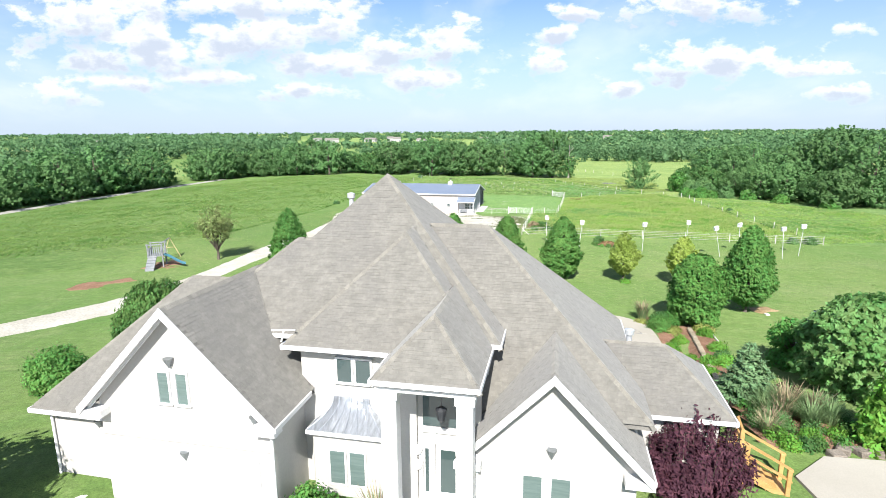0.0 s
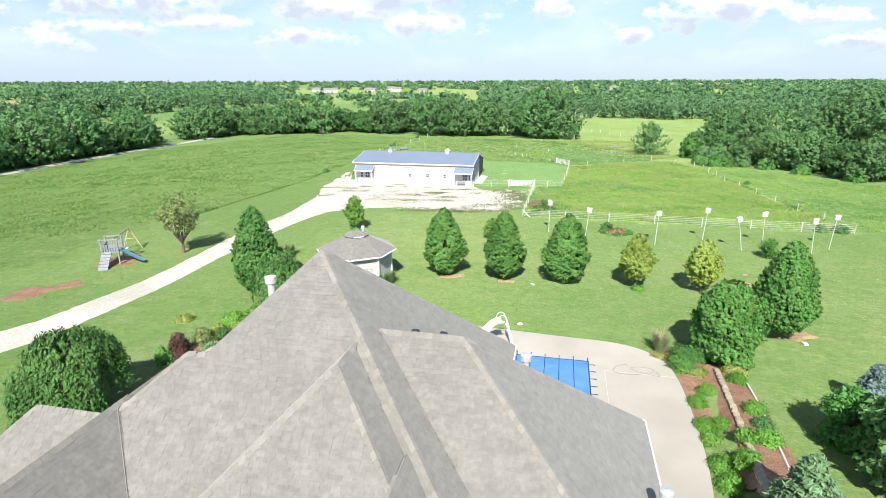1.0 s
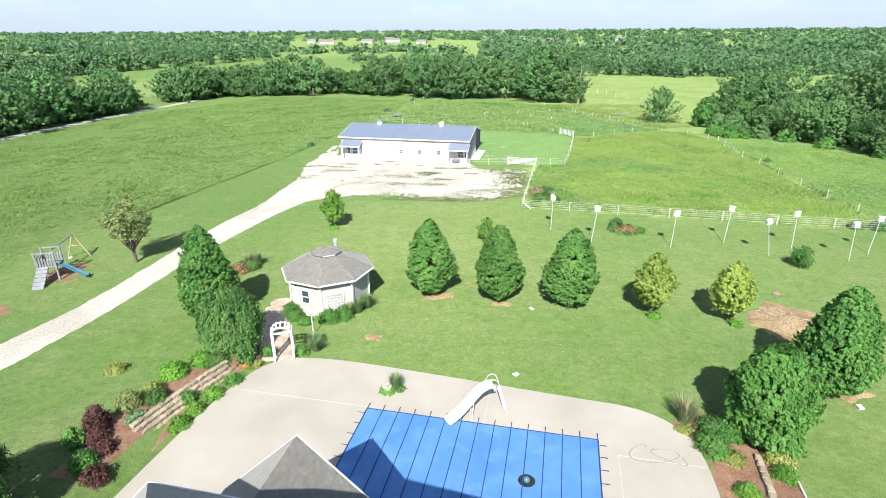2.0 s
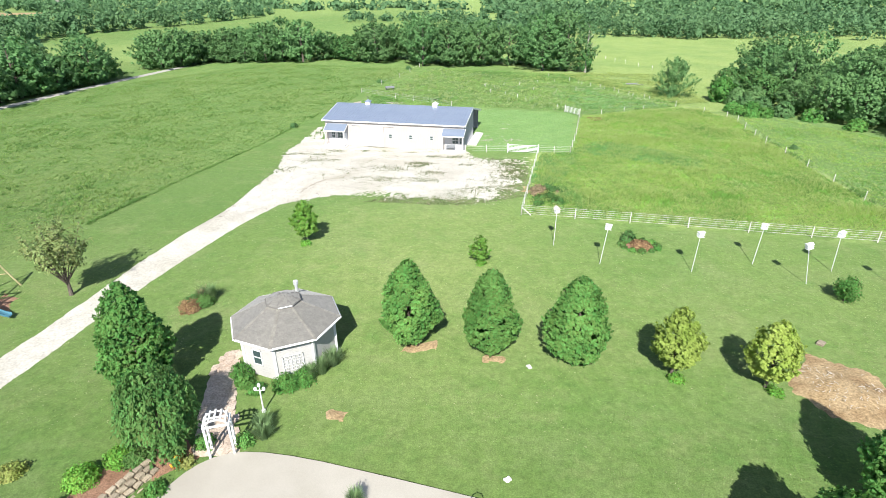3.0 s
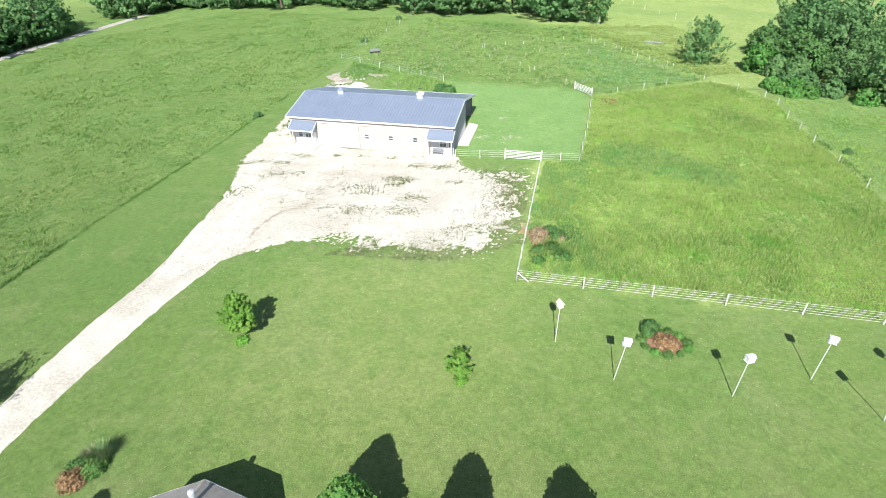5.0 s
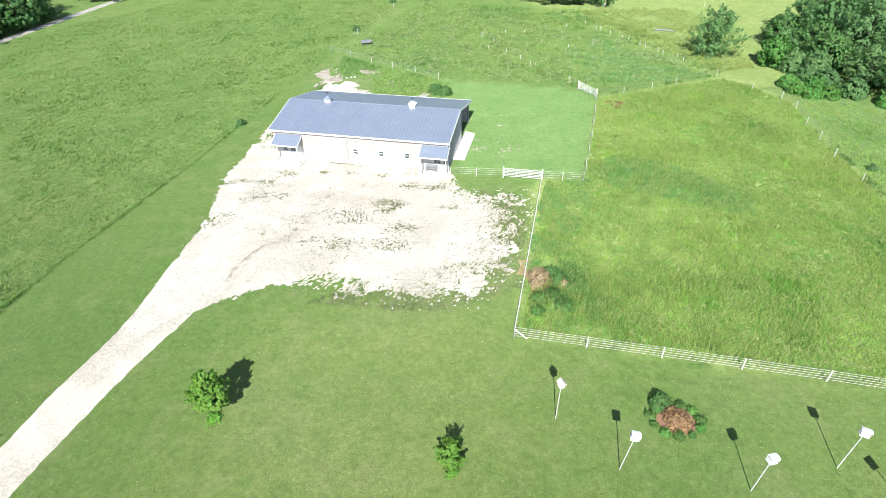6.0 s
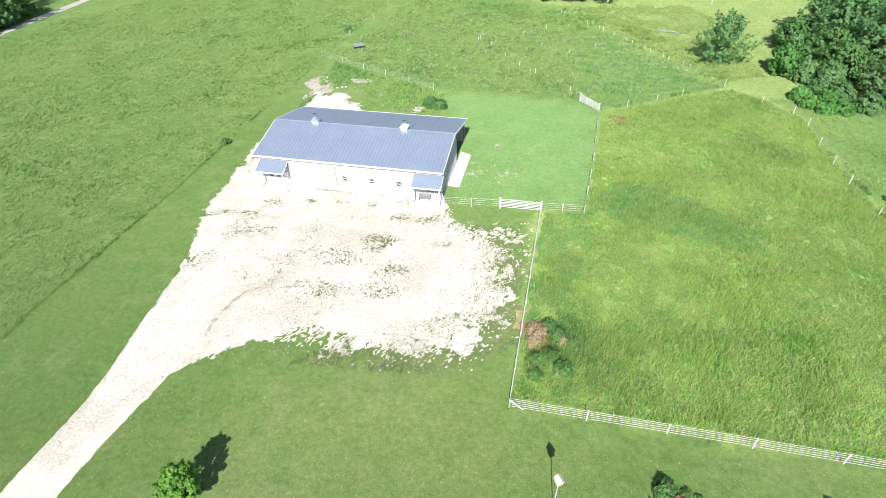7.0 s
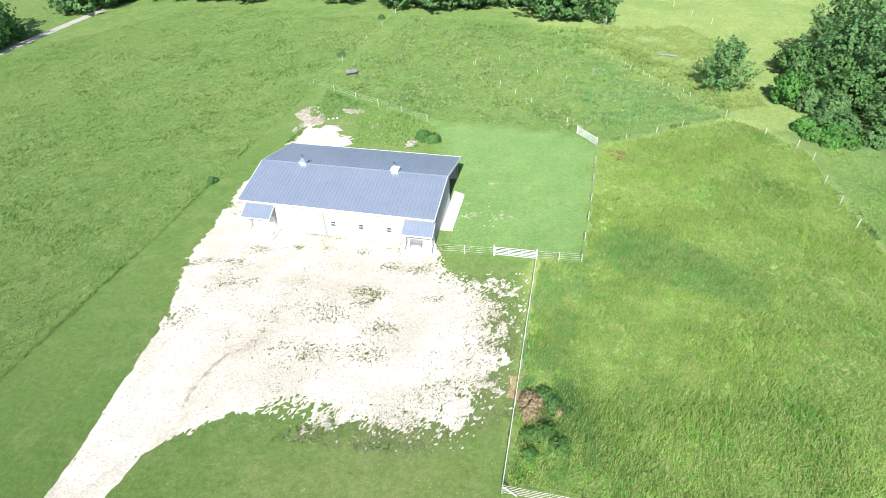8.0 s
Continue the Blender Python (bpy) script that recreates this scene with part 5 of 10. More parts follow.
def garage_door(u0, u1, v):
    base = Geo()
    base.box(u0 - 0.14, u1 + 0.14, v - 0.05, v + 0.1, 2.6 - HZ, 5.2 - HZ)
    door = part("garage_door", base, TRIM, house, "white panelled garage door")
    for row in range(4):
        for k in range(5):
            p = Geo()
            w = (u1 - u0) / 5
            p.soft_box(-w / 2 + 0.06, w / 2 - 0.06, -0.27, 0.27, 0, 0.03, 0.02, Matrix.Translation((u0 + w * (k + 0.5), v - 0.05, 3.03 + row * 0.61 - HZ)) @ pose(0, 0, 0, 90))
            part("panel", p, TRIM, door)


garage_door(-6.9, -1.9, -8.33)


def roof_vent(u, v, z, top, r, name, label, material=STEEL, cap=True):
    g = Geo()
    g.tube([(u, v, z - HZ - 0.3), (u, v, top - HZ - (0.2 if cap else 0))], r, 12)
    if cap:
        g.tube([(u, v, top - HZ - 0.26), (u, v, top - HZ - 0.22), (u, v, top - HZ - 0.04), (u, v, top - HZ)], [r * 1.1, r * 1.65, r * 1.65, r * 0.5], 12)
    part(name, g, material, house, label)


roof_vent(-1.5, -0.4, 11.8, 12.55, 0.1, "flue", "galvanised flue pipe with a round cap")
roof_vent(5.89, 2.17, 8.3, 9.45, 0.11, "flue", "galvanised flue pipe with a round cap")
roof_vent(9.9, -1.08, 6.3, 7.55, 0.11, "flue", "galvanised flue pipe with a round cap")
roof_vent(8.69, -3.32, 6.5, 6.95, 0.06, "vent_pipe", "thin dark plumbing vent", DARKMETAL, False)
for _u, _v in ((2.95, -0.7), (3.75, -0.7)):
    _g = Geo()
    _z = ROOFS["right"].height(_u, _v)
    _g.soft_box(_u - 0.11, _u + 0.11, _v - 0.11, _v + 0.08, _z - 0.1 - HZ, _z + 0.22 - HZ, 0.03)
    part("roof_vent", _g, DARKMETAL, house, "dark box roof vent")
_g = Geo()
_g.tube([(-2.2, -6.3, 8.55 - HZ), (-1.35, -6.3, 8.62 - HZ)], 0.03, 8)
_g.tube([(-1.75, -6.3, 8.6 - HZ), (-1.85, -6.35, 8.2 - HZ)], 0.03, 8)
part("antenna", _g, PLASTIC, house, "white dish arm at the eave")
# downpipes
for _u, _v, _z0, _z1 in ((-10.3, -7.55, 2.7, 5.5), (4.85, -7.1, 2.7, 5.3), (-1.25, -8.4, 2.7, 6.2)):
    _g = Geo()
    _g.tube([(_u, _v, _z1 - HZ), (_u, _v, _z0 + 0.15 - HZ), (_u - 0.1, _v - 0.35, _z0 + 0.05 - HZ)], 0.05, 8)
    part("downpipe", _g, TRIM, house, "white downpipe")
patch("front_drive", ((-14, -6), (-5, -8), (2.5, 4), (0.5, 11.0), (-3, 12.5), (-12.8, 16.4)), DRIVE, "pale concrete drive before the garage", "driveway", cell=0.8, ragged=0.05, soft=0.4, height=0.05)


# ---- pool and deck, in the house's frame ----
def hxy(u, v):
    p = HOUSE @ Vector((u, v, 0))
    return p.x, p.y


def rounded(points, steps=6):
    """Smooths a closed outline by cutting its corners twice."""
    for _ in range(2):
        out = []
        for i, p in enumerate(points):
            q = points[(i + 1) % len(points)]
            out += [(p[0] * 0.75 + q[0] * 0.25, p[1] * 0.75 + q[1] * 0.25), (p[0] * 0.25 + q[0] * 0.75, p[1] * 0.25 + q[1] * 0.75)]
        points = out
    return points


DECK_Z = 0.38
deck_outline = rounded([(-13.4, 4.0), (-13.3, 12), (-12.9, 19.0), (-11.8, 22.6), (-8.6, 23.7), (-0.1, 23.2), (7.6, 22.6), (11.6, 22.4), (13.8, 21.0), (14.6, 18.5), (14.6, 11.5), (13.9, 6.0), (13.5, 4.0)])
_g = Geo().prism([hxy(u, v) for u, v in deck_outline], -0.1, DECK_Z)
solid("pool_deck", _g, CONCRETE, "pale broom-finished concrete pool deck with rounded corners", "patio", kind="structure")
_g = Geo()
for _u0, _v0, _u1, _v1 in ((10.15, 5.0, 10.15, 18.2), (10.15, 18.2, 14.4, 18.2), (-3.9, 19.3, -12.7, 19.3), (3.0, 19.3, 3.0, 22.9)):
    (_x0, _y0), (_x1, _y1) = hxy(_u0, _v0), hxy(_u1, _v1)
    _g.tube([(_x0, _y0, DECK_Z - 0.006), (_x1, _y1, DECK_Z - 0.006)], 0.011, 6)
solid("deck_joint", _g, SLAB, "pale sealed joint in the pool deck", "joint", kind="structure")


def pool_cover():
    U0, U1, V0, V1 = -3.77, 9.18, 10.3, 19.12
    cover = thing("pool_cover", "blue safety cover strapped over the swimming pool", "pool cover", HOUSE @ pose(0, 0, DECK_Z))
    nu, nv = 66, 44
    vs, fs = [], []
    for j in range(nv + 1):
        for i in range(nu + 1):
            a, b = i / nu, j / nv
            sag = 0.16 * (math.sin(math.pi * a) * math.sin(math.pi * b)) ** 0.5
            seam = 0.012 * abs(math.sin(a * 14 * math.pi)) + 0.012 * abs(math.sin(b * 9 * math.pi))
            u, v = U0 + (U1 - U0) * a, V0 + (V1 - V0) * b
            vs.append((u, v, 0.035 - sag * 0.14 + 0.01 - seam * 0.5 + 0.006 * rough(u, v, 0, 1.3)))
    fs = [(j * (nu + 1) + i, j * (nu + 1) + i + 1, (j + 1) * (nu + 1) + i + 1, (j + 1) * (nu + 1) + i) for j in range(nv) for i in range(nu)]
    me = raw_mesh("sheet", vs, fs, COVER)
    me.polygons.foreach_set("use_smooth", [True] * len(fs))
    part("sheet", me, COVER, cover, "blue woven mesh sheet")
    rim = Geo()
    for p, q in (((U0, V0), (U1, V0)), ((U1, V0), (U1, V1)), ((U1, V1), (U0, V1)), ((U0, V1), (U0, V0))):
        rim.tube([(*p, 0.045), (*q, 0.045)], 0.03, 6)
    part("hem", rim, STRAP, cover, "dark hem")
    for k in range(15):
        u = U0 + 0.02 + (U1 - U0 - 0.04) * k / 14
        g = Geo()
        g.box(u - 0.022, u + 0.022, V0 - 0.3, V1 + 0.42, 0.042, 0.052)
        g.tube([(u, V1 + 0.34, 0.05), (u, V1 + 0.46, 0.05)], 0.03, 6)
        part("strap", g, STRAP, cover)
    for k in range(10):
        v = V0 + 0.4 + (V1 - V0 - 0.8) * k / 9
        g = Geo()
        g.box(U1 - 0.02, U1 + 0.42, v - 0.02, v + 0.02, 0.03, 0.042)
        g.tube([(U1 + 0.2, v, 0.04), (U1 + 0.42, v, 0.04)], 0.025, 6)
        part("anchor_strap", g, STRAP, cover)
        g = Geo()
        g.box(U0 - 0.4, U0 + 0.02, v - 0.02, v + 0.02, 0.03, 0.042)
        part("anchor_strap", g, STRAP, cover)


pool_cover()
# pump and puddle on the cover
_p = thing("cover_pump", "small blue pump in a dark puddle on the pool cover", "pump", HOUSE @ pose(5.65, 15.5, DECK_Z + 0.03))
part("puddle", Geo().tube([(0, 0, 0), (0, 0, 0.02)], [0.42, 0.38], 18), BLACK, _p, "dark wet ring")
part("body", Geo().tube([(0, 0, 0.01), (0, 0, 0.14), (0, 0, 0.2)], [0.16, 0.15, 0.08], 12), TEAL, _p, "blue-green pump body")


def pool_slide():
    s = thing("pool_slide", "white curved pool slide with ladder rails", "pool slide", HOUSE @ pose(3.4, 20.3, DECK_Z, 0, 0, 18))
    # flume, from the platform down to the water
    path = [(0.0, 0.0, 1.75), (-0.35, -0.05, 1.78), (-0.75, -0.1, 1.6), (-1.15, -0.22, 1.25), (-1.6, -0.4, 0.85), (-2.05, -0.62, 0.5), (-2.45, -0.85, 0.32), (-2.7, -1.0, 0.28)]
    vs, n = [], 7
    for i, p in enumerate(path):
        d = (Vector(path[min(i + 1, len(path) - 1)]) - Vector(path[max(i - 1, 0)])).normalized()
        side = d.cross(Vector((0, 0, 1))).normalized()
        for k in range(n):
            a = math.pi * (k / (n - 1) - 0.5)
            vs.append(Vector(p) + side * 0.33 * math.sin(a) + Vector((0, 0, 0.24 * (1 - math.cos(a)))))
    fs = [(i * n + k, i * n + k + 1, (i + 1) * n + k + 1, (i + 1) * n + k) for i in range(len(path) - 1) for k in range(n - 1)]
    me = raw_mesh("flume", vs, fs, PLASTIC)
    fl = part("flume", me, PLASTIC, s, "white fibreglass flume")
    mod = fl.modifiers.new("thickness", "SOLIDIFY")
    mod.thickness = 0.05
    for y in (-0.28, 0.28):
        part("rail", Geo().tube([(0.75, y, 0.02), (0.5, y, 1.0), (0.3, y, 1.9), (0.15, y, 2.3), (-0.1, y, 2.42), (-0.3, y, 2.3), (-0.45, y, 1.95)], 0.025, 8), PLASTIC, s, "white tube hand rail")
        part("leg", Geo().tube([(-1.3, y - 0.25, 0.02), (-1.2, y - 0.22, 1.2)], 0.03, 8), PLASTIC, s)
    for k in range(5):
        f = 0.15 + 0.17 * k
        part("step", Geo().soft_box(0.62 - 0.45 * f, 0.82 - 0.45 * f, -0.28, 0.28, 0.3 * (k + 1), 0.3 * (k + 1) + 0.04, 0.01), PLASTIC, s)


pool_slide()
# coiled hose
_pts = []
for _k in range(70):
    _a = _k * 0.2
    _pts.append((1.1 * math.cos(_a) * (0.5 + 0.5 * math.sin(_a * 0.31)) + 0.03 * _k - 0.8, 0.55 * math.sin(_a * 0.9 + 0.4) - 0.012 * _k, 0.02))
solid("garden_hose", Geo().tube(_pts, 0.014, 6), GREYWOOD, "thin garden hose lying in loops on the deck", "hose", HOUSE @ pose(11.9, 18.9, DECK_Z, 0, 0, 20))


# ---- the barn ----
BARN_Z = -1.95
barn = thing("barn", "long beige steel barn with a low blue metal roof", "barn", pose(-17.0, 119.43, BARN_Z, 0, 0, -12.3))


def build_barn():
    L, D, eave, top = 24.7, 15.5, 2.32 - BARN_Z, 3.78 - BARN_Z
    mid, rear = 7.35, 1.85 - BARN_Z     # ridge line; the rear eave hangs lower
    # roof slopes with ribs
    for v0, v1, low in ((-0.1, mid, eave), (D + 0.1, mid, rear)):
        g = Geo()
        g.add([(-0.4, v0, low), (L, v0, low), (L, v1, top), (-0.4, v1, top), (-0.4, v0, low - 0.14), (L, v0, low - 0.14), (L, v1, top - 0.14), (-0.4, v1, top - 0.14)],
              [(0, 1, 2, 3), (7, 6, 5, 4), (0, 4, 5, 1), (1, 5, 6, 2), (2, 6, 7, 3), (3, 7, 4, 0)])
        slope = part("roof", g, BLUE_ROOF, barn, "blue ribbed steel roof slope")
        n = 54
        rib = Geo()
        for k in range(n + 1):
            u = -0.3 + (L + 0.2) * k / n
            a, b = Vector((u, v0, low + 0.004)), Vector((u, v1, top + 0.004))
            rib.add([a + Vector((-0.05, 0, 0)), a + Vector((-0.02, 0, 0.035)), a + Vector((0.02, 0, 0.035)), a + Vector((0.05, 0, 0)), b + Vector((-0.05, 0, 0)), b + Vector((-0.02, 0, 0.035)), b + Vector((0.02, 0, 0.035)), b + Vector((0.05, 0, 0))],
                    [(0, 1, 5, 4), (1, 2, 6, 5), (2, 3, 7, 6), (0, 3, 2, 1)])
        tagged(part("ribs", rib, BLUE_ROOF, slope), kind="stuff")
    part("ridge_cap", Geo().add([(-0.42, mid - 0.25, top - 0.03), (L + 0.02, mid - 0.25, top - 0.03), (L + 0.02, mid, top + 0.07), (-0.42, mid, top + 0.07), (-0.42, mid + 0.25, top - 0.03), (L + 0.02, mid + 0.25, top - 0.03)],
                                [(0, 1, 2, 3), (3, 2, 5, 4)]), BLUE_ROOF, barn)
    t = Geo()
    fascia_run(t, (-0.4, -0.1, eave), (L, -0.1, eave), 0.2, 0.06, (0, -1, 0))
    fascia_run(t, (L, D + 0.1, rear), (-0.4, D + 0.1, rear), 0.2, 0.06, (0, 1, 0))
    for u, o in ((-0.4, -1), (L, 1)):
        fascia_run(t, (u, -0.1, eave), (u, mid, top), 0.26, 0.07, (o, 0, 0))
        fascia_run(t, (u, D + 0.1, rear), (u, mid, top), 0.26, 0.07, (o, 0, 0))
    part("fascia", t, TRIM, barn, "white eave and rake trim")

    def wall(name, u0, u1, v0, v1, mat, label, pts=None):
        g = Geo()
        if pts:
            vs = [(u, v, z) for u in (u0, u1) for v, z in pts]
            k = len(pts)
            g.add(vs, [tuple(range(k)), tuple(reversed(range(k, 2 * k)))] + [(i, i + k, (i + 1) % k + k, (i + 1) % k) for i in range(k)])
        else:
            g.box(u0, u1, v0, v1, -0.3, (eave if v0 < mid else rear) - 0.05)
        return part(name, g, mat, barn, label)

    front = wall("wall", 0.0, L - 0.35, 0.25, 0.4, BARN_WALL, "beige ribbed steel front wall")
    wall("wall", 0.0, L - 0.35, D - 0.35, D - 0.2, BARN_GREY, "grey steel back wall")
    ends = [(0.3, -0.3), (D - 0.3, -0.3), (D - 0.3, rear - 0.1), (mid, top - 0.18), (0.3, eave - 0.1)]
    wall("wall", 0.0, 0.15, 0, 0, BARN_WALL, "beige gable wall", ends)
    wall("wall", L - 0.5, L - 0.35, 0, 0, BARN_GREY, "grey ribbed steel gable wall", [(0.3, -0.3), (9.6, -0.3), (9.6, top - 0.72), (mid, top - 0.18), (0.3, eave - 0.1)])
    wall("wall", L - 4.2, L - 4.05, 0, 0, BARN_GREY, "grey wall inside the open bay", [(9.4, -0.3), (D - 0.3, -0.3), (D - 0.3, rear - 0.1), (9.4, top - 0.68)])
    rib = Geo()
    for k in range(82):
        u = 0.15 + (L - 0.6) * k / 81
        rib.add([(u - 0.03, 0.25, -0.1), (u, 0.225, -0.1), (u + 0.03, 0.25, -0.1), (u - 0.03, 0.25, eave - 0.2), (u, 0.225, eave - 0.2), (u + 0.03, 0.25, eave - 0.2)], [(0, 1, 4, 3), (1, 2, 5, 4)])
    tagged(part("ribs", rib, BARN_WALL, front), kind="stuff")
    rib = Geo()
    for k in range(40):
        v = 0.4 + 9.0 * k / 39
        z = min(eave - 0.1 + (top - eave) * v / mid, top - 0.24 * max(0, v - mid)) - 0.25
        rib.add([(L - 0.35, v - 0.03, -0.1), (L - 0.32, v, -0.1), (L - 0.35, v + 0.03, -0.1), (L - 0.35, v - 0.03, z), (L - 0.32, v, z), (L - 0.35, v + 0.03, z)], [(0, 1, 4, 3), (1, 2, 5, 4)])
    tagged(part("ribs", rib, BARN_GREY, barn), kind="stuff")
    for u, v in ((L - 0.45, D - 0.35), (L - 0.45, 10.0)):
        part("post", Geo().soft_box(u - 0.09, u + 0.09, v - 0.09, v + 0.09, -0.3, rear + (top - rear) * (D - v) / (D - mid) - 0.2, 0.01), GREYWOOD, barn, "timber bay post")
    part("fascia", Geo().box(L - 0.34, L - 0.28, 0.2, 0.34, -0.2, eave - 0.1), TRIM, barn, "white corner trim")
    # small windows of two stacked panes
    for u in (11.75, 15.36, 18.93):
        f = Geo()
        f.box(u - 0.36, u + 0.36, 0.18, 0.3, 1.53, 1.58), f.box(u - 0.36, u + 0.36, 0.18, 0.3, 2.22, 2.27), f.box(u - 0.36, u + 0.36, 0.18, 0.3, 1.86, 1.93)
        f.box(u - 0.36, u - 0.3, 0.18, 0.3, 1.5, 2.27), f.box(u + 0.3, u + 0.36, 0.18, 0.3, 1.5, 2.27)
        w = part("window", f, TRIM, barn, "small white two-pane window")
        for z0, z1 in ((1.58, 1.86), (1.93, 2.22)):
            part("pane", Geo().box(u - 0.3, u + 0.3, 0.21, 0.24, z0, z1), GLASS, w)
    # sliding door seam on the front wall
    part("sliding_door", Geo().soft_box(6.6, 10.6, 0.1, 0.2, 0.0, 3.5, 0.02), VINYL, barn, "pale steel sliding door")
    part("door_track", Geo().box(5.0, 12.4, 0.08, 0.22, 3.52, 3.66), TRIM, barn)
    # two porches
    for u0, u1, side in ((0.5, 4.1, -1), (21.1, 24.6, 1)):
        r = Geo()
        z0, z1 = 0.86 - BARN_Z, 1.7 - BARN_Z
        r.add([(u0 - 0.1, -1.55, z0), (u1 + 0.1, -1.55, z0), (u1 + 0.1, 0.24, z1), (u0 - 0.1, 0.24, z1), (u0 - 0.1, -1.55, z0 - 0.1), (u1 + 0.1, -1.55, z0 - 0.1), (u1 + 0.1, 0.24, z1 - 0.1), (u0 - 0.1, 0.24, z1 - 0.1)],
              [(0, 1, 2, 3), (7, 6, 5, 4), (0, 4, 5, 1), (1, 5, 6, 2), (2, 6, 7, 3), (3, 7, 4, 0)])
        pr = part("porch_roof", r, BLUE_ROOF, barn, "small blue steel porch roof")
        rb = Geo()
        for k in range(9):
            u = u0 + (u1 - u0) * k / 8
            rb.tube([(u, -1.55, z0 + 0.01), (u, 0.24, z1 + 0.01)], 0.022, 5)
        tagged(part("ribs", rb, BLUE_ROOF, pr), kind="stuff")
        tr = Geo()
        fascia_run(tr, (u0 - 0.1, -1.55, z0), (u1 + 0.1, -1.55, z0), 0.16, 0.05, (0, -1, 0))
        fascia_run(tr, (u0 - 0.1, -1.55, z0), (u0 - 0.1, 0.2, z1), 0.16, 0.05, (-1, 0, 0))
        fascia_run(tr, (u1 + 0.1, -1.55, z0), (u1 + 0.1, 0.2, z1), 0.16, 0.05, (1, 0, 0))
        part("fascia", tr, TRIM, pr, "white porch trim")
        for u in (u0 + 0.1, u1 - 0.1):
            part("post", Geo().soft_box(u - 0.07, u + 0.07, -1.45, -1.31, 0.0, z0 - 0.05, 0.01), TRIM, barn, "white porch post")
        part("porch_slab", Geo().soft_box(u0 - 0.2, u1 + 0.25, -2.5, 0.2, -0.3, 0.2, 0.03), SLAB, barn, "pale concrete porch slab")
        part("wall", Geo().box(u0 + 0.1, u1 - 0.05, 0.17, 0.26, 0.1, z1 - 0.12), BARN_GREY, barn, "grey siding under the porch roof")
        for c, w in ((u0 + 1.0, 0.55), (u0 + 2.2, 0.9)) if side < 0 else ((u0 + 1.9, 0.95), (u0 + 3.0, 0.55)):
            f = Geo().box(c - w / 2 - 0.06, c + w / 2 + 0.06, 0.1, 0.2, 1.15, 2.35)
            wn = part("window", f, TRIM, barn, "white-framed porch window")
            for a, b in ((c - w / 2, c - 0.02), (c + 0.02, c + w / 2)):
                for za, zb in ((1.22, 1.7), (1.76, 2.28)):
                    part("pane", Geo().box(a, b, 0.08, 0.12, za, zb), GLASS, wn)
        if side < 0:
            part("door", Geo().soft_box(u0 + 2.85, u0 + 3.45, 0.09, 0.2, 0.12, 2.1, 0.02), TRIM, barn, "white porch door")
    # cupolas
    for u, cap in ((5.5, 0), (17.95, 1)):
        c = part("cupola", Geo().soft_box(u - 0.42, u + 0.42, mid - 0.42, mid + 0.42, top - 0.25, top + 0.42, 0.03), PLASTIC, barn, "white square roof cupola")
        r = Geo()
        r.add([(u - 0.55, mid - 0.55, top + 0.42), (u + 0.55, mid - 0.55, top + 0.42), (u + 0.55, mid + 0.55, top + 0.42), (u - 0.55, mid + 0.55, top + 0.42), (u, mid, top + 0.85)], [(0, 1, 4), (1, 2, 4), (2, 3, 4), (3, 0, 4), (3, 2, 1, 0)])
        part("cupola_roof", r, PLASTIC if cap else BLUE_ROOF, c, "pointed cupola roof")
        part("weather_vane", Geo().tube([(u, mid, top + 0.8), (u, mid, top + 1.35)], 0.02, 6).box(u - 0.25, u + 0.25, mid - 0.01, mid + 0.01, top + 1.15, top + 1.25), DARKMETAL, c)


build_barn()
_b = barn.matrix_basis
solid("barn_slab", Geo().soft_box(24.4, 26.0, 3.6, 15.6, -0.35, 0.32, 0.03), SLAB, "pale concrete walk along the barn end", "slab", _b, kind="structure")
# bench on the right porch
_p = thing("bench", "weathered wooden porch bench against the barn", "bench", _b @ pose(22.3, -0.25, 0.2))
part("seat", Geo().soft_box(-0.75, 0.75, -0.25, 0.2, 0.4, 0.46, 0.01), GREYWOOD, _p)
part("backrest", Geo().soft_box(-0.75, 0.75, 0.18, 0.24, 0.5, 0.85, 0.01), GREYWOOD, _p)
for _x in (-0.65, 0.65):
    part("leg", Geo().soft_box(_x - 0.05, _x + 0.05, -0.22, 0.2, 0.0, 0.4, 0.01), GREYWOOD, _p)


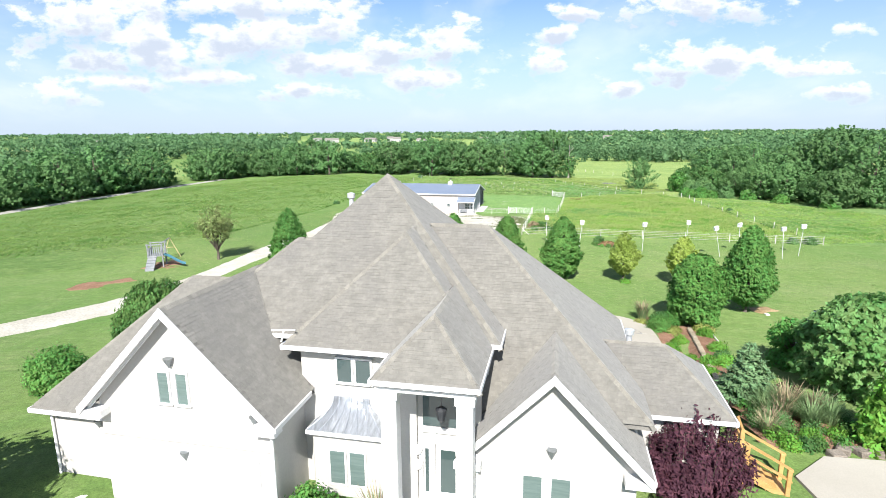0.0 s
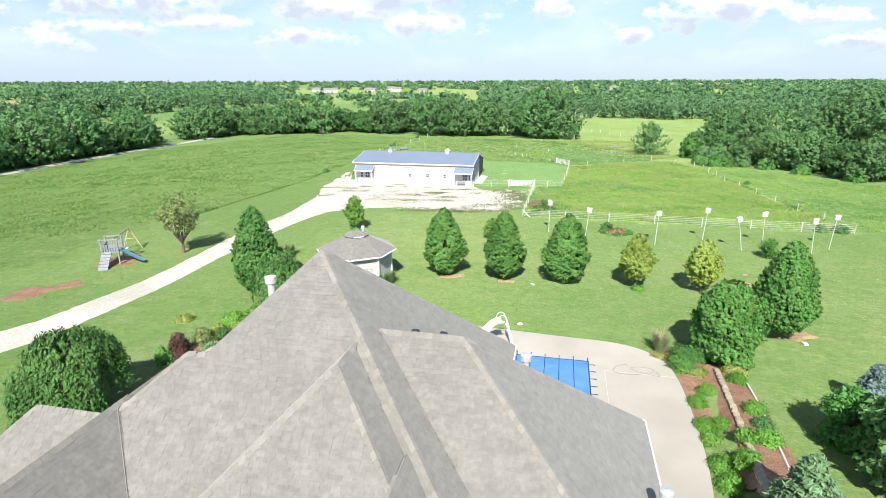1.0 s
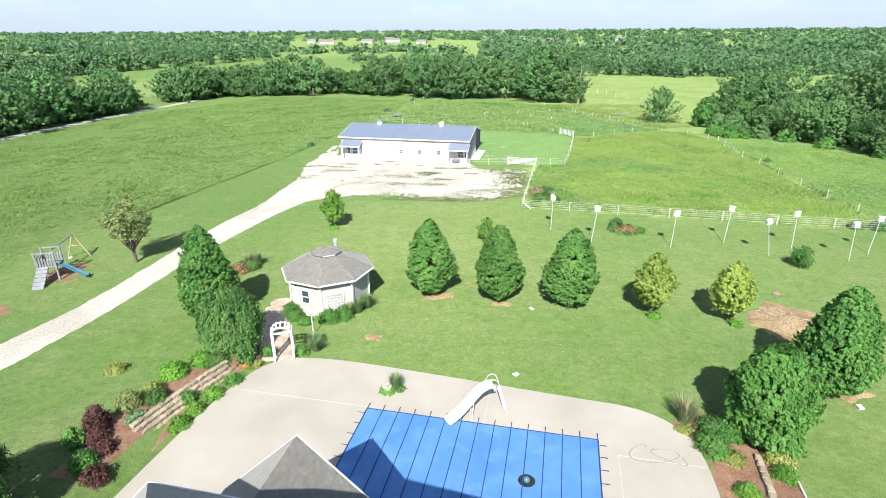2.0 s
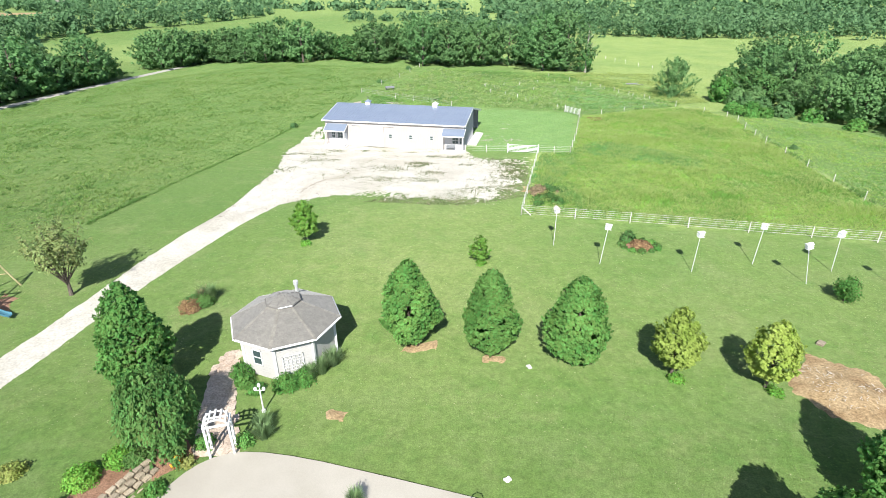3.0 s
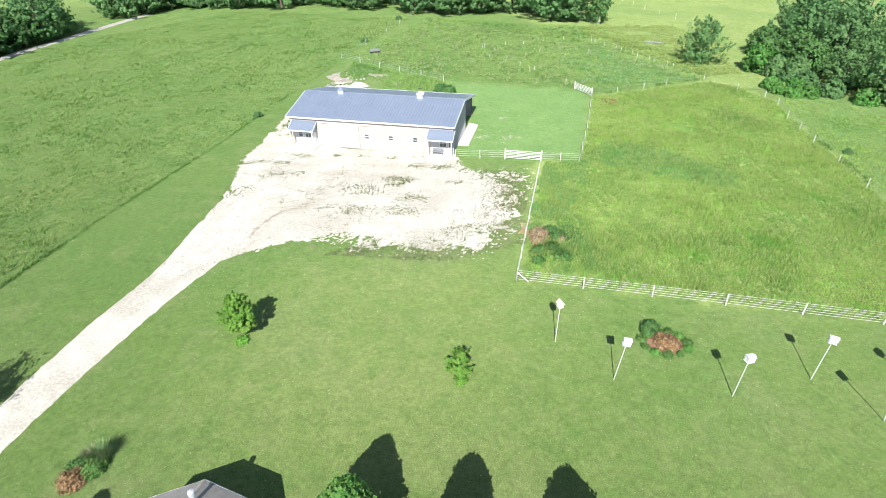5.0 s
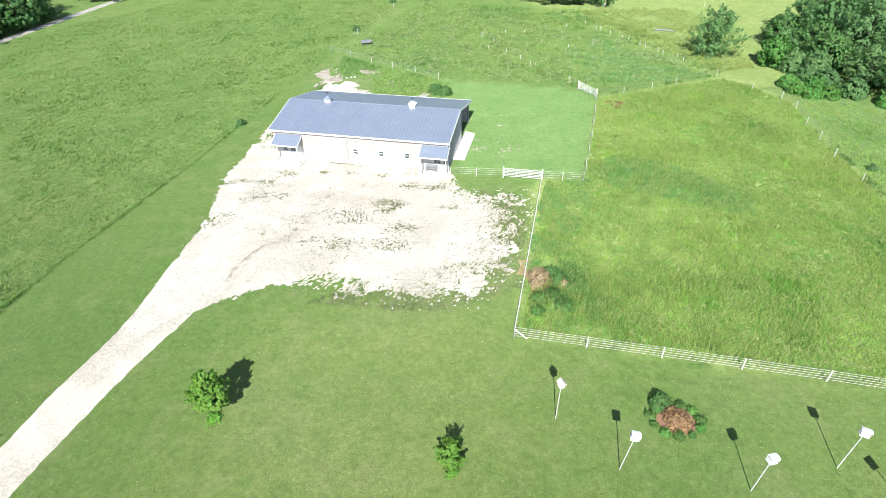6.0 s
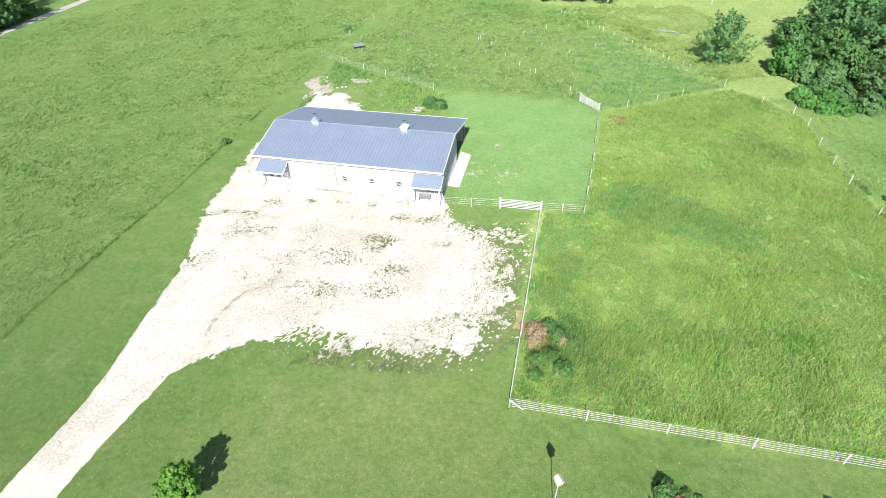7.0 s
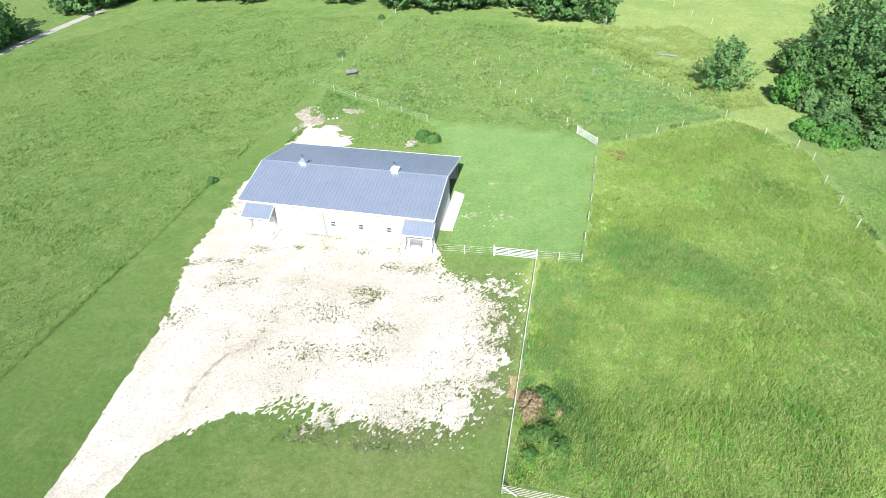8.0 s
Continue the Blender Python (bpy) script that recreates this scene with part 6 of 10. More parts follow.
# ---- the octagonal garden house ----
def garden_house():
    cx, cy = -7.0, 57.3
    z = ground_z(cx, cy)
    g = thing("garden_house", "white octagonal garden house with a shingled roof", "garden house", pose(cx, cy, z))
    R, H = 3.25, 3.0
    pts = [(R * math.cos(a), R * math.sin(a)) for a in (radians(45 * k) for k in range(8))]
    for k in range(8):
        (x0, y0), (x1, y1) = pts[k], pts[(k + 1) % 8]
        d = Vector((x1 - x0, y1 - y0, 0))
        w = d.length
        ang = math.degrees(math.atan2(d.y, d.x))
        m = Matrix.Translation((x0, y0, 0)) @ pose(0, 0, 0, 0, 0, ang)
        wall = part("wall", Geo().box(0, w, 0, 0.12, -0.4, H, m), VINYL, g, "pale lap-sided wall panel")
        for j in range(13):
            part("board", Geo().box(0.08, w - 0.08, -0.018, 0.0, 0.0, 0.2, m @ Matrix.Translation((0, 0, 0.05 + j * 0.22)) @ pose(0, 0, 0, -3)), VINYL, wall)
        part("corner_post", Geo().soft_box(-0.1, 0.1, -0.1, 0.1, -0.3, H, 0.02, m), TRIM, g, "white corner board")
        if k in (3, 5):
            c = w * 0.45
            f = Geo()
            f.box(c - 0.38, c + 0.38, -0.06, 0.02, 1.0, 1.08, m), f.box(c - 0.38, c + 0.38, -0.06, 0.02, 1.56, 1.64, m), f.box(c - 0.38, c + 0.38, -0.06, 0.02, 2.1, 2.18, m)
            f.box(c - 0.38, c - 0.3, -0.06, 0.02, 1.0, 2.18, m), f.box(c + 0.3, c + 0.38, -0.06, 0.02, 1.0, 2.18, m)
            win = part("window", f, TRIM, g, "white double-hung window")
            for z0, z1 in ((1.08, 1.56), (1.64, 2.1)):
                part("pane", Geo().box(c - 0.3, c + 0.3, -0.045, -0.025, z0, z1, m), GLASS, win)
        if k == 6:
            tr = part("trellis", Geo().box(0.45, 0.5, -0.12, -0.08, 0.3, 1.9, m).box(w - 0.75, w - 0.7, -0.12, -0.08, 0.3, 1.9, m).box(0.45, w - 0.7, -0.12, -0.08, 1.85, 1.9, m), TRIM, g, "white wooden wall trellis")
            for j in range(1, 7):
                part("lath", Geo().box(0.5, w - 0.75, -0.11, -0.09, 0.3 + j * 0.22, 0.33 + j * 0.22, m), TRIM, tr)
            for j in range(1, 5):
                x = 0.5 + (w - 1.25) * j / 5
                part("lath", Geo().box(x, x + 0.03, -0.11, -0.09, 0.3, 1.88, m), TRIM, tr)
    # lower roof, clerestory ring and cap
    RO, RI, H2 = 3.75, 1.05, 4.25
    def ring(r, z):
        return [(r * math.cos(radians(45 * k)), r * math.sin(radians(45 * k)), z) for k in range(8)]
    faces = []
    low, high = ring(RO, H - 0.05), ring(RI, H2)
    r = Geo().add(low + high + ring(RO, H - 0.2) + ring(RI, H2 - 0.2), [(k, (k + 1) % 8, 8 + (k + 1) % 8, 8 + k) for k in range(8)] + [(16 + (k + 1) % 8, 16 + k, 24 + k, 24 + (k + 1) % 8) for k in range(8)])
    roof = part("roof", r, UNDERLAY, g, "grey-brown asphalt shingle roof")
    part("fascia", Geo().tube([(x, y, zz) for x, y, zz in ring(RO, H - 0.12)] + [ring(RO, H - 0.12)[0]], 0.09, 4), TRIM, roof, "white eave trim")
    part("lantern", Geo().add(ring(RI - 0.12, H2 - 0.2) + ring(RI - 0.12, H2 + 0.1), [(k, (k + 1) % 8, 8 + (k + 1) % 8, 8 + k) for k in range(8)]), UNDERLAY, g, "low ring under the roof cap")
    top = ring(RI + 0.12, H2 + 0.1)
    part("roof_cap", Geo().add(top + [(0, 0, H2 + 0.55)] + ring(RI + 0.12, H2 + 0.03), [(k, (k + 1) % 8, 8) for k in range(8)] + [(9 + (k + 1) % 8, 9 + k, k, (k + 1) % 8) for k in range(8)] + [tuple(range(9, 17))]), UNDERLAY, g, "shingled roof cap")
    # Sun and shade put into colour: lit side's board white, the others roof-toned.
    for k in range(8):
        a, b = Vector(ring(RI + 0.15, H2 + 0.07)[k]), Vector(ring(RI + 0.15, H2 + 0.07)[(k + 1) % 8])
        part("cap_board", Geo().tube([a, b], 0.05, 4), TRIM if k == 6 else UNDERLAY, g, "white board under the roof cap" if k == 6 else "")
    geo = Geo()
    rnd = random.Random(5)
    for lo, hi in ((low, high), (top, [(0, 0, H2 + 0.55)] * 8)):
        for k in range(8):
            p = [Vector(q) for q in (lo[k], lo[(k + 1) % 8], hi[(k + 1) % 8], hi[k])]
            e = (p[1] - p[0]).normalized()
            n = e.cross(p[3] - p[0]).normalized()
            up = n.cross(e)
            flat = [((q - p[0]).dot(e), (q - p[0]).dot(up)) for q in p]
            t, row = 0.0, 0
            while t < max(b for _, b in flat):
                s = rnd.uniform(0, 0.3)
                while s < flat[1][0]:
                    if inside(flat, s, t + 0.08) > 0.02:
                        q = p[0] + e * s + up * t + n * rnd.uniform(0, 0.006)
                        geo.add([q + e * a + up * b + n * c for a, b, c in TAB_V], TAB_F)
                    s += 0.25
                t += 0.135
    tagged(part("shingles", geo, SHINGLE, roof), kind="stuff")
    caps = Geo()
    for k in range(8):
        a, b = Vector(low[k]), Vector(high[k])
        for i in range(13):
            p = a.lerp(b, (i + 0.5) / 13)
            d = (b - a).normalized()
            s = d.cross(Vector((0, 0, 1))).normalized()
            caps.add([p - d * 0.13 + Vector((0, 0, 0.035)), p + d * 0.13 + Vector((0, 0, 0.02)), p - d * 0.13 + s * 0.12, p + d * 0.13 + s * 0.12, p - d * 0.13 - s * 0.12, p + d * 0.13 - s * 0.12], [(0, 2, 3, 1), (0, 1, 5, 4), (0, 4, 2)])
    tagged(part("ridge_capping", caps, RIDGE, roof), kind="stuff")
    fx, fy = 0.38, 2.0
    part("flue", Geo().tube([(fx, fy, H2 - 0.8), (fx, fy, H2 + 0.15)], 0.11, 10).tube([(fx, fy, H2 + 0.08), (fx, fy, H2 + 0.12), (fx, fy, H2 + 0.36), (fx, fy, H2 + 0.42)], [0.12, 0.18, 0.18, 0.06], 10), STEEL, g, "galvanised stove flue")


garden_house()
patch("stone_path", ((-9.9, 47.4), (-7.4, 47.6), (-8.6, 50.5), (-9.2, 52.8), (-10.3, 55.6), (-10.6, 57.6), (-11.6, 57.2), (-11.7, 54.5), (-10.9, 51)), PATHSTONE, "brown flagstone path round the garden house", "path", cell=0.25, ragged=0.2, soft=0.4, height=0.05, grow=0.8)
# flags laid on the path
_rnd = random.Random(9)
_path = thing("stepping_stones", "irregular brown flagstones along the garden path", "stones", pose(0, 0, 0))
_row = ((-8.7, 47.9), (-8.7, 49.0), (-9.1, 50.1), (-9.6, 51.2), (-9.9, 52.3), (-10.4, 53.4), (-10.9, 54.5), (-11.0, 55.6), (-11.0, 56.6))
for _x, _y in _row:
    for _k in range(3):
        _a, _b = _x + (_k - 1) * 0.6 + _rnd.uniform(-0.1, 0.1), _y + _rnd.uniform(-0.3, 0.3)
        _n = _rnd.randint(5, 7)
        _o = [(_a + 0.3 * _rnd.uniform(0.75, 1.1) * math.cos(2 * math.pi * i / _n), _b + 0.38 * _rnd.uniform(0.75, 1.1) * math.sin(2 * math.pi * i / _n)) for i in range(_n)]
        part("stone", Geo().prism(_o, ground_z(_a, _b) - 0.02, ground_z(_a, _b) + 0.085), PATHSTONE, _path)


def garden_arch():
    x, y = -8.2, 47.75
    a = thing("garden_arch", "white wooden garden arch with a slatted top", "garden arch", pose(x, y, ground_z(x, y), 0, 0, 14))
    for sx in (-0.62, 0.62):
        for sy in (-0.35, 0.35):
            part("post", Geo().soft_box(sx - 0.06, sx + 0.06, sy - 0.06, sy + 0.06, -0.1, 2.15, 0.01), TRIM, a)
        for k in range(4):
            part("rail", Geo().box(sx - 0.02, sx + 0.02, -0.35, 0.35, 0.4 + k * 0.45, 0.45 + k * 0.45), TRIM, a)
    for sy in (-0.35, 0.35):
        pts = [(0.62 * math.cos(t), sy, 2.1 + 0.45 * math.sin(t)) for t in (math.pi * k / 12 for k in range(13))]
        part("arch", Geo().tube(pts, 0.055, 6), TRIM, a)
        part("top_rail", Geo().soft_box(-0.7, 0.7, sy - 0.03, sy + 0.03, 2.08, 2.2, 0.01), TRIM, a)
    for k in range(7):
        t = math.pi * (k + 0.5) / 7
        px, pz = 0.66 * math.cos(t), 2.1 + 0.5 * math.sin(t)
        part("slat", Geo().box(px - 0.05, px + 0.05, -0.45, 0.45, pz, pz + 0.03), TRIM, a)


garden_arch()
_x, _y = -7.0, 51.0
_p = thing("garden_lamp", "white garden lamp post with three small globes", "lamp post", pose(_x, _y, ground_z(_x, _y)))
part("post", Geo().tube([(0, 0, -0.1), (0, 0, 0.15), (0, 0, 0.2), (0, 0, 1.75)], [0.14, 0.12, 0.05, 0.04], 10), TRIM, _p)
for _dx, _dz in ((-0.25, 1.72), (0.25, 1.72), (0.0, 2.0)):
    part("arm", Geo().tube([(0, 0, 1.6), (_dx * 0.9, 0, _dz - 0.08)], 0.025, 6), TRIM, _p)
    part("globe", Geo().tube([(_dx, 0, _dz - 0.1), (_dx, 0, _dz - 0.03), (_dx, 0, _dz + 0.08), (_dx, 0, _dz + 0.16)], [0.05, 0.1, 0.1, 0.03], 10), PLASTIC, _p, "white lamp globe")


# ---- stone walls ----
def block_mesh(seed, sx, sy, sz):
    rnd = random.Random(seed)
    g = Geo()
    k = 0.2
    g.soft_box(-sx / 2, sx / 2, -sy / 2, sy / 2, 0, sz, 0.04)
    g.v = [(x + rnd.uniform(-k, k) * 0.08, y + rnd.uniform(-k, k) * 0.2, z + rnd.uniform(-k, k) * 0.06) for x, y, z in g.v]
    return g.mesh("stone", STONE)


BLOCKS = [block_mesh(k, 0.44, 0.3, 0.2) for k in range(5)]


def terrace_wall(points, courses, back, label, drop=0.0):
    """Courses of rough blocks, each set back; returns the wall's Empty."""
    w = thing("retaining_wall", label, "wall", pose(points[0][0], points[0][1], 0), kind="structure")
    rnd = random.Random(len(points))
    for c in range(courses):
        for (x0, y0, z0), (x1, y1, z1) in zip(points, points[1:]):
            d = Vector((x1 - x0, y1 - y0, 0))
            n = max(1, round(d.length / 0.45))
            s = Vector((-d.y, d.x, 0)).normalized()
            for i in range(n):
                t = (i + 0.5 + (0.25 if c % 2 else -0.05)) / n
                x, y = x0 + d.x * t + s.x * back * c, y0 + d.y * t + s.y * back * c
                z = z0 + (z1 - z0) * t - (courses - 1 - c) * 0.19 - drop
                ob = new("stone", BLOCKS[rnd.randrange(5)])
                ob.parent = w
                ob.matrix_basis = Matrix.Translation((x - points[0][0], y - points[0][1], z - 0.17)) @ pose(0, 0, 0, rnd.uniform(-3, 3), rnd.uniform(-3, 3), math.degrees(math.atan2(d.y, d.x)) + rnd.uniform(-6, 6))
    return w


terrace_wall([(18.4, 38.3, 0.62), (17.6, 35.6, 0.85), (16.6, 32.4, 1.15), (15.5, 29.0, 1.55), (14.6, 26.2, 1.85)], 5, 0.02, "low tan stone retaining wall with flat caps")
terrace_wall([(-13.7, 39.8, 0.98), (-12.95, 41.9, 0.93), (-12.05, 44.1, 0.87), (-11.0, 46.3, 0.8)], 4, 0.26, "stepped retaining wall of rough tan blocks")
_e = thing("lawn_edging", "pale thin edging strip between bed and lawn", "edging", pose(0, 0, 0), kind="structure")
for (_x0, _y0), (_x1, _y1) in zip(((19.7, 37.4), (19.2, 35.6), (18.45, 33.2), (17.5, 30.6)), ((19.2, 35.6), (18.45, 33.2), (17.5, 30.6), (16.4, 27.6))):
    part("strip", Geo().tube([(_x0, _y0, ground_z(_x0, _y0) + 0.08), (_x1, _y1, ground_z(_x1, _y1) + 0.08)], 0.06, 6), POSTWOOD, _e)


# ---- deck stairs at the house's side ----
def deck_stairs():
    s = thing("deck_stairs", "honey-coloured wooden landing and stairs with railings beside the house", "stairs", pose(10.75, 17.27, 2.7, 0, 0, -19))
    for k in range(9):
        part("board", Geo().soft_box(-1.0 + k * 0.115, -0.895 + k * 0.115, -0.55, 1.5, 0.68, 0.72, 0.008), DECKWOOD, s)
    part("joist", Geo().box(-0.98, 0.02, -0.53, 1.48, 0.5, 0.67), DECKWOOD, s)
    for k in range(4):
        part("tread", Geo().soft_box(0.05 + k * 0.32, 0.38 + k * 0.32, -0.52, 0.52, 0.5 - k * 0.175, 0.545 - k * 0.175, 0.01), DECKWOOD, s)
        part("riser", Geo().box(0.05 + k * 0.32, 0.075 + k * 0.32, -0.48, 0.48, 0.36 - k * 0.175, 0.5 - k * 0.175), DECKWOOD, s)
    for y in (-0.5, 0.5):
        part("stringer", Geo().add([(x, y + o, z) for o in (-0.025, 0.025) for x, z in ((0.0, 0.66), (1.42, -0.05), (1.42, -0.25), (0.0, 0.38))], [(0, 1, 2, 3), (7, 6, 5, 4), (0, 4, 5, 1), (1, 5, 6, 2), (2, 6, 7, 3), (3, 7, 4, 0)]), DECKWOOD, s)
        for x, z0, z1 in ((0.0, -0.15, 1.68), (1.34, -0.15, 0.98)):
            part("newel", Geo().soft_box(x - 0.07, x + 0.07, y - 0.07, y + 0.07, z0, z1, 0.012), DECKWOOD, s, "square stair post")
        for h in (0.0, -0.42):
            part("rail", Geo().add([(x, y + o, z + h + e) for o in (-0.055, 0.055) for x, z, e in ((-0.05, 1.72, 0), (1.44, 0.98, 0), (1.44, 0.98, -0.07), (-0.05, 1.72, -0.07))], [(0, 1, 2, 3), (7, 6, 5, 4), (0, 4, 5, 1), (1, 5, 6, 2), (2, 6, 7, 3), (3, 7, 4, 0)]), DECKWOOD, s, "sloping hand rail")
    for (x0, y0), (x1, y1) in (((0.0, 0.5), (0.0, 1.45)), ((0.0, -0.5), (-0.95, -0.5))):
        for z in (1.62, 1.2):
            part("rail", Geo().soft_box(min(x0, x1) - 0.05, max(x0, x1) + 0.05, min(y0, y1) - 0.05, max(y0, y1) + 0.05, z, z + 0.07, 0.01), DECKWOOD, s, "landing rail")
        part("newel", Geo().soft_box(x1 - 0.06, x1 + 0.06, y1 - 0.06, y1 + 0.06, -0.15, 1.64, 0.012), DECKWOOD, s, "square stair post")


deck_stairs()
_o = [(12.75, 17.3), (14.6, 18.5), (17.2, 18.1), (18.5, 13.0), (12.6, 12.0)]
solid("side_patio", Geo().prism(_o, 2.55, 2.78), CONCRETE, "pale concrete patio beside the stairs", "patio", kind="structure")


# ---- fences and gates ----
def fence(points, spacing, rails, label, post=(0.055, 1.25), wire=0.011, post_mat=POSTWOOD, wire_mat=STEEL, brace=False):
    x0, y0 = points[0]
    f = thing("fence", label, "fence", pose(x0, y0, 0))
    for i, ((xa, ya), (xb, yb)) in enumerate(zip(points, points[1:])):
        n = max(1, round(math.hypot(xb - xa, yb - ya) / spacing))
        prev = None
        for k in range(n + 1):
            x, y = xa + (xb - xa) * k / n, ya + (yb - ya) * k / n
            z = ground_z(x, y)
            if k or not i:
                lx, ly = 0.05 * rough(x, y, 1, 2), 0.05 * rough(x, y, 5, 2)
                part("post", Geo().tube([(x - x0, y - y0, z - 0.2), (x - x0 + lx, y - y0 + ly, z + post[1])], [post[0], post[0] * 0.92], 7), post_mat, f)
            if prev:
                px, py, pz = prev
                for h in rails:
                    mz = (pz + z) / 2 + h - 0.01
                    part("rail", Geo().tube([(px - x0, py - y0, pz + h), ((px + x) / 2 - x0, (py + y) / 2 - y0, mz), (x - x0, y - y0, z + h)], wire, 4, False), wire_mat, f)
            prev = (x, y, z)
    if brace:
        (xa, ya), (xb, yb) = points[0], points[1]
        d = Vector((xb - xa, yb - ya, 0)).normalized()
        z = ground_z(xa, ya)
        part("brace", Geo().tube([(0, 0, z + 1.0), (d.x * 1.1, d.y * 1.1, z + 0.05)], 0.06, 6), post_mat, f)
    return f


fence([(12.55, 83.35), (18.4, 82.15), (24.2, 80.98), (30.1, 79.78), (36.0, 78.55), (41.9, 77.3), (47.8, 76.0), (53.7, 74.6)], 6, (0.25, 0.5, 0.75, 1.0, 1.22), "white-posted paddock fence of five thin rails", brace=True, wire=0.015, wire_mat=POSTWOOD)
fence([(12.55, 83.35), (18.75, 111.2)], 4.1, (0.4, 0.8, 1.18), "white-posted wire fence between yard and paddock", wire=0.013, wire_mat=PLASTIC)
fence([(7.2, 113.4), (13.95, 112.15)], 3.4, (0.35, 0.65, 0.95, 1.2), "white-posted board fence between barn and gate", wire=0.012, wire_mat=POSTWOOD)
fence([(18.75, 111.2), (23.7, 110.4)], 2.5, (0.35, 0.65, 0.95, 1.2), "white-posted board fence beside the gate", wire=0.012, wire_mat=POSTWOOD)
fence([(23.7, 110.4), (27.3, 122.5), (31.0, 136.6)], 4.5, (0.4, 0.8, 1.15), "wire fence round the small barn paddock", wire=0.008, wire_mat=WIRE)
fence([(31.0, 137.2), (36.0, 139.0), (41.2, 140.9), (45.9, 142.9), (53.8, 145.7)], 9.0, (0.4, 0.8, 1.15), "wire fence across the far pasture", post=(0.05, 1.0), wire=0.007, wire_mat=WIRE)
fence([(53.7, 74.6), (57.4, 115.6), (58.7, 125.3), (60.2, 131.2), (59.9, 135.0), (57.0, 139.0), (53.8, 145.7)], 6.5, (0.4, 0.8, 1.15), "old wire fence with leaning posts at the hay field's edge", wire=0.006, wire_mat=WIRE)
fence([(53.8, 145.7), (50.1, 155.3), (47.7, 159.2), (45.5, 163.9), (43.2, 168.4), (39.4, 175.9), (37.6, 179.4), (33.4, 188.0)], 20.0, (0.9,), "old white posts with one wire across the rough pasture", wire=0.005, wire_mat=WIRE, post=(0.05, 1.0))
fence([(28.9, 141.2), (22.3, 153.3), (16.3, 167.6), (14.3, 171.7)], 20.0, (0.9,), "sparse old posts with a single wire in the pasture", wire=0.005, wire_mat=WIRE, post=(0.05, 1.0))
fence([(69.1, 192.8), (63.0, 214.0), (58.0, 232.0)], 7.0, (0.5, 0.9), "overgrown fence along the far hay field", wire=0.006, wire_mat=WIRE)
fence([(-17.0, 164.0), (-8.0, 157.0), (5.2, 147.0)], 5.0, (0.4, 0.8, 1.15), "wire fence behind the barn")
fence([(-4.6, 209.0), (-9.5, 188.0), (-17.0, 164.0)], 12.0, (0.8,), "sparse wire fence across the pasture")


def farm_gate(x0, y0, x1, y1):
    L = math.hypot(x1 - x0, y1 - y0)
    g = thing("farm_gate", "white tubular farm gate with six bars, closed", "gate", pose(x0, y0, ground_z((x0 + x1) / 2, (y0 + y1) / 2), 0, 0, math.degrees(math.atan2(y1 - y0, x1 - x0))), group="farm gates")
    for k in range(6):
        part("bar", Geo().tube([(0.1, 0, 0.2 + k * 0.21), (L - 0.1, 0, 0.2 + k * 0.21)], 0.035, 6), PLASTIC, g)
    for k in range(4):
        x = 0.1 + (L - 0.2) * k / 3
        part("upright", Geo().tube([(x, 0, 0.17), (x, 0, 1.28)], 0.035, 6), PLASTIC, g)
    for x in (0, L):
        part("post", Geo().tube([(x, 0, -0.2), (x, 0, 1.5)], 0.09, 8), POSTWOOD, g)


farm_gate(13.95, 112.15, 18.75, 111.2)
farm_gate(28.9, 141.2, 31.1, 137.2)

# young-tree guards and odd posts in the pasture
_guard = thing("tree_guard", "white plastic tree guard in the rough pasture", "tree guard", pose(13.9, 171.76, ground_z(13.9, 171.76)), group="tree guards")
part("tube", Geo().tube([(0, 0, -0.1), (0, 0, 0.8)], 0.04, 8), PLASTIC, _guard)
for _x, _y in ((19.27, 174.1), (23.4, 173.9), (28.5, 177.2), (33.2, 177.9), (40.0, 174.9), (41.6, 172.2), (44.0, 167.1), (46.2, 162.4), (48.3, 158.0), (50.8, 153.8), (20.8, 157.0), (23.3, 153.5), (28.1, 145.3), (18.5, 161.4), (36.5, 166.0), (31.0, 163.0), (26.0, 166.5), (15.0, 164.0)):
    copy_thing(_guard, pose(_x, _y, ground_z(_x, _y), 3 * rough(_x, _y), 4 * rough(_y, _x)))


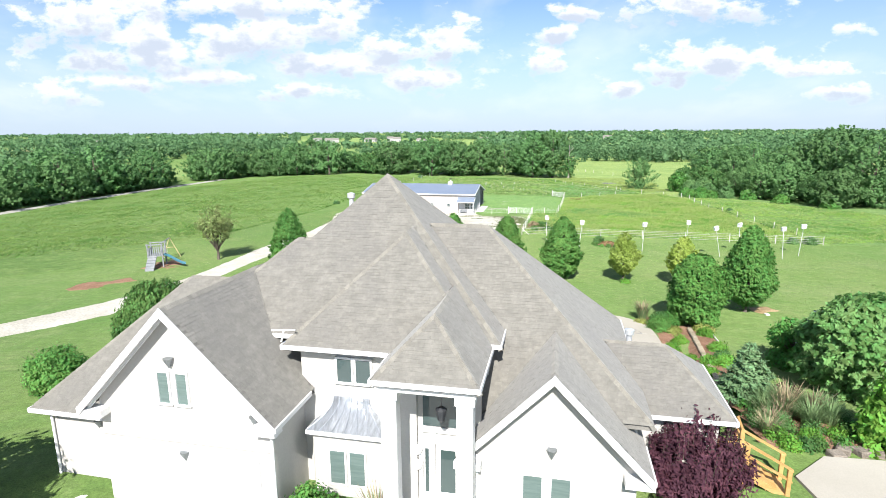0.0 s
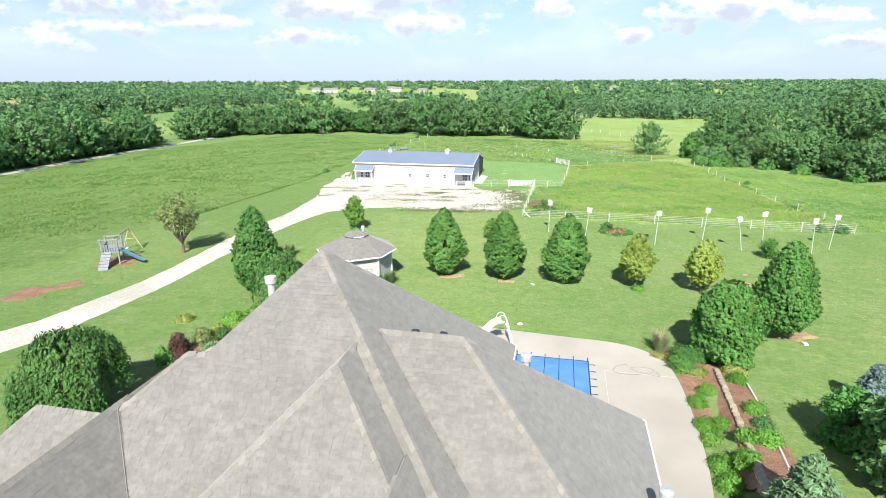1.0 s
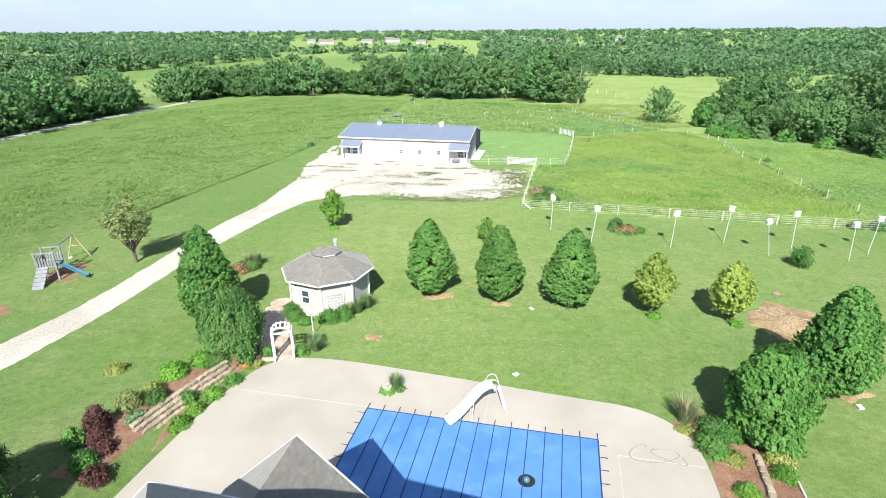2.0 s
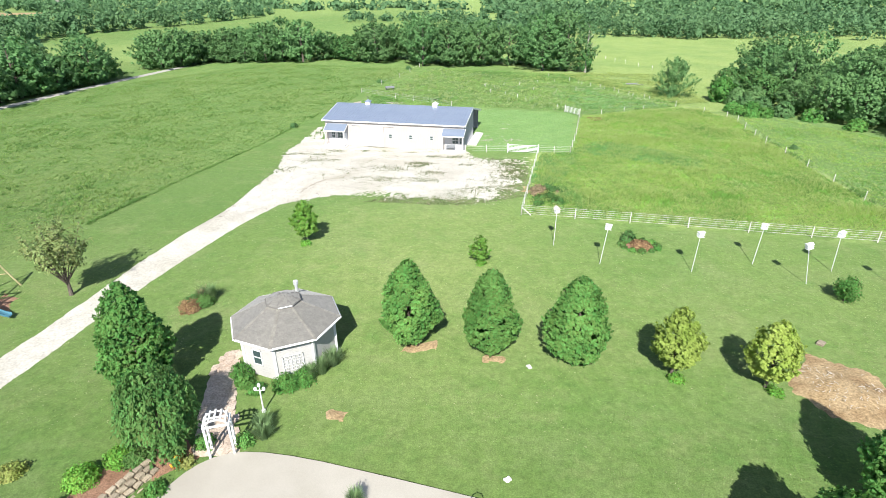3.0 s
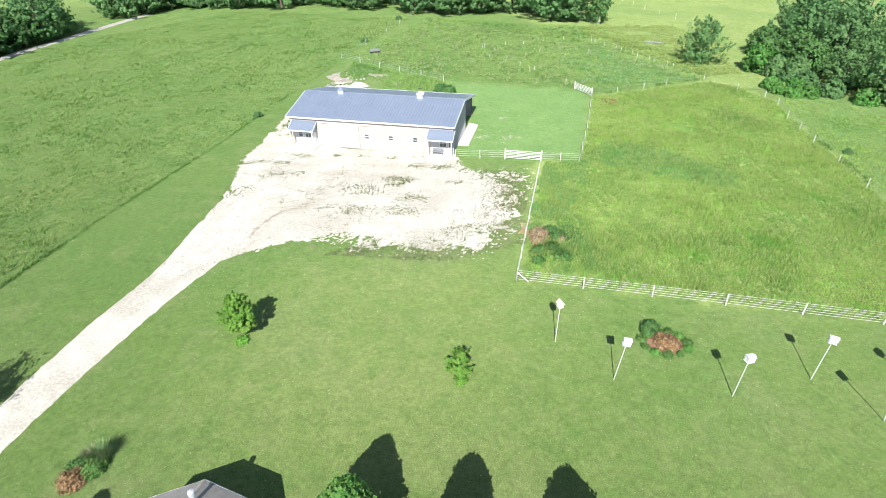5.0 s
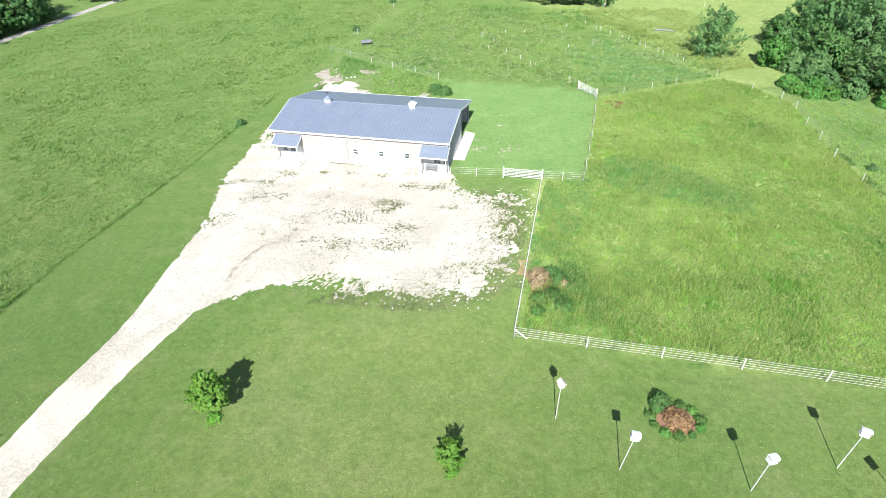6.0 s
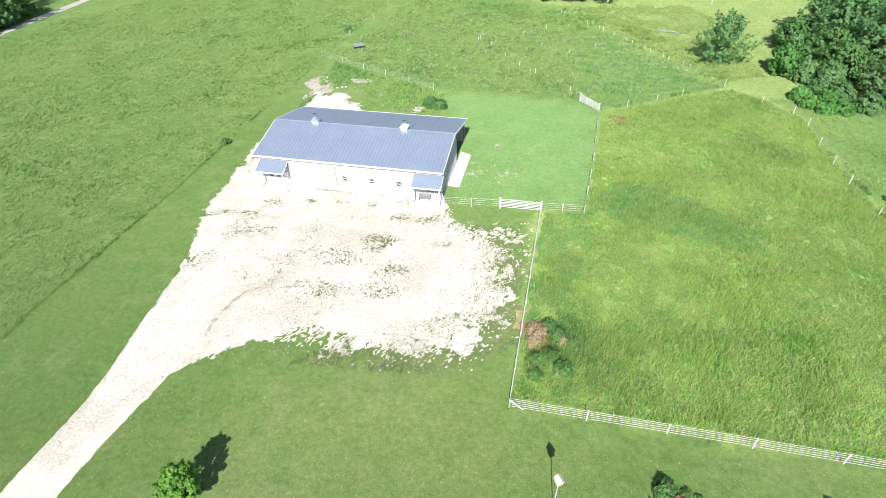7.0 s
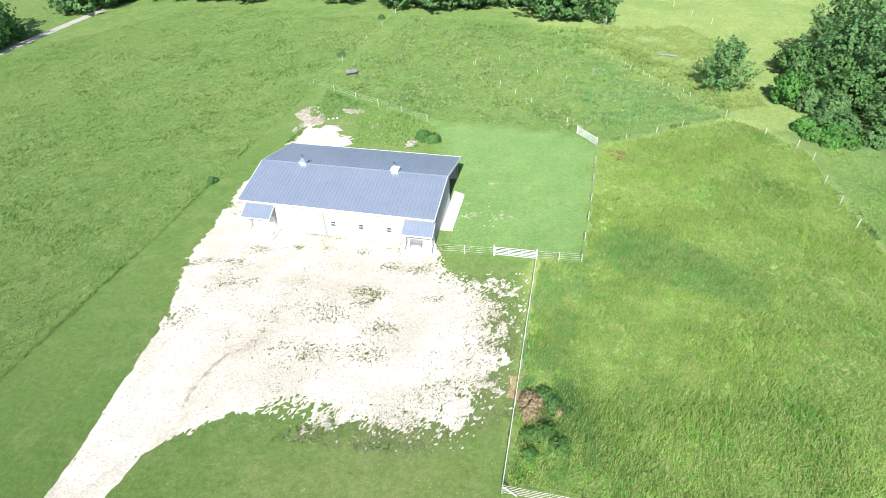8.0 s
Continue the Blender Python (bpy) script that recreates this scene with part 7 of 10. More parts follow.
# ---- bird houses on poles ----
def bird_house(x, y, lean, gabled=False, turn=0.0, h=3.95):
    b = thing("bird_house", "white martin house on a tall white pole" if not gabled else "small gabled white birdhouse on a tall pole", "birdhouse", pose(x, y, ground_z(x, y), lean[0], lean[1], turn), group="bird houses on poles")
    part("pole", Geo().tube([(0, 0, -0.2), (0, 0, h - 0.35)], [0.034, 0.028], 8), POLE, b, "white pole")
    if gabled:
        part("box", Geo().soft_box(-0.2, 0.2, -0.2, 0.2, h - 0.35, h + 0.05, 0.02), PLASTIC, b)
        part("roof", Geo().add([(-0.27, -0.27, h + 0.02), (0.27, -0.27, h + 0.02), (0.27, 0.27, h + 0.02), (-0.27, 0.27, h + 0.02), (0, -0.27, h + 0.32), (0, 0.27, h + 0.32)], [(0, 4, 5, 3), (1, 2, 5, 4), (0, 1, 4), (3, 5, 2), (3, 2, 1, 0)]), REDCLAY, b, "faded pink gable roof")
        return
    for k in range(2):
        z = h - 0.32 + k * 0.22
        bx = part("box", Geo().soft_box(-0.235, 0.235, -0.19, 0.19, z, z + 0.17, 0.02), PLASTIC, b, "white nest box tier")
        part("ledge", Geo().soft_box(-0.275, 0.275, -0.23, 0.23, z - 0.025, z, 0.01), PLASTIC, b)
        for s in (-0.12, 0.12):
            part("entrance", Geo().tube([(s, -0.195, z + 0.085), (s, -0.202, z + 0.085)], 0.035, 8), BLACK, bx, "dark round entrance")
    part("roof", Geo().add([(-0.29, -0.25, h + 0.08), (0.29, -0.25, h + 0.08), (0.29, 0.25, h + 0.08), (-0.29, 0.25, h + 0.08), (-0.29, 0, h + 0.19), (0.29, 0, h + 0.19)], [(0, 1, 5, 4), (3, 4, 5, 2), (0, 4, 3), (1, 2, 5), (3, 2, 1, 0)]), PLASTIC, b, "white shallow roof")


bird_house(14.8, 75.3, (0, 0.5), True, 20, 3.9)
for _x, _y, _l, _t in ((18.43, 71.3, (0, 5), -10), (26.43, 69.8, (2, 0.5), 12), (32.8, 71.4, (-3, 3), -25), (35.66, 67.7, (0, -13), 8), (39.4, 70.1, (0, -6), 30), (42.9, 66.4, (0, -4), 0), (46.1, 68.2, (0, 3), -15)):
    bird_house(_x, _y, _l, False, _t)


# ---- swing set ----
def swing_set():
    s = thing("swing_set", "weathered wooden play tower with teal slide, climbing ramp and swing beam", "swing set", pose(-32.9, 61.3, ground_z(-32.9, 61.3), 0, 0, 14))
    for x in (-0.75, 0.75):
        for y in (-0.75, 0.75):
            part("post", Geo().soft_box(x - 0.07, x + 0.07, y - 0.07, y + 0.07, -0.1, 2.75, 0.01), GREYWOOD, s)
    part("platform", Geo().soft_box(-0.8, 0.8, -0.8, 0.8, 1.3, 1.4, 0.01), GREYWOOD, s)
    for y in (-0.8, 0.8):
        part("top_rail", Geo().soft_box(-0.9, 0.9, y - 0.05, y + 0.05, 2.6, 2.72, 0.01), GREYWOOD, s)
        for k in range(7):
            x = -0.66 + 0.22 * k
            part("slat", Geo().box(x - 0.06, x + 0.06, y - 0.02, y + 0.02, 1.4, 2.15), GREYWOOD, s)
    for k in range(6):
        y = -0.6 + 0.24 * k
        part("slat", Geo().box(-0.8, -0.76, y - 0.06, y + 0.06, 1.4, 2.15), GREYWOOD, s)
    part("climbing_ramp", Geo().add([(-0.75, -0.8, 1.35), (0.15, -0.8, 1.35), (0.1, -2.6, 0.02), (-0.8, -2.6, 0.02), (-0.75, -0.7, 1.28), (0.15, -0.7, 1.28), (0.1, -2.5, -0.06), (-0.8, -2.5, -0.06)],
                                    [(3, 2, 1, 0), (4, 5, 6, 7), (0, 1, 5, 4), (1, 2, 6, 5), (2, 3, 7, 6), (3, 0, 4, 7)]), GREYWOOD, s, "grey-blue climbing ramp")
    for k in range(5):
        part("rung", Geo().tube([(-0.78, -1.0 - 0.33 * k, 1.25 - 0.245 * k), (0.12, -1.0 - 0.33 * k, 1.25 - 0.245 * k)], 0.05, 6), GREYWOOD, s)
    path = [(0.8, -0.3, 1.35), (1.3, -0.45, 1.2), (2.0, -0.6, 0.75), (2.7, -0.75, 0.35), (3.1, -0.82, 0.22)]
    vs, n = [], 5
    for p in path:
        for k, (o, h) in enumerate(((-0.28, 0.2), (-0.25, 0.02), (0, 0), (0.25, 0.02), (0.28, 0.2))):
            vs.append((p[0], p[1] + o, p[2] + h))
    me = raw_mesh("slide", vs, [(i * n + k, i * n + k + 1, (i + 1) * n + k + 1, (i + 1) * n + k) for i in range(4) for k in range(4)], TEAL)
    sl = part("slide", me, TEAL, s, "teal plastic slide")
    sl.modifiers.new("thickness", "SOLIDIFY").thickness = 0.03
    part("beam", Geo().tube([(0.0, 0.8, 2.35), (0.35, 4.9, 2.4)], 0.07, 6), GREYWOOD, s)
    for dx in (-0.95, 1.05):
        part("a_leg", Geo().tube([(0.36, 4.9, 2.45), (0.36 + dx, 5.1, -0.1)], 0.07, 6), TREATED, s, "yellowed treated leg")
    part("cross_bar", Geo().tube([(-0.05, 5.0, 1.2), (0.82, 5.0, 1.2)], 0.05, 6), TREATED, s)
    for y in (2.2, 3.5):
        x = 0.05 + 0.08 * (y - 0.8)
        for o in (-0.22, 0.22):
            part("chain", Geo().tube([(x, y + o, 2.35), (x, y + o, 0.55)], 0.012, 4), STEEL, s)
        part("swing_seat", Geo().soft_box(x - 0.12, x + 0.12, y - 0.24, y + 0.24, 0.5, 0.54, 0.01), PLASTIC, s, "pale swing seat")


swing_set()

# small things on the lawn
for _x, _y, _r, _l in ((9.63, 55.65, 0.2, "pale flat stone in the lawn"), (7.16, 45.9, 0.2, "pale flat stone at the deck's edge"), (26.9, 42.6, 0.22, "white marker stone in the lawn"), (31.3, 58.6, 0.32, "pale grey boulder at the lawn's edge")):
    _g = block_mesh(int(_x * 10), 2 * _r, 1.5 * _r, 0.7 * _r)
    _g.materials.clear(); _g.materials.append(STONE if _r > 0.3 else SLAB)
    solid("stone", _g, SLAB, _l, "stone", pose(_x, _y, ground_z(_x, _y) - 0.04, 0, 0, 30 * _x))
for _k in range(7):
    _x, _y = 15.2 + 0.55 * _k, 18.7 + 0.25 * math.sin(_k * 1.7) + 0.12 * _k
    _g = block_mesh(40 + _k, 0.6, 0.45, 0.3)
    _g.materials.clear(); _g.materials.append(ROCK)
    solid("boulder", _g, ROCK, "rough brown boulder edging the patio bed", "boulder", pose(_x, _y, ground_z(_x, _y) - 0.08, 6, 5, 50 * _k), group="patio boulders")
_p = thing("feed_trough", "small dark livestock feeder in the pasture", "feeder", pose(-10.4, 168.6, ground_z(-10.4, 168.6), 0, 0, 20))
part("tray", Geo().soft_box(-1.1, 1.1, -0.5, 0.5, 0.45, 0.85, 0.05), GREYWOOD, _p)
for _x in (-0.9, 0.9):
    part("leg", Geo().box(_x - 0.06, _x + 0.06, -0.4, 0.4, -0.1, 0.5), DARKMETAL, _p)
_p = thing("debris_pile", "pale boards and slabs leaning in a heap behind the barn", "debris", pose(2.8, 139.2, ground_z(2.8, 139.2)))
for _k in range(7):
    _g = Geo().soft_box(-1.0 + 0.1 * _k, 1.0, -0.14, 0.14, -0.03, 0.03, 0.008)
    _o = part("board", _g, SLAB if _k % 2 else DEADWOOD, _p)
    _o.matrix_basis = pose(0.12 * math.sin(_k * 2.2), 0.25 * _k - 0.7, 0.12 + 0.09 * (_k % 3), 4 * math.sin(_k), 9 + 8 * math.sin(_k * 1.7), 40 + 24 * math.sin(_k * 2.9))
_p = Geo().tube([(-2.1, 0.8, 0.12), (-0.8, 0.35, 0.2), (0.6, -0.2, 0.2), (2.0, -0.8, 0.1)], [0.2, 0.18, 0.15, 0.09], 9).tube([(0.4, -0.1, 0.25), (0.9, 0.5, 0.55), (1.1, 1.0, 0.6)], [0.08, 0.05, 0.02], 6)
solid("fallen_log", _p, GREYWOOD, "bleached fallen log lying in the rough pasture", "log", pose(53.4, 173.1, ground_z(53.4, 173.1)))
# rubble strewn round the gravel heap
_rnd = random.Random(24)
for _k in range(16):
    _x, _y = _rnd.gauss(-12.6, 2.0), _rnd.gauss(146.5, 3.0)
    _g = block_mesh(70 + _k % 6, 0.34, 0.28, 0.2)
    _g.materials.clear(); _g.materials.append(SLAB)
    solid("rubble", _g, SLAB, "pale lump of rubble on the bare soil", "rubble", pose(_x, _y, ground_z(_x, _y) - 0.03, _rnd.uniform(-15, 15), _rnd.uniform(-15, 15), _rnd.uniform(0, 360)), group="rubble behind the barn")
# clods and stones strewn over the gravel yard's edge
_rnd, _g = random.Random(4), Geo()
_yard = ((-22, 80), (-14.4, 87.6), (-10, 89.6), (4, 86.4), (9.6, 86.8), (14.4, 92), (17, 107), (9, 110), (7, 115), (-16, 121.6), (-22, 114), (-21.6, 93))
for _k in range(9000):
    _x, _y = _rnd.uniform(-23, 17), _rnd.uniform(80, 122)
    _d = inside(_yard, _x, _y)
    if _d > 0 and _rnd.random() < 0.25 + 0.75 * math.exp(-_d / 2.2) + 1.6 * max(0.0, rough(_x, _y, 12.0, 0.22)):
        _s = _rnd.uniform(0.04, 0.13)
        _g.add([(_x + _s * _rnd.uniform(-1, 1), _y + _s * _rnd.uniform(-1, 1), ground_z(_x, _y) + 0.03 + (_s * 0.8 if k else 0)) for k in (0, 0, 0, 1)], [(0, 1, 3), (1, 2, 3), (2, 0, 3)])
solid("loose_stones", _g, ROCK, "loose stones and clods strewn over the gravel yard", "stones", kind="stuff")
_rnd, _g = random.Random(5), Geo()
for _cx, _cy, _r, _n in ((14.7, 127.6, 0.5, 26), (11.3, 123.2, 0.5, 14), (10.8, 120.3, 0.7, 30), (12.0, 120.8, 0.6, 26), (14.9, 119.9, 1.1, 34), (16.7, 119.7, 0.5, 16), (13.4, 122.4, 1.2, 12), (13.6, 118.0, 1.2, 10), (-3.2, 145.5, 0.6, 24), (15.5, 131.0, 0.8, 12)):
    for _k in range(_n):
        _x, _y, _s = _rnd.gauss(_cx, _r * 0.6), _rnd.gauss(_cy, _r * 0.5), _rnd.uniform(0.07, 0.2)
        _g.add([(_x + _s * _rnd.uniform(-1, 1), _y + _s * _rnd.uniform(-1, 1), ground_z(_x, _y) + 0.02 + (_s * 0.7 if k else 0)) for k in (0, 0, 0, 1)], [(0, 1, 3), (1, 2, 3), (2, 0, 3)])
solid("spilled_stones", _g, CONCRETE, "pale stones spilled thinly into the grass by the barn", "stones", kind="stuff")
# pale twigs and clods over the soil mound
_rnd, _g = random.Random(14), Geo()
for _k in range(90):
    _x, _y = _rnd.uniform(27.2, 31.6), _rnd.uniform(51.2, 55.6)
    _z, _a, _s = ground_z(_x, _y) + 0.28 + 0.12 * _rnd.random(), _rnd.uniform(0, 6.28), _rnd.uniform(0.05, 0.16)
    _g.tube([(_x - _s * math.cos(_a), _y - _s * math.sin(_a), _z - 0.05), (_x + _s * math.cos(_a), _y + _s * math.sin(_a), _z + 0.04)], [0.02, 0.01], 4)
solid("twig_litter", _g, DEADWOOD, "pale twigs and roots strewn over the soil mound", "twigs", kind="stuff")


# ---- plants ----
def leaf_mesh(name, centres, out, size, material, rng, droop=0.0, aspect=1.5, jitter=0.55):
    """Small folded leaves (two triangles each) at the given points, facing roughly along out."""
    n = len(centres)
    nrm = out + rng.normal(0, jitter, (n, 3))
    nrm[:, 2] += 0.25
    nrm /= np.linalg.norm(nrm, axis=1, keepdims=True) + 1e-9
    tan = rng.normal(0, 1, (n, 3))
    tan[:, 2] -= droop
    tan -= nrm * (tan * nrm).sum(1, keepdims=True)
    tan /= np.linalg.norm(tan, axis=1, keepdims=True) + 1e-9
    bit = np.cross(nrm, tan)
    s = (size * rng.uniform(0.65, 1.35, n))[:, None]
    a, b = centres - tan * s * 0.5 * aspect, centres + tan * s * 0.5 * aspect
    c, d = centres + bit * s * 0.5 - nrm * s * 0.12, centres - bit * s * 0.5 - nrm * s * 0.12
    vs = np.stack((a, c, b, d), 1).reshape(-1, 3)
    me = bpy.data.meshes.new(name)
    me.vertices.add(4 * n)
    me.vertices.foreach_set("co", vs.ravel().astype(np.float32))
    me.loops.add(4 * n)
    me.loops.foreach_set("vertex_index", np.arange(4 * n, dtype=np.int32))
    me.polygons.add(n)
    me.polygons.foreach_set("loop_start", np.arange(0, 4 * n, 4, dtype=np.int32))
    me.polygons.foreach_set("loop_total", np.full(n, 4, dtype=np.int32))
    me.materials.append(material)
    me.update(calc_edges=True)
    return me


def crown_points(rng, profile, height, base, clumps, per, spread, lumps=0.22, fill=0.35):
    """Clumps of leaf points in a crown whose radius at relative height q is profile(q), with bulges and hollows."""
    q = rng.uniform(0, 1, clumps * 3)
    r = np.array([profile(k) for k in q])
    keep = rng.uniform(0, r.max(), len(q)) < r
    q, r = q[keep][:clumps], r[keep][:clumps]
    ang = rng.uniform(0, 2 * np.pi, len(q))
    ph = rng.uniform(0, 6.28, 6)
    bulge = 1 + lumps * (0.5 * np.sin(3 * ang + 5 * q + ph[0]) + 0.4 * np.sin(5 * ang - 9 * q + ph[1]) + 0.35 * np.sin(2 * ang + 14 * q + ph[2]))
    inner = np.where(rng.uniform(0, 1, len(q)) < fill, rng.uniform(0.3, 0.85, len(q)), rng.uniform(0.84, 1.06, len(q)))
    rad = r * bulge * inner
    c = np.stack((rad * np.cos(ang), rad * np.sin(ang), base + q * height), 1)
    slope = np.gradient(np.array([profile(k) for k in np.linspace(0, 1, 50)]), 1 / 49)
    sl = np.interp(q, np.linspace(0, 1, 50), slope) / height
    out = np.stack((np.cos(ang), np.sin(ang), np.clip(-sl, -0.8, 1.8)), 1)
    out /= np.linalg.norm(out, axis=1, keepdims=True)
    off = rng.normal(0, 1, (len(q), per, 3)) * spread
    pts = (c[:, None, :] + off).reshape(-1, 3)
    o = (out[:, None, :] + off / (spread * 1.6 + 1e-9) * 0.4).reshape(-1, 3)
    return pts, o, c


def lobed_points(rng, profile, height, base, lobes, per, lobe):
    """Leaf points on the upper and outer sides of rounded lobes that make up a crown, with dark gaps between them."""
    q = rng.uniform(0.02, 0.97, lobes * 3)
    r = np.array([profile(k) for k in q])
    keep = rng.uniform(0, r.max() * 0.9, len(q)) < r
    q, r = q[keep][:lobes], r[keep][:lobes]
    ang = rng.uniform(0, 2 * np.pi, len(q))
    rad = r * rng.uniform(0.5, 0.97, len(q))
    c = np.stack((rad * np.cos(ang), rad * np.sin(ang), base + q * height), 1)
    size = lobe * rng.choice((0.55, 0.8, 1.0, 1.25, 1.6), len(q))
    d = rng.normal(0, 1, (len(q), per, 3))
    d /= np.linalg.norm(d, axis=2, keepdims=True)
    lead = np.stack((np.cos(ang) * 0.8, np.sin(ang) * 0.8, np.full(len(q), 0.55)), 1)
    flip = (d * lead[:, None, :]).sum(2) < -0.25
    d[flip] *= -1
    p = c[:, None, :] + d * np.array((1, 1, 0.8)) * size[:, None, None] * rng.uniform(0.5, 1.28, (len(q), per, 1))
    return p.reshape(-1, 3), d.reshape(-1, 3), c


def spray_points(rng, profile, height, base, sprays, per, length, lift=0.9, lumps=0.2):
    """Leaf points along rising sprays that end at the crown's outline, with some leaves deeper in."""
    q = rng.uniform(0, 1, sprays * 3)
    r = np.array([profile(k) for k in q])
    keep = rng.uniform(0, r.max(), len(q)) < r + 0.12 * r.max()
    q, r = q[keep][:sprays], r[keep][:sprays]
    n = len(q)
    ang, ph = rng.uniform(0, 2 * np.pi, n), rng.uniform(0, 6.28, 4)
    bulge = 1 + lumps * (0.5 * np.sin(3 * ang + 6 * q + ph[0]) + 0.45 * np.sin(5 * ang - 11 * q + ph[1]) + 0.4 * np.sin(2 * ang + 17 * q + ph[2]))
    rad = r * bulge * rng.uniform(0.84, 1.1, n)
    tip = np.stack((rad * np.cos(ang), rad * np.sin(ang), base + q * height), 1)
    d = np.stack((np.cos(ang), np.sin(ang), lift * (0.45 + 1.1 * q)), 1)
    d /= np.linalg.norm(d, axis=1, keepdims=True)
    L = length * rng.uniform(0.6, 1.25, n)
    u = rng.uniform(0, 1, (n, per)) ** 0.7
    side = rng.normal(0, 1, (n, per, 3)) * (0.2 * L[:, None] * (1.12 - u))[:, :, None]
    p = tip[:, None, :] - d[:, None, :] * (L[:, None] * (1 - u))[:, :, None] + side
    o = np.stack((np.cos(ang), np.sin(ang), 0.35 + 0.5 * q), 1)[:, None, :] + side / (0.2 * L[:, None, None]) * 0.35
    return p.reshape(-1, 3), o.reshape(-1, 3), tip


def trunk_geo(rng, height, r, limbs, reach, start=0.35, rise=0.8):
    g = Geo()
    pts, x, y = [], 0.0, 0.0
    for k in range(6):
        pts.append((x, y, -0.15 + (height + 0.15) * k / 5))
        x += rng.uniform(-0.05, 0.05) * height / 5
        y += rng.uniform(-0.05, 0.05) * height / 5
    g.tube(pts, [r * 1.35, r, r * 0.85, r * 0.65, r * 0.4, r * 0.12], 8)
    for k in range(limbs):
        q = start + (0.95 - start) * k / max(1, limbs - 1)
        i = min(4, int(q * 5))
        p = Vector(pts[i]).lerp(Vector(pts[i + 1]), q * 5 - i)
        a = rng.uniform(0, 6.28)
        L = reach * (1.15 - 0.75 * q) * rng.uniform(0.8, 1.15)
        e = p + Vector((math.cos(a) * L, math.sin(a) * L, L * rise))
        m = p.lerp(e, 0.5) + Vector((0, 0, -0.06 * L))
        g.tube([p, m, e], [r * 0.4 * (1.1 - q), r * 0.25 * (1.1 - q), r * 0.06], 5)
    return g


def tree(x, y, seed, height, base, profile, clumps, per, spread, size, material, label, name="tree", category="tree", r=0.14, limbs=12, reach=1.6, group="", droop=0.0, lumps=0.22, fill=0.35, rise=0.8, aspect=1.9, lobe=0.0, spray=0.0, lift=0.9):
    rng = np.random.default_rng(seed)
    t = thing(name, label, category, pose(x, y, ground_z(x, y)), group)
    part("trunk", trunk_geo(rng, height * 0.9, r, limbs, reach, rise=rise), BARK, t)
    if spray:
        pts, out, _ = spray_points(rng, profile, height - base, base, clumps, per, spray, lift, lumps)
    elif lobe:
        pts, out, _ = lobed_points(rng, profile, height - base, base, clumps, per, lobe)
    else:
        pts, out, _ = crown_points(rng, profile, height - base, base, clumps, per, spread, lumps, fill)
    part("crown", leaf_mesh("crown", pts, out, size, material, rng, droop, aspect), material, t)
    return t


def egg(w, low=0.32):
    """Egg-shaped crown of half-width w, widest at low."""
    def f(q):
        k = q / low if q < low else (1 - q) / (1 - low)
        k = max(0.0, k)
        return w * ((1 - (1 - k) ** 2.0) ** 0.55 if q < low else k ** 0.54) + 0.04
    return f


def dome(w):
    return lambda q: w * math.sqrt(max(0.0, 1 - (2 * q - 0.8) ** 2 / 1.6)) + 0.04


PEAR = "dense dark green egg-shaped pear tree on the lawn"
tree(1.35, 58.5, 11, 6.75, 0.3, egg(1.9, 0.42), 1360, 18, 0.19, 0.13, LEAF_PEAR, PEAR, "pear_tree", group="pear trees in a row", lumps=0.17, spray=0.55)
tree(7.1, 57.3, 12, 6.7, 0.3, egg(1.78, 0.42), 1280, 18, 0.19, 0.13, LEAF_PEAR, PEAR, "pear_tree", group="pear trees in a row", lumps=0.17, spray=0.55)
tree(12.85, 56.3, 13, 6.75, 0.25, egg(2.0, 0.4), 1440, 18, 0.19, 0.13, LEAF_PEAR, PEAR, "pear_tree", group="pear trees in a row", lumps=0.17, spray=0.55)
tree(-15.2, 53.2, 14, 7.8, 0.3, egg(2.0, 0.38), 1520, 17, 0.24, 0.12, LEAF_PEAR, "tall dark green pear tree beside the gravel drive", "pear_tree", lumps=0.17, spray=0.55)
tree(25.6, 43.6, 15, 7.4, 0.7, egg(2.0, 0.36), 2000, 17, 0.22, 0.12, LEAF_PEAR, "large dark green pear tree on the lawn", "pear_tree", lumps=0.14, spray=0.55)
tree(18.98, 54.9, 16, 5.3, 0.95, egg(1.5, 0.42), 560, 14, 0.22, 0.12, LEAF_YELLOW, "small yellow-green tree on the lawn", "ornamental_tree", r=0.09, group="yellow-green trees", lumps=0.2, spray=0.55)
tree(24.6, 53.7, 17, 5.1, 0.9, egg(1.5, 0.42), 560, 14, 0.22, 0.12, LEAF_YELLOW, "small yellow-green tree beside a soil mound", "ornamental_tree", r=0.09, group="yellow-green trees", lumps=0.2, spray=0.55)
tree(19.5, 39.6, 18, 5.6, 0.5, dome(1.9), 2000, 16, 0.2, 0.115, LEAF_BRIGHT, "bushy bright green tree at the end of the stone wall", "shade_tree", lumps=0.2, spray=0.5)
tree(-10.1, 75.9, 19, 4.6, 0.8, egg(1.2, 0.42), 260, 22, 0.17, 0.13, LEAF_SAP, "slender young tree on the lawn", "sapling", r=0.05, limbs=8, reach=0.8, lumps=0.3, spray=0.55)
tree(7.2, 71.8, 20, 2.6, 0.25, egg(0.9, 0.45), 110, 22, 0.15, 0.11, LEAF_SAP, "small round young tree on the lawn", "sapling", r=0.045, limbs=7, reach=0.6, lumps=0.35, spray=0.45)
tree(37.0, 64.8, 21, 2.1, 0.4, dome(0.7), 90, 20, 0.15, 0.11, LEAF_BRIGHT, "leafy bush beside the birdhouse poles", "bush", r=0.05, limbs=8, reach=0.7, lumps=0.3)
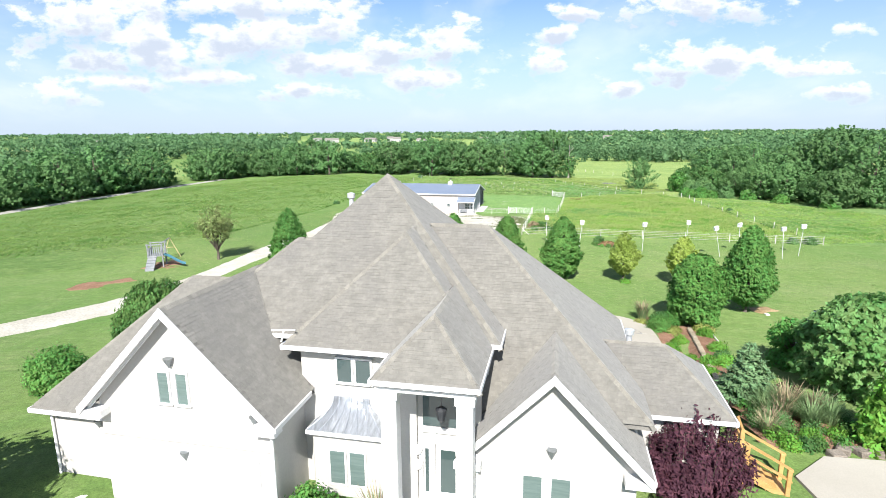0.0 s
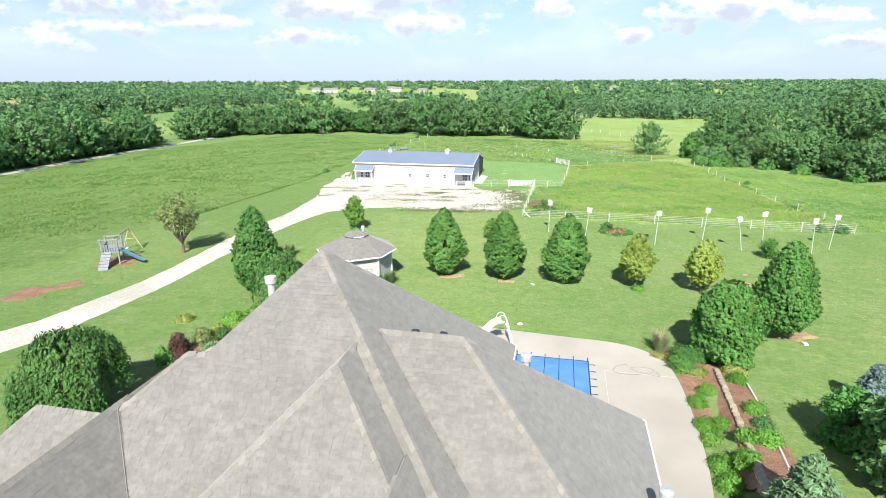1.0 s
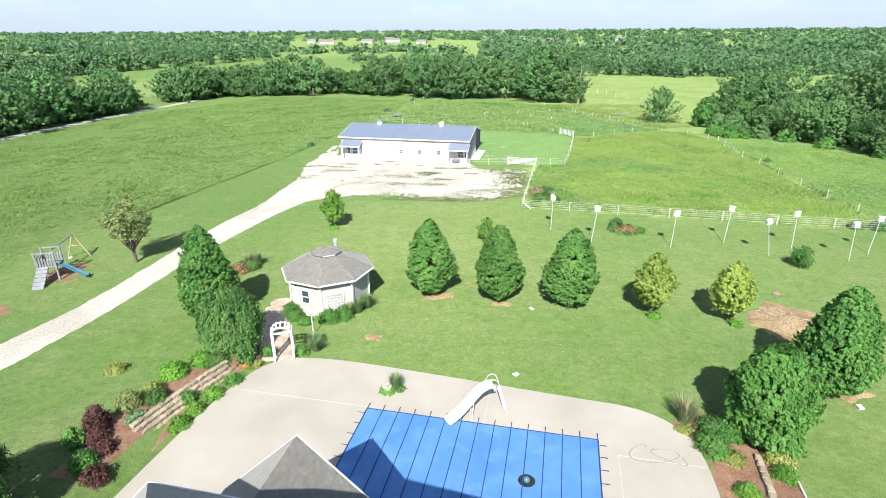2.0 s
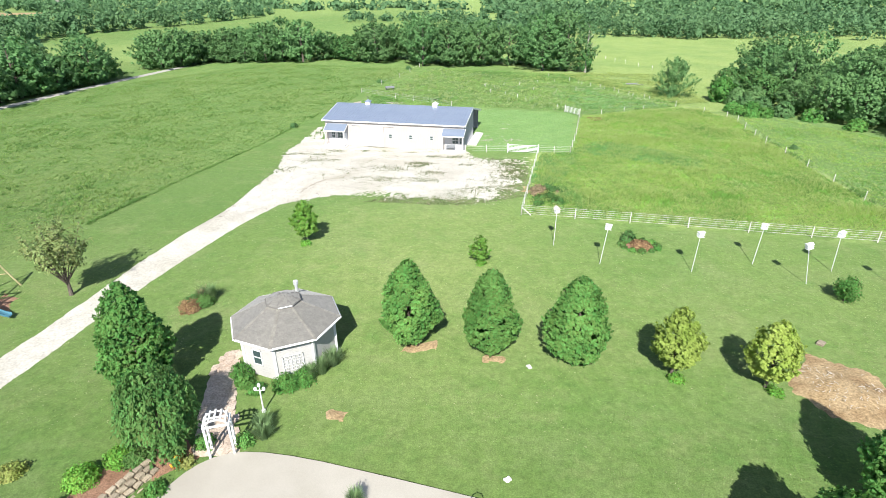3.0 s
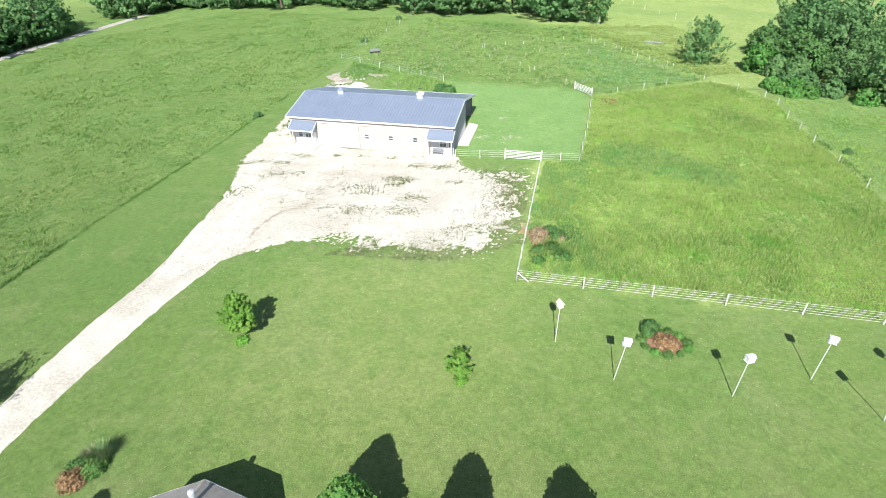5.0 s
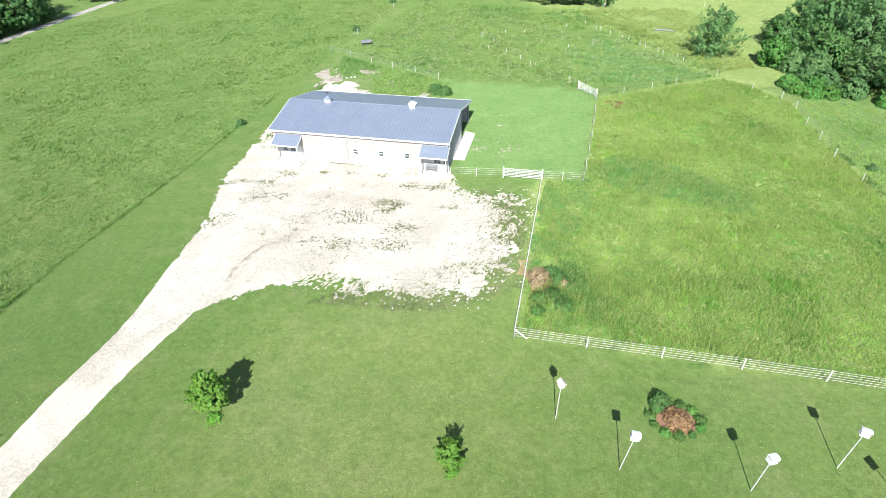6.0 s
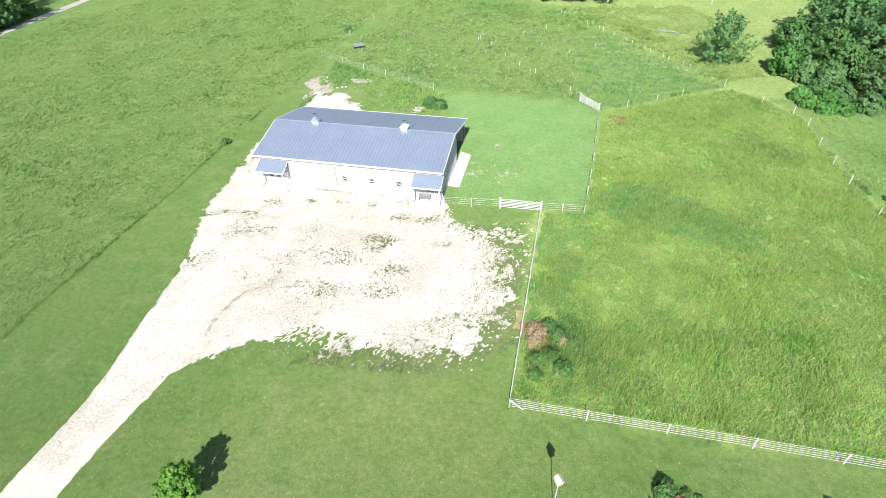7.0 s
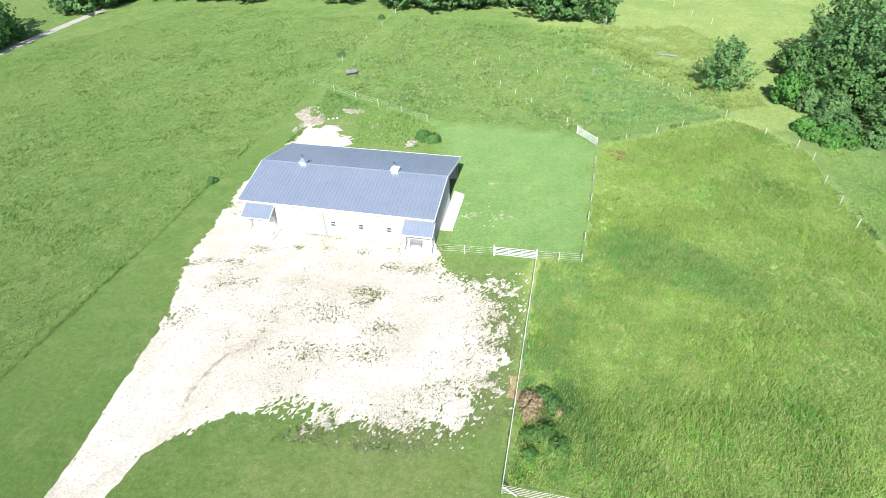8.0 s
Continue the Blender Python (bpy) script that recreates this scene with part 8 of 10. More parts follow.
tree(21.8, 25.3, 22, 5.0, 0.35, dome(3.2), 2500, 17, 0.22, 0.17, LEAF_PALE, "broad leafy tree beside the side yard beds", "shade_tree", droop=1.2, lumps=0.13, spray=0.75, lift=0.25)
tree(20.7, 29.9, 23, 2.4, 0.1, dome(1.15), 60, 120, 0.2, 0.12, LEAF_BRIGHT, "low leafy shrub tree on the lawn", "bush", lobe=0.45)
tree(17.9, 19.3, 24, 3.4, 0.0, lambda q: 1.2 * (1 - q) ** 0.5 + 0.05, 330, 26, 0.13, 0.13, LEAF_SHRUB, "bright green columnar arborvitae beside the patio", "arborvitae", lumps=0.06)


def vase_tree(x, y):
    """Sparse vase-shaped tree with many rising stems."""
    rng = np.random.default_rng(31)
    t = thing("vase_tree", "sparse bronze-green vase-shaped tree beside the drive", "tree", pose(x, y, ground_z(x, y)))
    g, tips = Geo(), []
    g.tube([(0, 0, -0.15), (0.03, 0, 0.6), (0.02, 0.02, 1.3)], [0.2, 0.15, 0.13], 8)
    for k in range(30):
        a, L = 6.283 * k / 30 + rng.uniform(-0.1, 0.1), rng.uniform(0.25, 2.35)
        e = Vector((math.cos(a) * L, math.sin(a) * L, rng.uniform(5.0, 7.1) - 0.38 * L))
        m = Vector((0, 0, 1.1)).lerp(e, 0.45) + Vector((math.cos(a), math.sin(a), -0.2)) * 0.15
        g.tube([(0, 0, rng.uniform(0.8, 1.3)), m, e], [0.05, 0.03, 0.008], 5)
        for j in range(15):
            q = rng.uniform(0.4, 1.02)
            tips.append(m.lerp(e, (q - 0.4) / 0.6) + Vector(rng.normal(0, 0.22, 3)))
    part("trunk", g, BARK, t, "many rising grey stems")
    c = np.array([tuple(p) for p in tips])
    pts = (c[:, None, :] + rng.normal(0, 0.16, (len(c), 9, 3))).reshape(-1, 3)
    out = pts - np.array((0, 0, 3.0))
    out /= np.linalg.norm(out, axis=1, keepdims=True)
    part("crown", leaf_mesh("crown", pts, out, 0.15, LEAF_BRONZE, rng), LEAF_BRONZE, t, "thin bronze-green leaves")


vase_tree(-27.4, 65.0)


def weeping(x, y, seed, height, width, strands, label):
    rng = np.random.default_rng(seed)
    t = thing("weeping_tree", label, "tree", pose(x, y, ground_z(x, y)), "weeping trees")
    part("trunk", trunk_geo(rng, height * 0.85, 0.16, 12, width * 0.7, 0.45, 0.5), BARK, t)
    pts, out = [], []
    for k in range(strands):
        a = rng.uniform(0, 6.283)
        rr = width * math.sqrt(rng.uniform(0.02, 1)) * (1 + 0.22 * math.sin(2 * a + seed) + 0.16 * math.sin(5 * a))
        top = height * (1 - 0.32 * (rr / width) ** 2) * rng.uniform(0.86, 1.02)
        L = rng.uniform(0.35, 0.8) * top * (0.4 + 0.6 * rr / width)
        n = int(L / 0.06)
        s = np.linspace(0, 1, n)
        bend = rr + 0.35 * np.sqrt(s) * rng.uniform(0.3, 1.0)
        a2 = a + 0.1 * rng.normal() * s
        p = np.stack((bend * np.cos(a2), bend * np.sin(a2), top - L * s), 1) + rng.normal(0, 0.07, (n, 3))
        pts.append(p)
        out.append(np.repeat([[math.cos(a), math.sin(a), 0.45]], n, 0))
    pts, out = np.concatenate(pts), np.concatenate(out)
    part("crown", leaf_mesh("crown", pts, out, 0.095, LEAF_WEEP, rng, 2.5, 2.4), LEAF_WEEP, t, "hanging strands of narrow leaves")


weeping(-11.9, 48.6, 41, 4.9, 2.0, 520, "weeping tree with trailing foliage beside the garden arch")
weeping(-17.6, 32.4, 42, 4.8, 2.5, 800, "broad weeping tree beside the house")
tree(-19.4, 25.4, 43, 2.1, 0.05, dome(1.15), 300, 40, 0.16, 0.085, LEAF_PEAR, "rounded dark green shrub beside the garage", "bush", lumps=0.22)
tree(-17.0, 11.5, 44, 6.5, 0.6, dome(2.8), 420, 22, 0.25, 0.2, LEAF_PEAR, "leafy tree on the side lawn", "shade_tree", lumps=0.22)


def conifer(x, y, seed, height, width, material, label, name):
    rng = np.random.default_rng(seed)
    t = thing(name, label, "spruce" if "spruce" in name else "pine", pose(x, y, ground_z(x, y)))
    g = Geo().tube([(0, 0, -0.1), (0, 0, height * 0.95)], [0.12, 0.02], 7)
    pts, out = [], []
    z = 0.15
    while z < height:
        q = z / height
        L0 = width * (1 - q) ** 0.85 + 0.08
        n = max(5, int(12 * (1 - q) + 4))
        for k in range(n):
            a, L = rng.uniform(0, 6.283), L0 * rng.uniform(0.75, 1.12)
            d = np.array((math.cos(a), math.sin(a), 0.18 + 0.5 * q))
            g.tube([(0, 0, z), tuple(np.array((0, 0, z)) + d * L)], [0.025, 0.006], 4)
            m = int(52 * L / width) + 12
            s = rng.uniform(0.2, 1.03, m)[:, None]
            side = np.array((-d[1], d[0], 0))
            p = np.array((0, 0, z)) + d * L * s + side * rng.normal(0, 0.14, (m, 1)) * (1.2 - s) + rng.normal(0, 0.05, (m, 3))
            pts.append(p)
            out.append(np.repeat([d * 0.5 + np.array((0, 0, 0.8))], m, 0))
        z += height * 0.04
    part("trunk", g, BARK, t)
    part("crown", leaf_mesh("crown", np.concatenate(pts), np.concatenate(out), 0.085, material, rng, 0.0, 3.0), material, t, "layered needle boughs")


conifer(24.6, 33.6, 51, 2.6, 1.1, LEAF_BLUE, "young blue spruce on the side lawn", "blue_spruce")
conifer(14.75, 24.2, 52, 2.9, 1.35, LEAF_PINE, "grey-green pine beside the house", "grey_pine")


def purple_maple(x, y):
    rng = np.random.default_rng(53)
    t = thing("purple_maple", "dark purple-leaved maple beside the front gable", "tree", pose(x, y, ground_z(x, y)))
    g = trunk_geo(rng, 2.0, 0.12, 14, 1.3, 0.15, 0.9)
    pts, out, c = spray_points(rng, dome(1.55), 2.2, 0.15, 620, 36, 0.85, 2.4, 0.4)
    # upright shoots that break the outline
    shoots, lead = [], []
    for k in range(210):
        a, r = rng.uniform(0, 6.283), 1.45 * math.sqrt(rng.uniform(0, 1))
        z0 = 0.3 + 2.1 * math.sqrt(max(0.0, 1 - (r / 1.6) ** 2))
        top = np.array((r * 1.12 * math.cos(a), r * 1.12 * math.sin(a), z0 + rng.uniform(0.2, 0.75)))
        foot = np.array((r * math.cos(a), r * math.sin(a), z0 - 0.3))
        g.tube([tuple(foot), tuple(top)], [0.012, 0.004], 4)
        q = rng.uniform(0, 1.02, (26, 1))
        shoots.append(foot + (top - foot) * q + rng.normal(0, 0.045, (26, 3)))
        lead.append(np.repeat([[math.cos(a), math.sin(a), 0.3]], 26, 0))
    part("trunk", g, BARK, t)
    pts, out = np.concatenate([pts] + shoots), np.concatenate([out] + lead)
    part("crown", leaf_mesh("crown", pts, out, 0.055, LEAF_MAPLE, rng, 0.4, 2.8), LEAF_MAPLE, t, "upright sprays of purple-black leaves")


purple_maple(8.75, 16.9)


def shrub(x, y, seed, w, h, material, label, name="shrub", size=0.09, n=None, group=""):
    rng = np.random.default_rng(seed)
    z = ground_z(x, y)
    if inside(TERRACE, x, y) > 0.3 and material is not None and y < 47:
        z = max(z, 0.27)
    s = thing(name, label, "shrub", pose(x, y, z - 0.03), group)
    n = n or int(125 * w * (w + h))
    pts, out, _ = crown_points(rng, lambda q: w * math.sqrt(max(0.02, 1 - q * q)), h, 0.02, n, 16, 0.075 + 0.03 * w, 0.12, 0.3)
    part("stems", Geo().tube([(0, 0, -0.05), (0.05 * w, 0, h * 0.6)], [0.04, 0.015], 5).tube([(0, 0, 0), (-0.4 * w, 0.2 * w, h * 0.7)], [0.03, 0.01], 5).tube([(0, 0, 0), (0.3 * w, -0.35 * w, h * 0.65)], [0.03, 0.01], 5), BARK, s)
    part("leaves", leaf_mesh("leaves", pts, out, size, material, rng), material, s)


# low plants that fill the bed beside the house
BED_FILL = ((13.8, 20.2, 0.42, LEAF_SHRUB), (14.5, 20.6, 0.38, LEAF_WEEP), (15.6, 20.6, 0.45, LEAF_WILLOW), (16.3, 20.2, 0.42, LEAF_SHRUB), (17.0, 20.4, 0.4, LEAF_WEEP), (17.5, 21.4, 0.45, LEAF_WILLOW), (17.2, 22.8, 0.45, LEAF_BRIGHT), (16.5, 23.0, 0.4, LEAF_WEEP), (14.4, 23.3, 0.42, LEAF_BRIGHT), (14.0, 22.1, 0.4, LEAF_WILLOW), (15.3, 24.6, 0.4, LEAF_SHRUB), (13.7, 21.3, 0.36, LEAF_BRIGHT), (15.0, 19.4, 0.36, LEAF_WEEP), (16.0, 19.4, 0.36, LEAF_BRIGHT))
for _k, (_x, _y, _w, _m) in enumerate(BED_FILL):
    shrub(_x, _y, 700 + _k, _w, _w * 1.1, _m, "low leafy perennial filling the side bed", "perennial", 0.055, int(330 * _w * _w), group="perennials in the side bed")
BOX = "clipped round boxwood shrub in the mulch bed"
for _k, (_x, _y, _w) in enumerate(((16.8, 35.9, 0.75), (15.75, 34.8, 0.7), (15.15, 32.6, 0.72), (15.0, 31.3, 0.75), (16.0, 32.4, 0.7), (14.6, 29.4, 0.85), (14.3, 28.0, 0.9), (15.2, 28.6, 0.75),
                                   (18.95, 36.7, 0.75), (17.95, 33.0, 0.78), (16.85, 29.9, 0.8), (13.9, 19.4, 0.55), (15.1, 20.0, 0.55))):
    shrub(_x, _y, 60 + _k, _w * 0.7, _w * 0.78, LEAF_SHRUB, BOX, "boxwood", 0.065, int(250 * _w * _w) + 20, group="boxwoods in the beds")
for _k, (_x, _y, _w, _m, _l) in enumerate(((15.6, 40.4, 0.4, LEAF_HOSTA, "yellow variegated hosta at the deck's edge"), (16.6, 39.0, 0.9, LEAF_PEAR, "low dark green groundcover shrub"), (17.3, 38.2, 0.55, LEAF_HOSTA, "yellow variegated hosta by the stone wall"), (17.0, 40.2, 0.8, LEAF_WILLOW, "loose grey-green shrub in the bed"),
                                           (19.4, 37.9, 0.7, LEAF_HOSTA, "pale variegated shrub by the stone wall"), (18.0, 40.2, 0.9, LEAF_BRIGHT, "green shrub under a tree"), (-11.9, 42.2, 0.5, LEAF_SHRUB, "round green shrub on the terrace"), (-11.3, 43.6, 0.55, LEAF_SHRUB, "round green shrub on the terrace"), (-10.6, 45.0, 0.5, LEAF_BRIGHT, "round green shrub on the terrace"),
                                           (-14.6, 45.6, 0.8, LEAF_SHRUB, "round green shrub above the terrace wall"), (-13.4, 47.0, 0.75, LEAF_SHRUB, "round green shrub above the terrace wall"), (-10.7, 47.5, 0.5, LEAF_BRIGHT, "leafy perennial beside the path"), (-9.9, 46.9, 0.4, LEAF_HOSTA, "pale perennial beside the path"),
                                           (-14.6, 41.0, 0.5, LEAF_PINE, "grey-leaved shrub above the terrace wall"), (-15.8, 39.4, 0.6, LEAF_PURPLE, "dark purple shrub above the terrace wall"), (-14.9, 38.4, 0.55, LEAF_PURPLE, "dark purple shrub beside the house"), (-15.2, 37.3, 0.65, LEAF_BRIGHT, "bright shrub beside the house"), (-14.2, 36.6, 0.6, LEAF_PURPLE, "dark purple shrub beside the house"),
                                           (-18.6, 46.1, 0.62, LEAF_HOSTA, "low flowering shrub alone on the lawn"), (-16.5, 62.8, 0.75, BRUSH, "rusty brown shrub on the lawn"), (-15.7, 63.7, 0.75, LEAF_WEEP, "silvery shrub on the lawn"), (-16.7, 63.7, 0.6, LEAF_WILLOW, "grey-green shrub behind a rusty one"), (-0.9, 43.9, 0.42, LEAF_SHRUB, "green potted shrub on the pool deck"), (-0.2, 44.1, 0.3, LEAF_BRIGHT, "small potted plant on the pool deck"),
                                           (-9.5, 54.6, 0.75, LEAF_PEAR, "round shrub beside the garden house"), (-9.0, 53.6, 0.55, LEAF_PEAR, "round shrub beside the garden house"), (-6.3, 53.4, 0.8, LEAF_BRIGHT, "leafy shrub beside the garden house"), (-5.3, 54.0, 0.75, LEAF_BRIGHT, "leafy shrub beside the garden house"), (-8.0, 52.9, 0.5, LEAF_BRIGHT, "small shrub beside the garden house"),
                                           (-4.1, 14.9, 0.8, LEAF_BRIGHT, "tall round green shrub before the front bay"), (16.4, 23.6, 0.9, LEAF_PURPLE, "dark red shrub in the side bed"), (14.6, 21.4, 0.5, LEAF_WILLOW, "grey-green shrub in the side bed"), (14.5, 19.3, 0.35, LEAF_WILLOW, "grey-green shrub by the patio"),
                                           (-25.2, 129.7, 0.7, LEAF_WOOD, "dark bush at the field's edge"), (-14.0, 179.0, 0.85, LEAF_WOOD, "dark cedar bush in the pasture"), (-7.9, 205.0, 0.8, LEAF_WOOD, "dark cedar bush in the pasture"), (4.8, 141.0, 1.25, LEAF_WILLOW, "weedy bush behind the barn"), (6.4, 140.2, 1.1, LEAF_WILLOW, "weedy bush behind the barn"),
                                           (52.5, 75.5, 0.9, LEAF_WOOD, "weedy bush at the fence"), (50.3, 76.0, 0.7, LEAF_WOOD, "weedy bush at the fence"), (60.0, 112.0, 0.55, LEAF_WOOD, "weedy bush at the fence"))):
    shrub(_x, _y, 90 + _k, _w, _w * (0.75 if _m in (LEAF_HOSTA,) else 1.6 if _l.startswith("tall round") else 1.1), _m, _l, "shrub", 0.085 if _y < 66 else 0.14, int((105 if _y < 66 else 70) * _w * _w * 2) + 22)


def grass_clump(x, y, seed, h, w, material, plume, label):
    rng = np.random.default_rng(seed)
    t = thing("ornamental_grass", label, "grass", pose(x, y, ground_z(x, y)), "ornamental grasses")
    for name, mat, n, hh in (("blades", material, 420, h * 0.8), ("plumes", plume, 80, h * 1.05)):
        a, r, top = rng.uniform(0, 6.283, n), rng.uniform(0, 0.3 * w, n), hh * rng.uniform(0.7, 1.05, n)
        lean = rng.uniform(0.15, 0.9, n) * w
        p0 = np.stack((r * np.cos(a), r * np.sin(a), np.zeros(n) - 0.05), 1)
        p1 = p0 + np.stack((lean * 0.4 * np.cos(a), lean * 0.4 * np.sin(a), top * 0.65), 1)
        p2 = p0 + np.stack((lean * np.cos(a), lean * np.sin(a), top), 1)
        s = np.stack((-np.sin(a), np.cos(a), np.zeros(n)), 1) * (0.012 if name == "blades" else 0.02)
        vs = np.stack((p0 - s, p0 + s, p1 + s, p1 - s, p2), 1).reshape(-1, 3)
        fs = [f for k in range(n) for f in ((5 * k, 5 * k + 1, 5 * k + 2, 5 * k + 3), (5 * k + 3, 5 * k + 2, 5 * k + 4))]
        part(name, raw_mesh(name, vs.tolist(), fs, mat), mat, t)


for _k, (_x, _y, _h, _w, _p) in enumerate(((16.0, 41.2, 1.7, 1.0, BLADE_TAN), (-4.3, 54.9, 1.5, 0.9, BLADE_GREY), (-3.7, 55.8, 1.4, 0.9, BLADE_GREY), (-4.9, 54.3, 1.2, 0.8, BLADE_GREY), (-6.3, 48.8, 1.1, 0.8, BLADE_GREY), (-6.6, 49.6, 1.1, 0.8, BLADE_GREY), (15.6, 22.4, 1.6, 1.0, BLADE_TAN), (16.5, 22.0, 1.5, 1.0, BLADE_TAN), (14.9, 22.9, 1.3, 0.9, BLADE_GREY), (-1.9, 14.3, 1.7, 0.9, BLADE_TAN), (-0.4, 44.15, 1.35, 0.6, BLADE_GREY), (-15.4, 64.4, 1.6, 0.9, BLADE_GREY), (-16.0, 64.3, 1.3, 0.8, BLADE_TAN))):
    grass_clump(_x, _y, 200 + _k, _h, _w, BLADE_GREY, _p, "feathery ornamental grass clump with tan plumes" if _p is BLADE_TAN else "arching grey-green grass clump")

for _k, (_x, _y, _h, _w) in enumerate(((15.1, 21.9, 1.1, 0.9), (15.9, 21.2, 1.2, 0.9), (14.6, 22.3, 1.0, 0.9), (14.2, 21.2, 0.9, 0.8), (16.9, 21.4, 1.3, 0.9), (17.3, 22.4, 1.2, 0.8), (13.7, 20.6, 0.8, 0.8), (15.9, 23.1, 1.2, 0.9))):
    grass_clump(_x, _y, 230 + _k, _h, _w, BLADE_GREY, BLADE_GREY if _k % 3 else BLADE_TAN, "loose grey-green grasses filling the side bed")
for _k, (_x, _y, _w, _h, _m, _l) in enumerate(((-16.2, 40.2, 0.6, 1.5, LEAF_PURPLE, "upright dark purple shrub above the terrace wall"), (-16.6, 38.9, 0.5, 1.1, LEAF_BRIGHT, "leafy green shrub above the terrace wall"), (-14.2, 42.6, 0.6, 0.9, LEAF_WEEP, "loose green perennial above the terrace wall"), (-14.9, 43.5, 0.55, 0.8, LEAF_HOSTA, "pale green perennial above the terrace wall"), (-15.6, 42.2, 0.6, 1.1, LEAF_BRONZE, "rusty flowering perennial above the terrace wall"),
                                               (-12.4, 46.9, 0.7, 0.8, LEAF_WEEP, "tangled green perennial under the weeping tree"), (-9.4, 48.2, 0.5, 0.7, LEAF_BRIGHT, "leafy perennial beside the garden arch"), (-7.2, 48.4, 0.45, 0.6, LEAF_BRIGHT, "leafy perennial beside the garden arch"), (-12.6, 43.1, 0.5, 0.6, LEAF_BRIGHT, "trailing green plant on the terrace"), (-12.2, 40.9, 0.55, 0.6, LEAF_SHRUB, "round green shrub on the terrace"), (16.0, 30.2, 0.5, 0.5, LEAF_SHRUB, "round boxwood in the mulch bed"), (17.5, 31.4, 0.5, 0.5, LEAF_WILLOW, "grey-green perennial in the mulch bed"))):
    shrub(_x, _y, 350 + _k, _w, _h, _m, _l, "shrub", 0.085)

for _k, (_x, _y, _w, _h, _m, _l) in enumerate(((15.7, 91.3, 1.0, 1.2, LEAF_DEAD, "dead tan shrub against the paddock fence"), (15.5, 90.2, 0.8, 0.9, LEAF_DEAD, "dead tan shrub against the paddock fence"), (17.9, 90.2, 0.5, 0.7, LEAF_DEAD, "dead tan weeds among the green ones"), (16.9, 91.9, 0.8, 1.0, LEAF_WILLOW, "rank green bush in the paddock corner"), (17.6, 90.9, 0.9, 1.0, LEAF_WILLOW, "rank green bush in the paddock corner"), (18.7, 89.9, 0.8, 0.8, LEAF_WILLOW, "rank green bush in the paddock corner"), (16.6, 88.6, 0.9, 0.9, LEAF_WEEP, "rank green bush in the paddock corner"), (15.3, 88.2, 0.7, 0.8, LEAF_WEEP, "rank green bush in the paddock corner"), (17.4, 87.2, 0.8, 0.8, LEAF_WEEP, "rank green bush in the paddock corner"), (15.0, 86.4, 0.6, 0.7, LEAF_WEEP, "rank green bush in the paddock corner"))):
    shrub(_x, _y, 370 + _k, _w, _h, _m, _l, "shrub", 0.13, int(110 * _w * _w) + 20)

# island bed with a rusty brush heap near the birdhouses
patch("island_bed", ((22.2, 74.4), (23.4, 73.8), (24.6, 74.1), (25.0, 75.2), (24.2, 76.3), (22.8, 76.5), (21.9, 75.5)), MULCH, "small planted island bed in the lawn", "flower bed", cell=0.15, ragged=0.35, scale=1.8, soft=0.3, grow=0.8)
shrub(23.5, 75.1, 300, 0.95, 0.42, BRUSH, "heap of rusty dead brush in a lawn bed", "brush_heap", 0.14, 170)
shrub(22.6, 76.5, 301, 0.75, 1.0, LEAF_WILLOW, "spiky green perennial in a lawn bed", "perennial", 0.12, 80)
for _k in range(11):
    _a = 0.57 * _k + 0.6
    shrub(23.4 + 1.75 * math.cos(_a), 75.1 + 1.35 * math.sin(_a), 320 + _k, 0.27 + 0.09 * math.sin(_k * 2.1), 0.26 + 0.1 * math.sin(_k * 3.7), LEAF_WEEP if _k % 3 else LEAF_BRIGHT, "low green perennial in a lawn bed", "perennial", 0.1, 46, "perennials round the brush heap")
shrub(-10.4, 47.0, 304, 0.3, 0.35, FLOWER, "orange day lilies beside the path", "day_lilies", 0.1, 20)
_p = thing("planter", "pale clay planter on the pool deck", "planter", pose(-0.9, 43.9, DECK_Z))
part("pot", Geo().tube([(0, 0, 0), (0, 0, 0.05), (0, 0, 0.4), (0, 0, 0.42)], [0.18, 0.2, 0.28, 0.24], 14), SLAB, _p)
# mulch rings and weeds at the feet of the saplings
for _k, (_x, _y) in enumerate(((-10.1, 75.3), (7.2, 71.2), (19.1, 54.4), (24.9, 53.1))):
    shrub(_x, _y, 310 + _k, 0.5, 0.35, LEAF_SHRUB, "weedy growth at the foot of a young tree", "weeds", 0.1, 40)


# ---- woods ----
def wood_tree_kind(seed, height, w, low, leaf_n, per, size, mat):
    rng = np.random.default_rng(seed)
    t = thing("woodland_tree", "tall broad-crowned deciduous tree at the wood's edge", "tree", pose(0, 0, 0), "woodland trees")
    part("trunk", trunk_geo(rng, height * 0.8, 0.28, 9, w * 0.75, 0.3, 0.7), BARK, t)
    def prof(q):
        k = q / low if q < low else (1 - q) / (1 - low)
        return w * max(0.0, 1 - (1 - k) ** 2) ** 0.5 + 0.1
    pts, out, _ = spray_points(rng, prof, height * 0.9, height * 0.06, leaf_n, per, w * 0.3, 0.75, 0.34)
    part("crown", leaf_mesh("crown", pts, out, size, mat, rng, jitter=0.5), mat, t)
    return t


WOOD_SIZES = ((13, 5.4, 0.45, LEAF_WOOD), (10.5, 5.0, 0.4, LEAF_WOOD), (15, 5.8, 0.5, LEAF_WOOD), (8.5, 4.4, 0.38, LEAF_WILLOW), (12, 6.0, 0.42, LEAF_WOOD), (6.8, 3.9, 0.4, LEAF_WILLOW))
KINDS = [wood_tree_kind(400 + k, h, w, lo, 300, 10, 0.48, m) for k, (h, w, lo, m) in enumerate(WOOD_SIZES)]
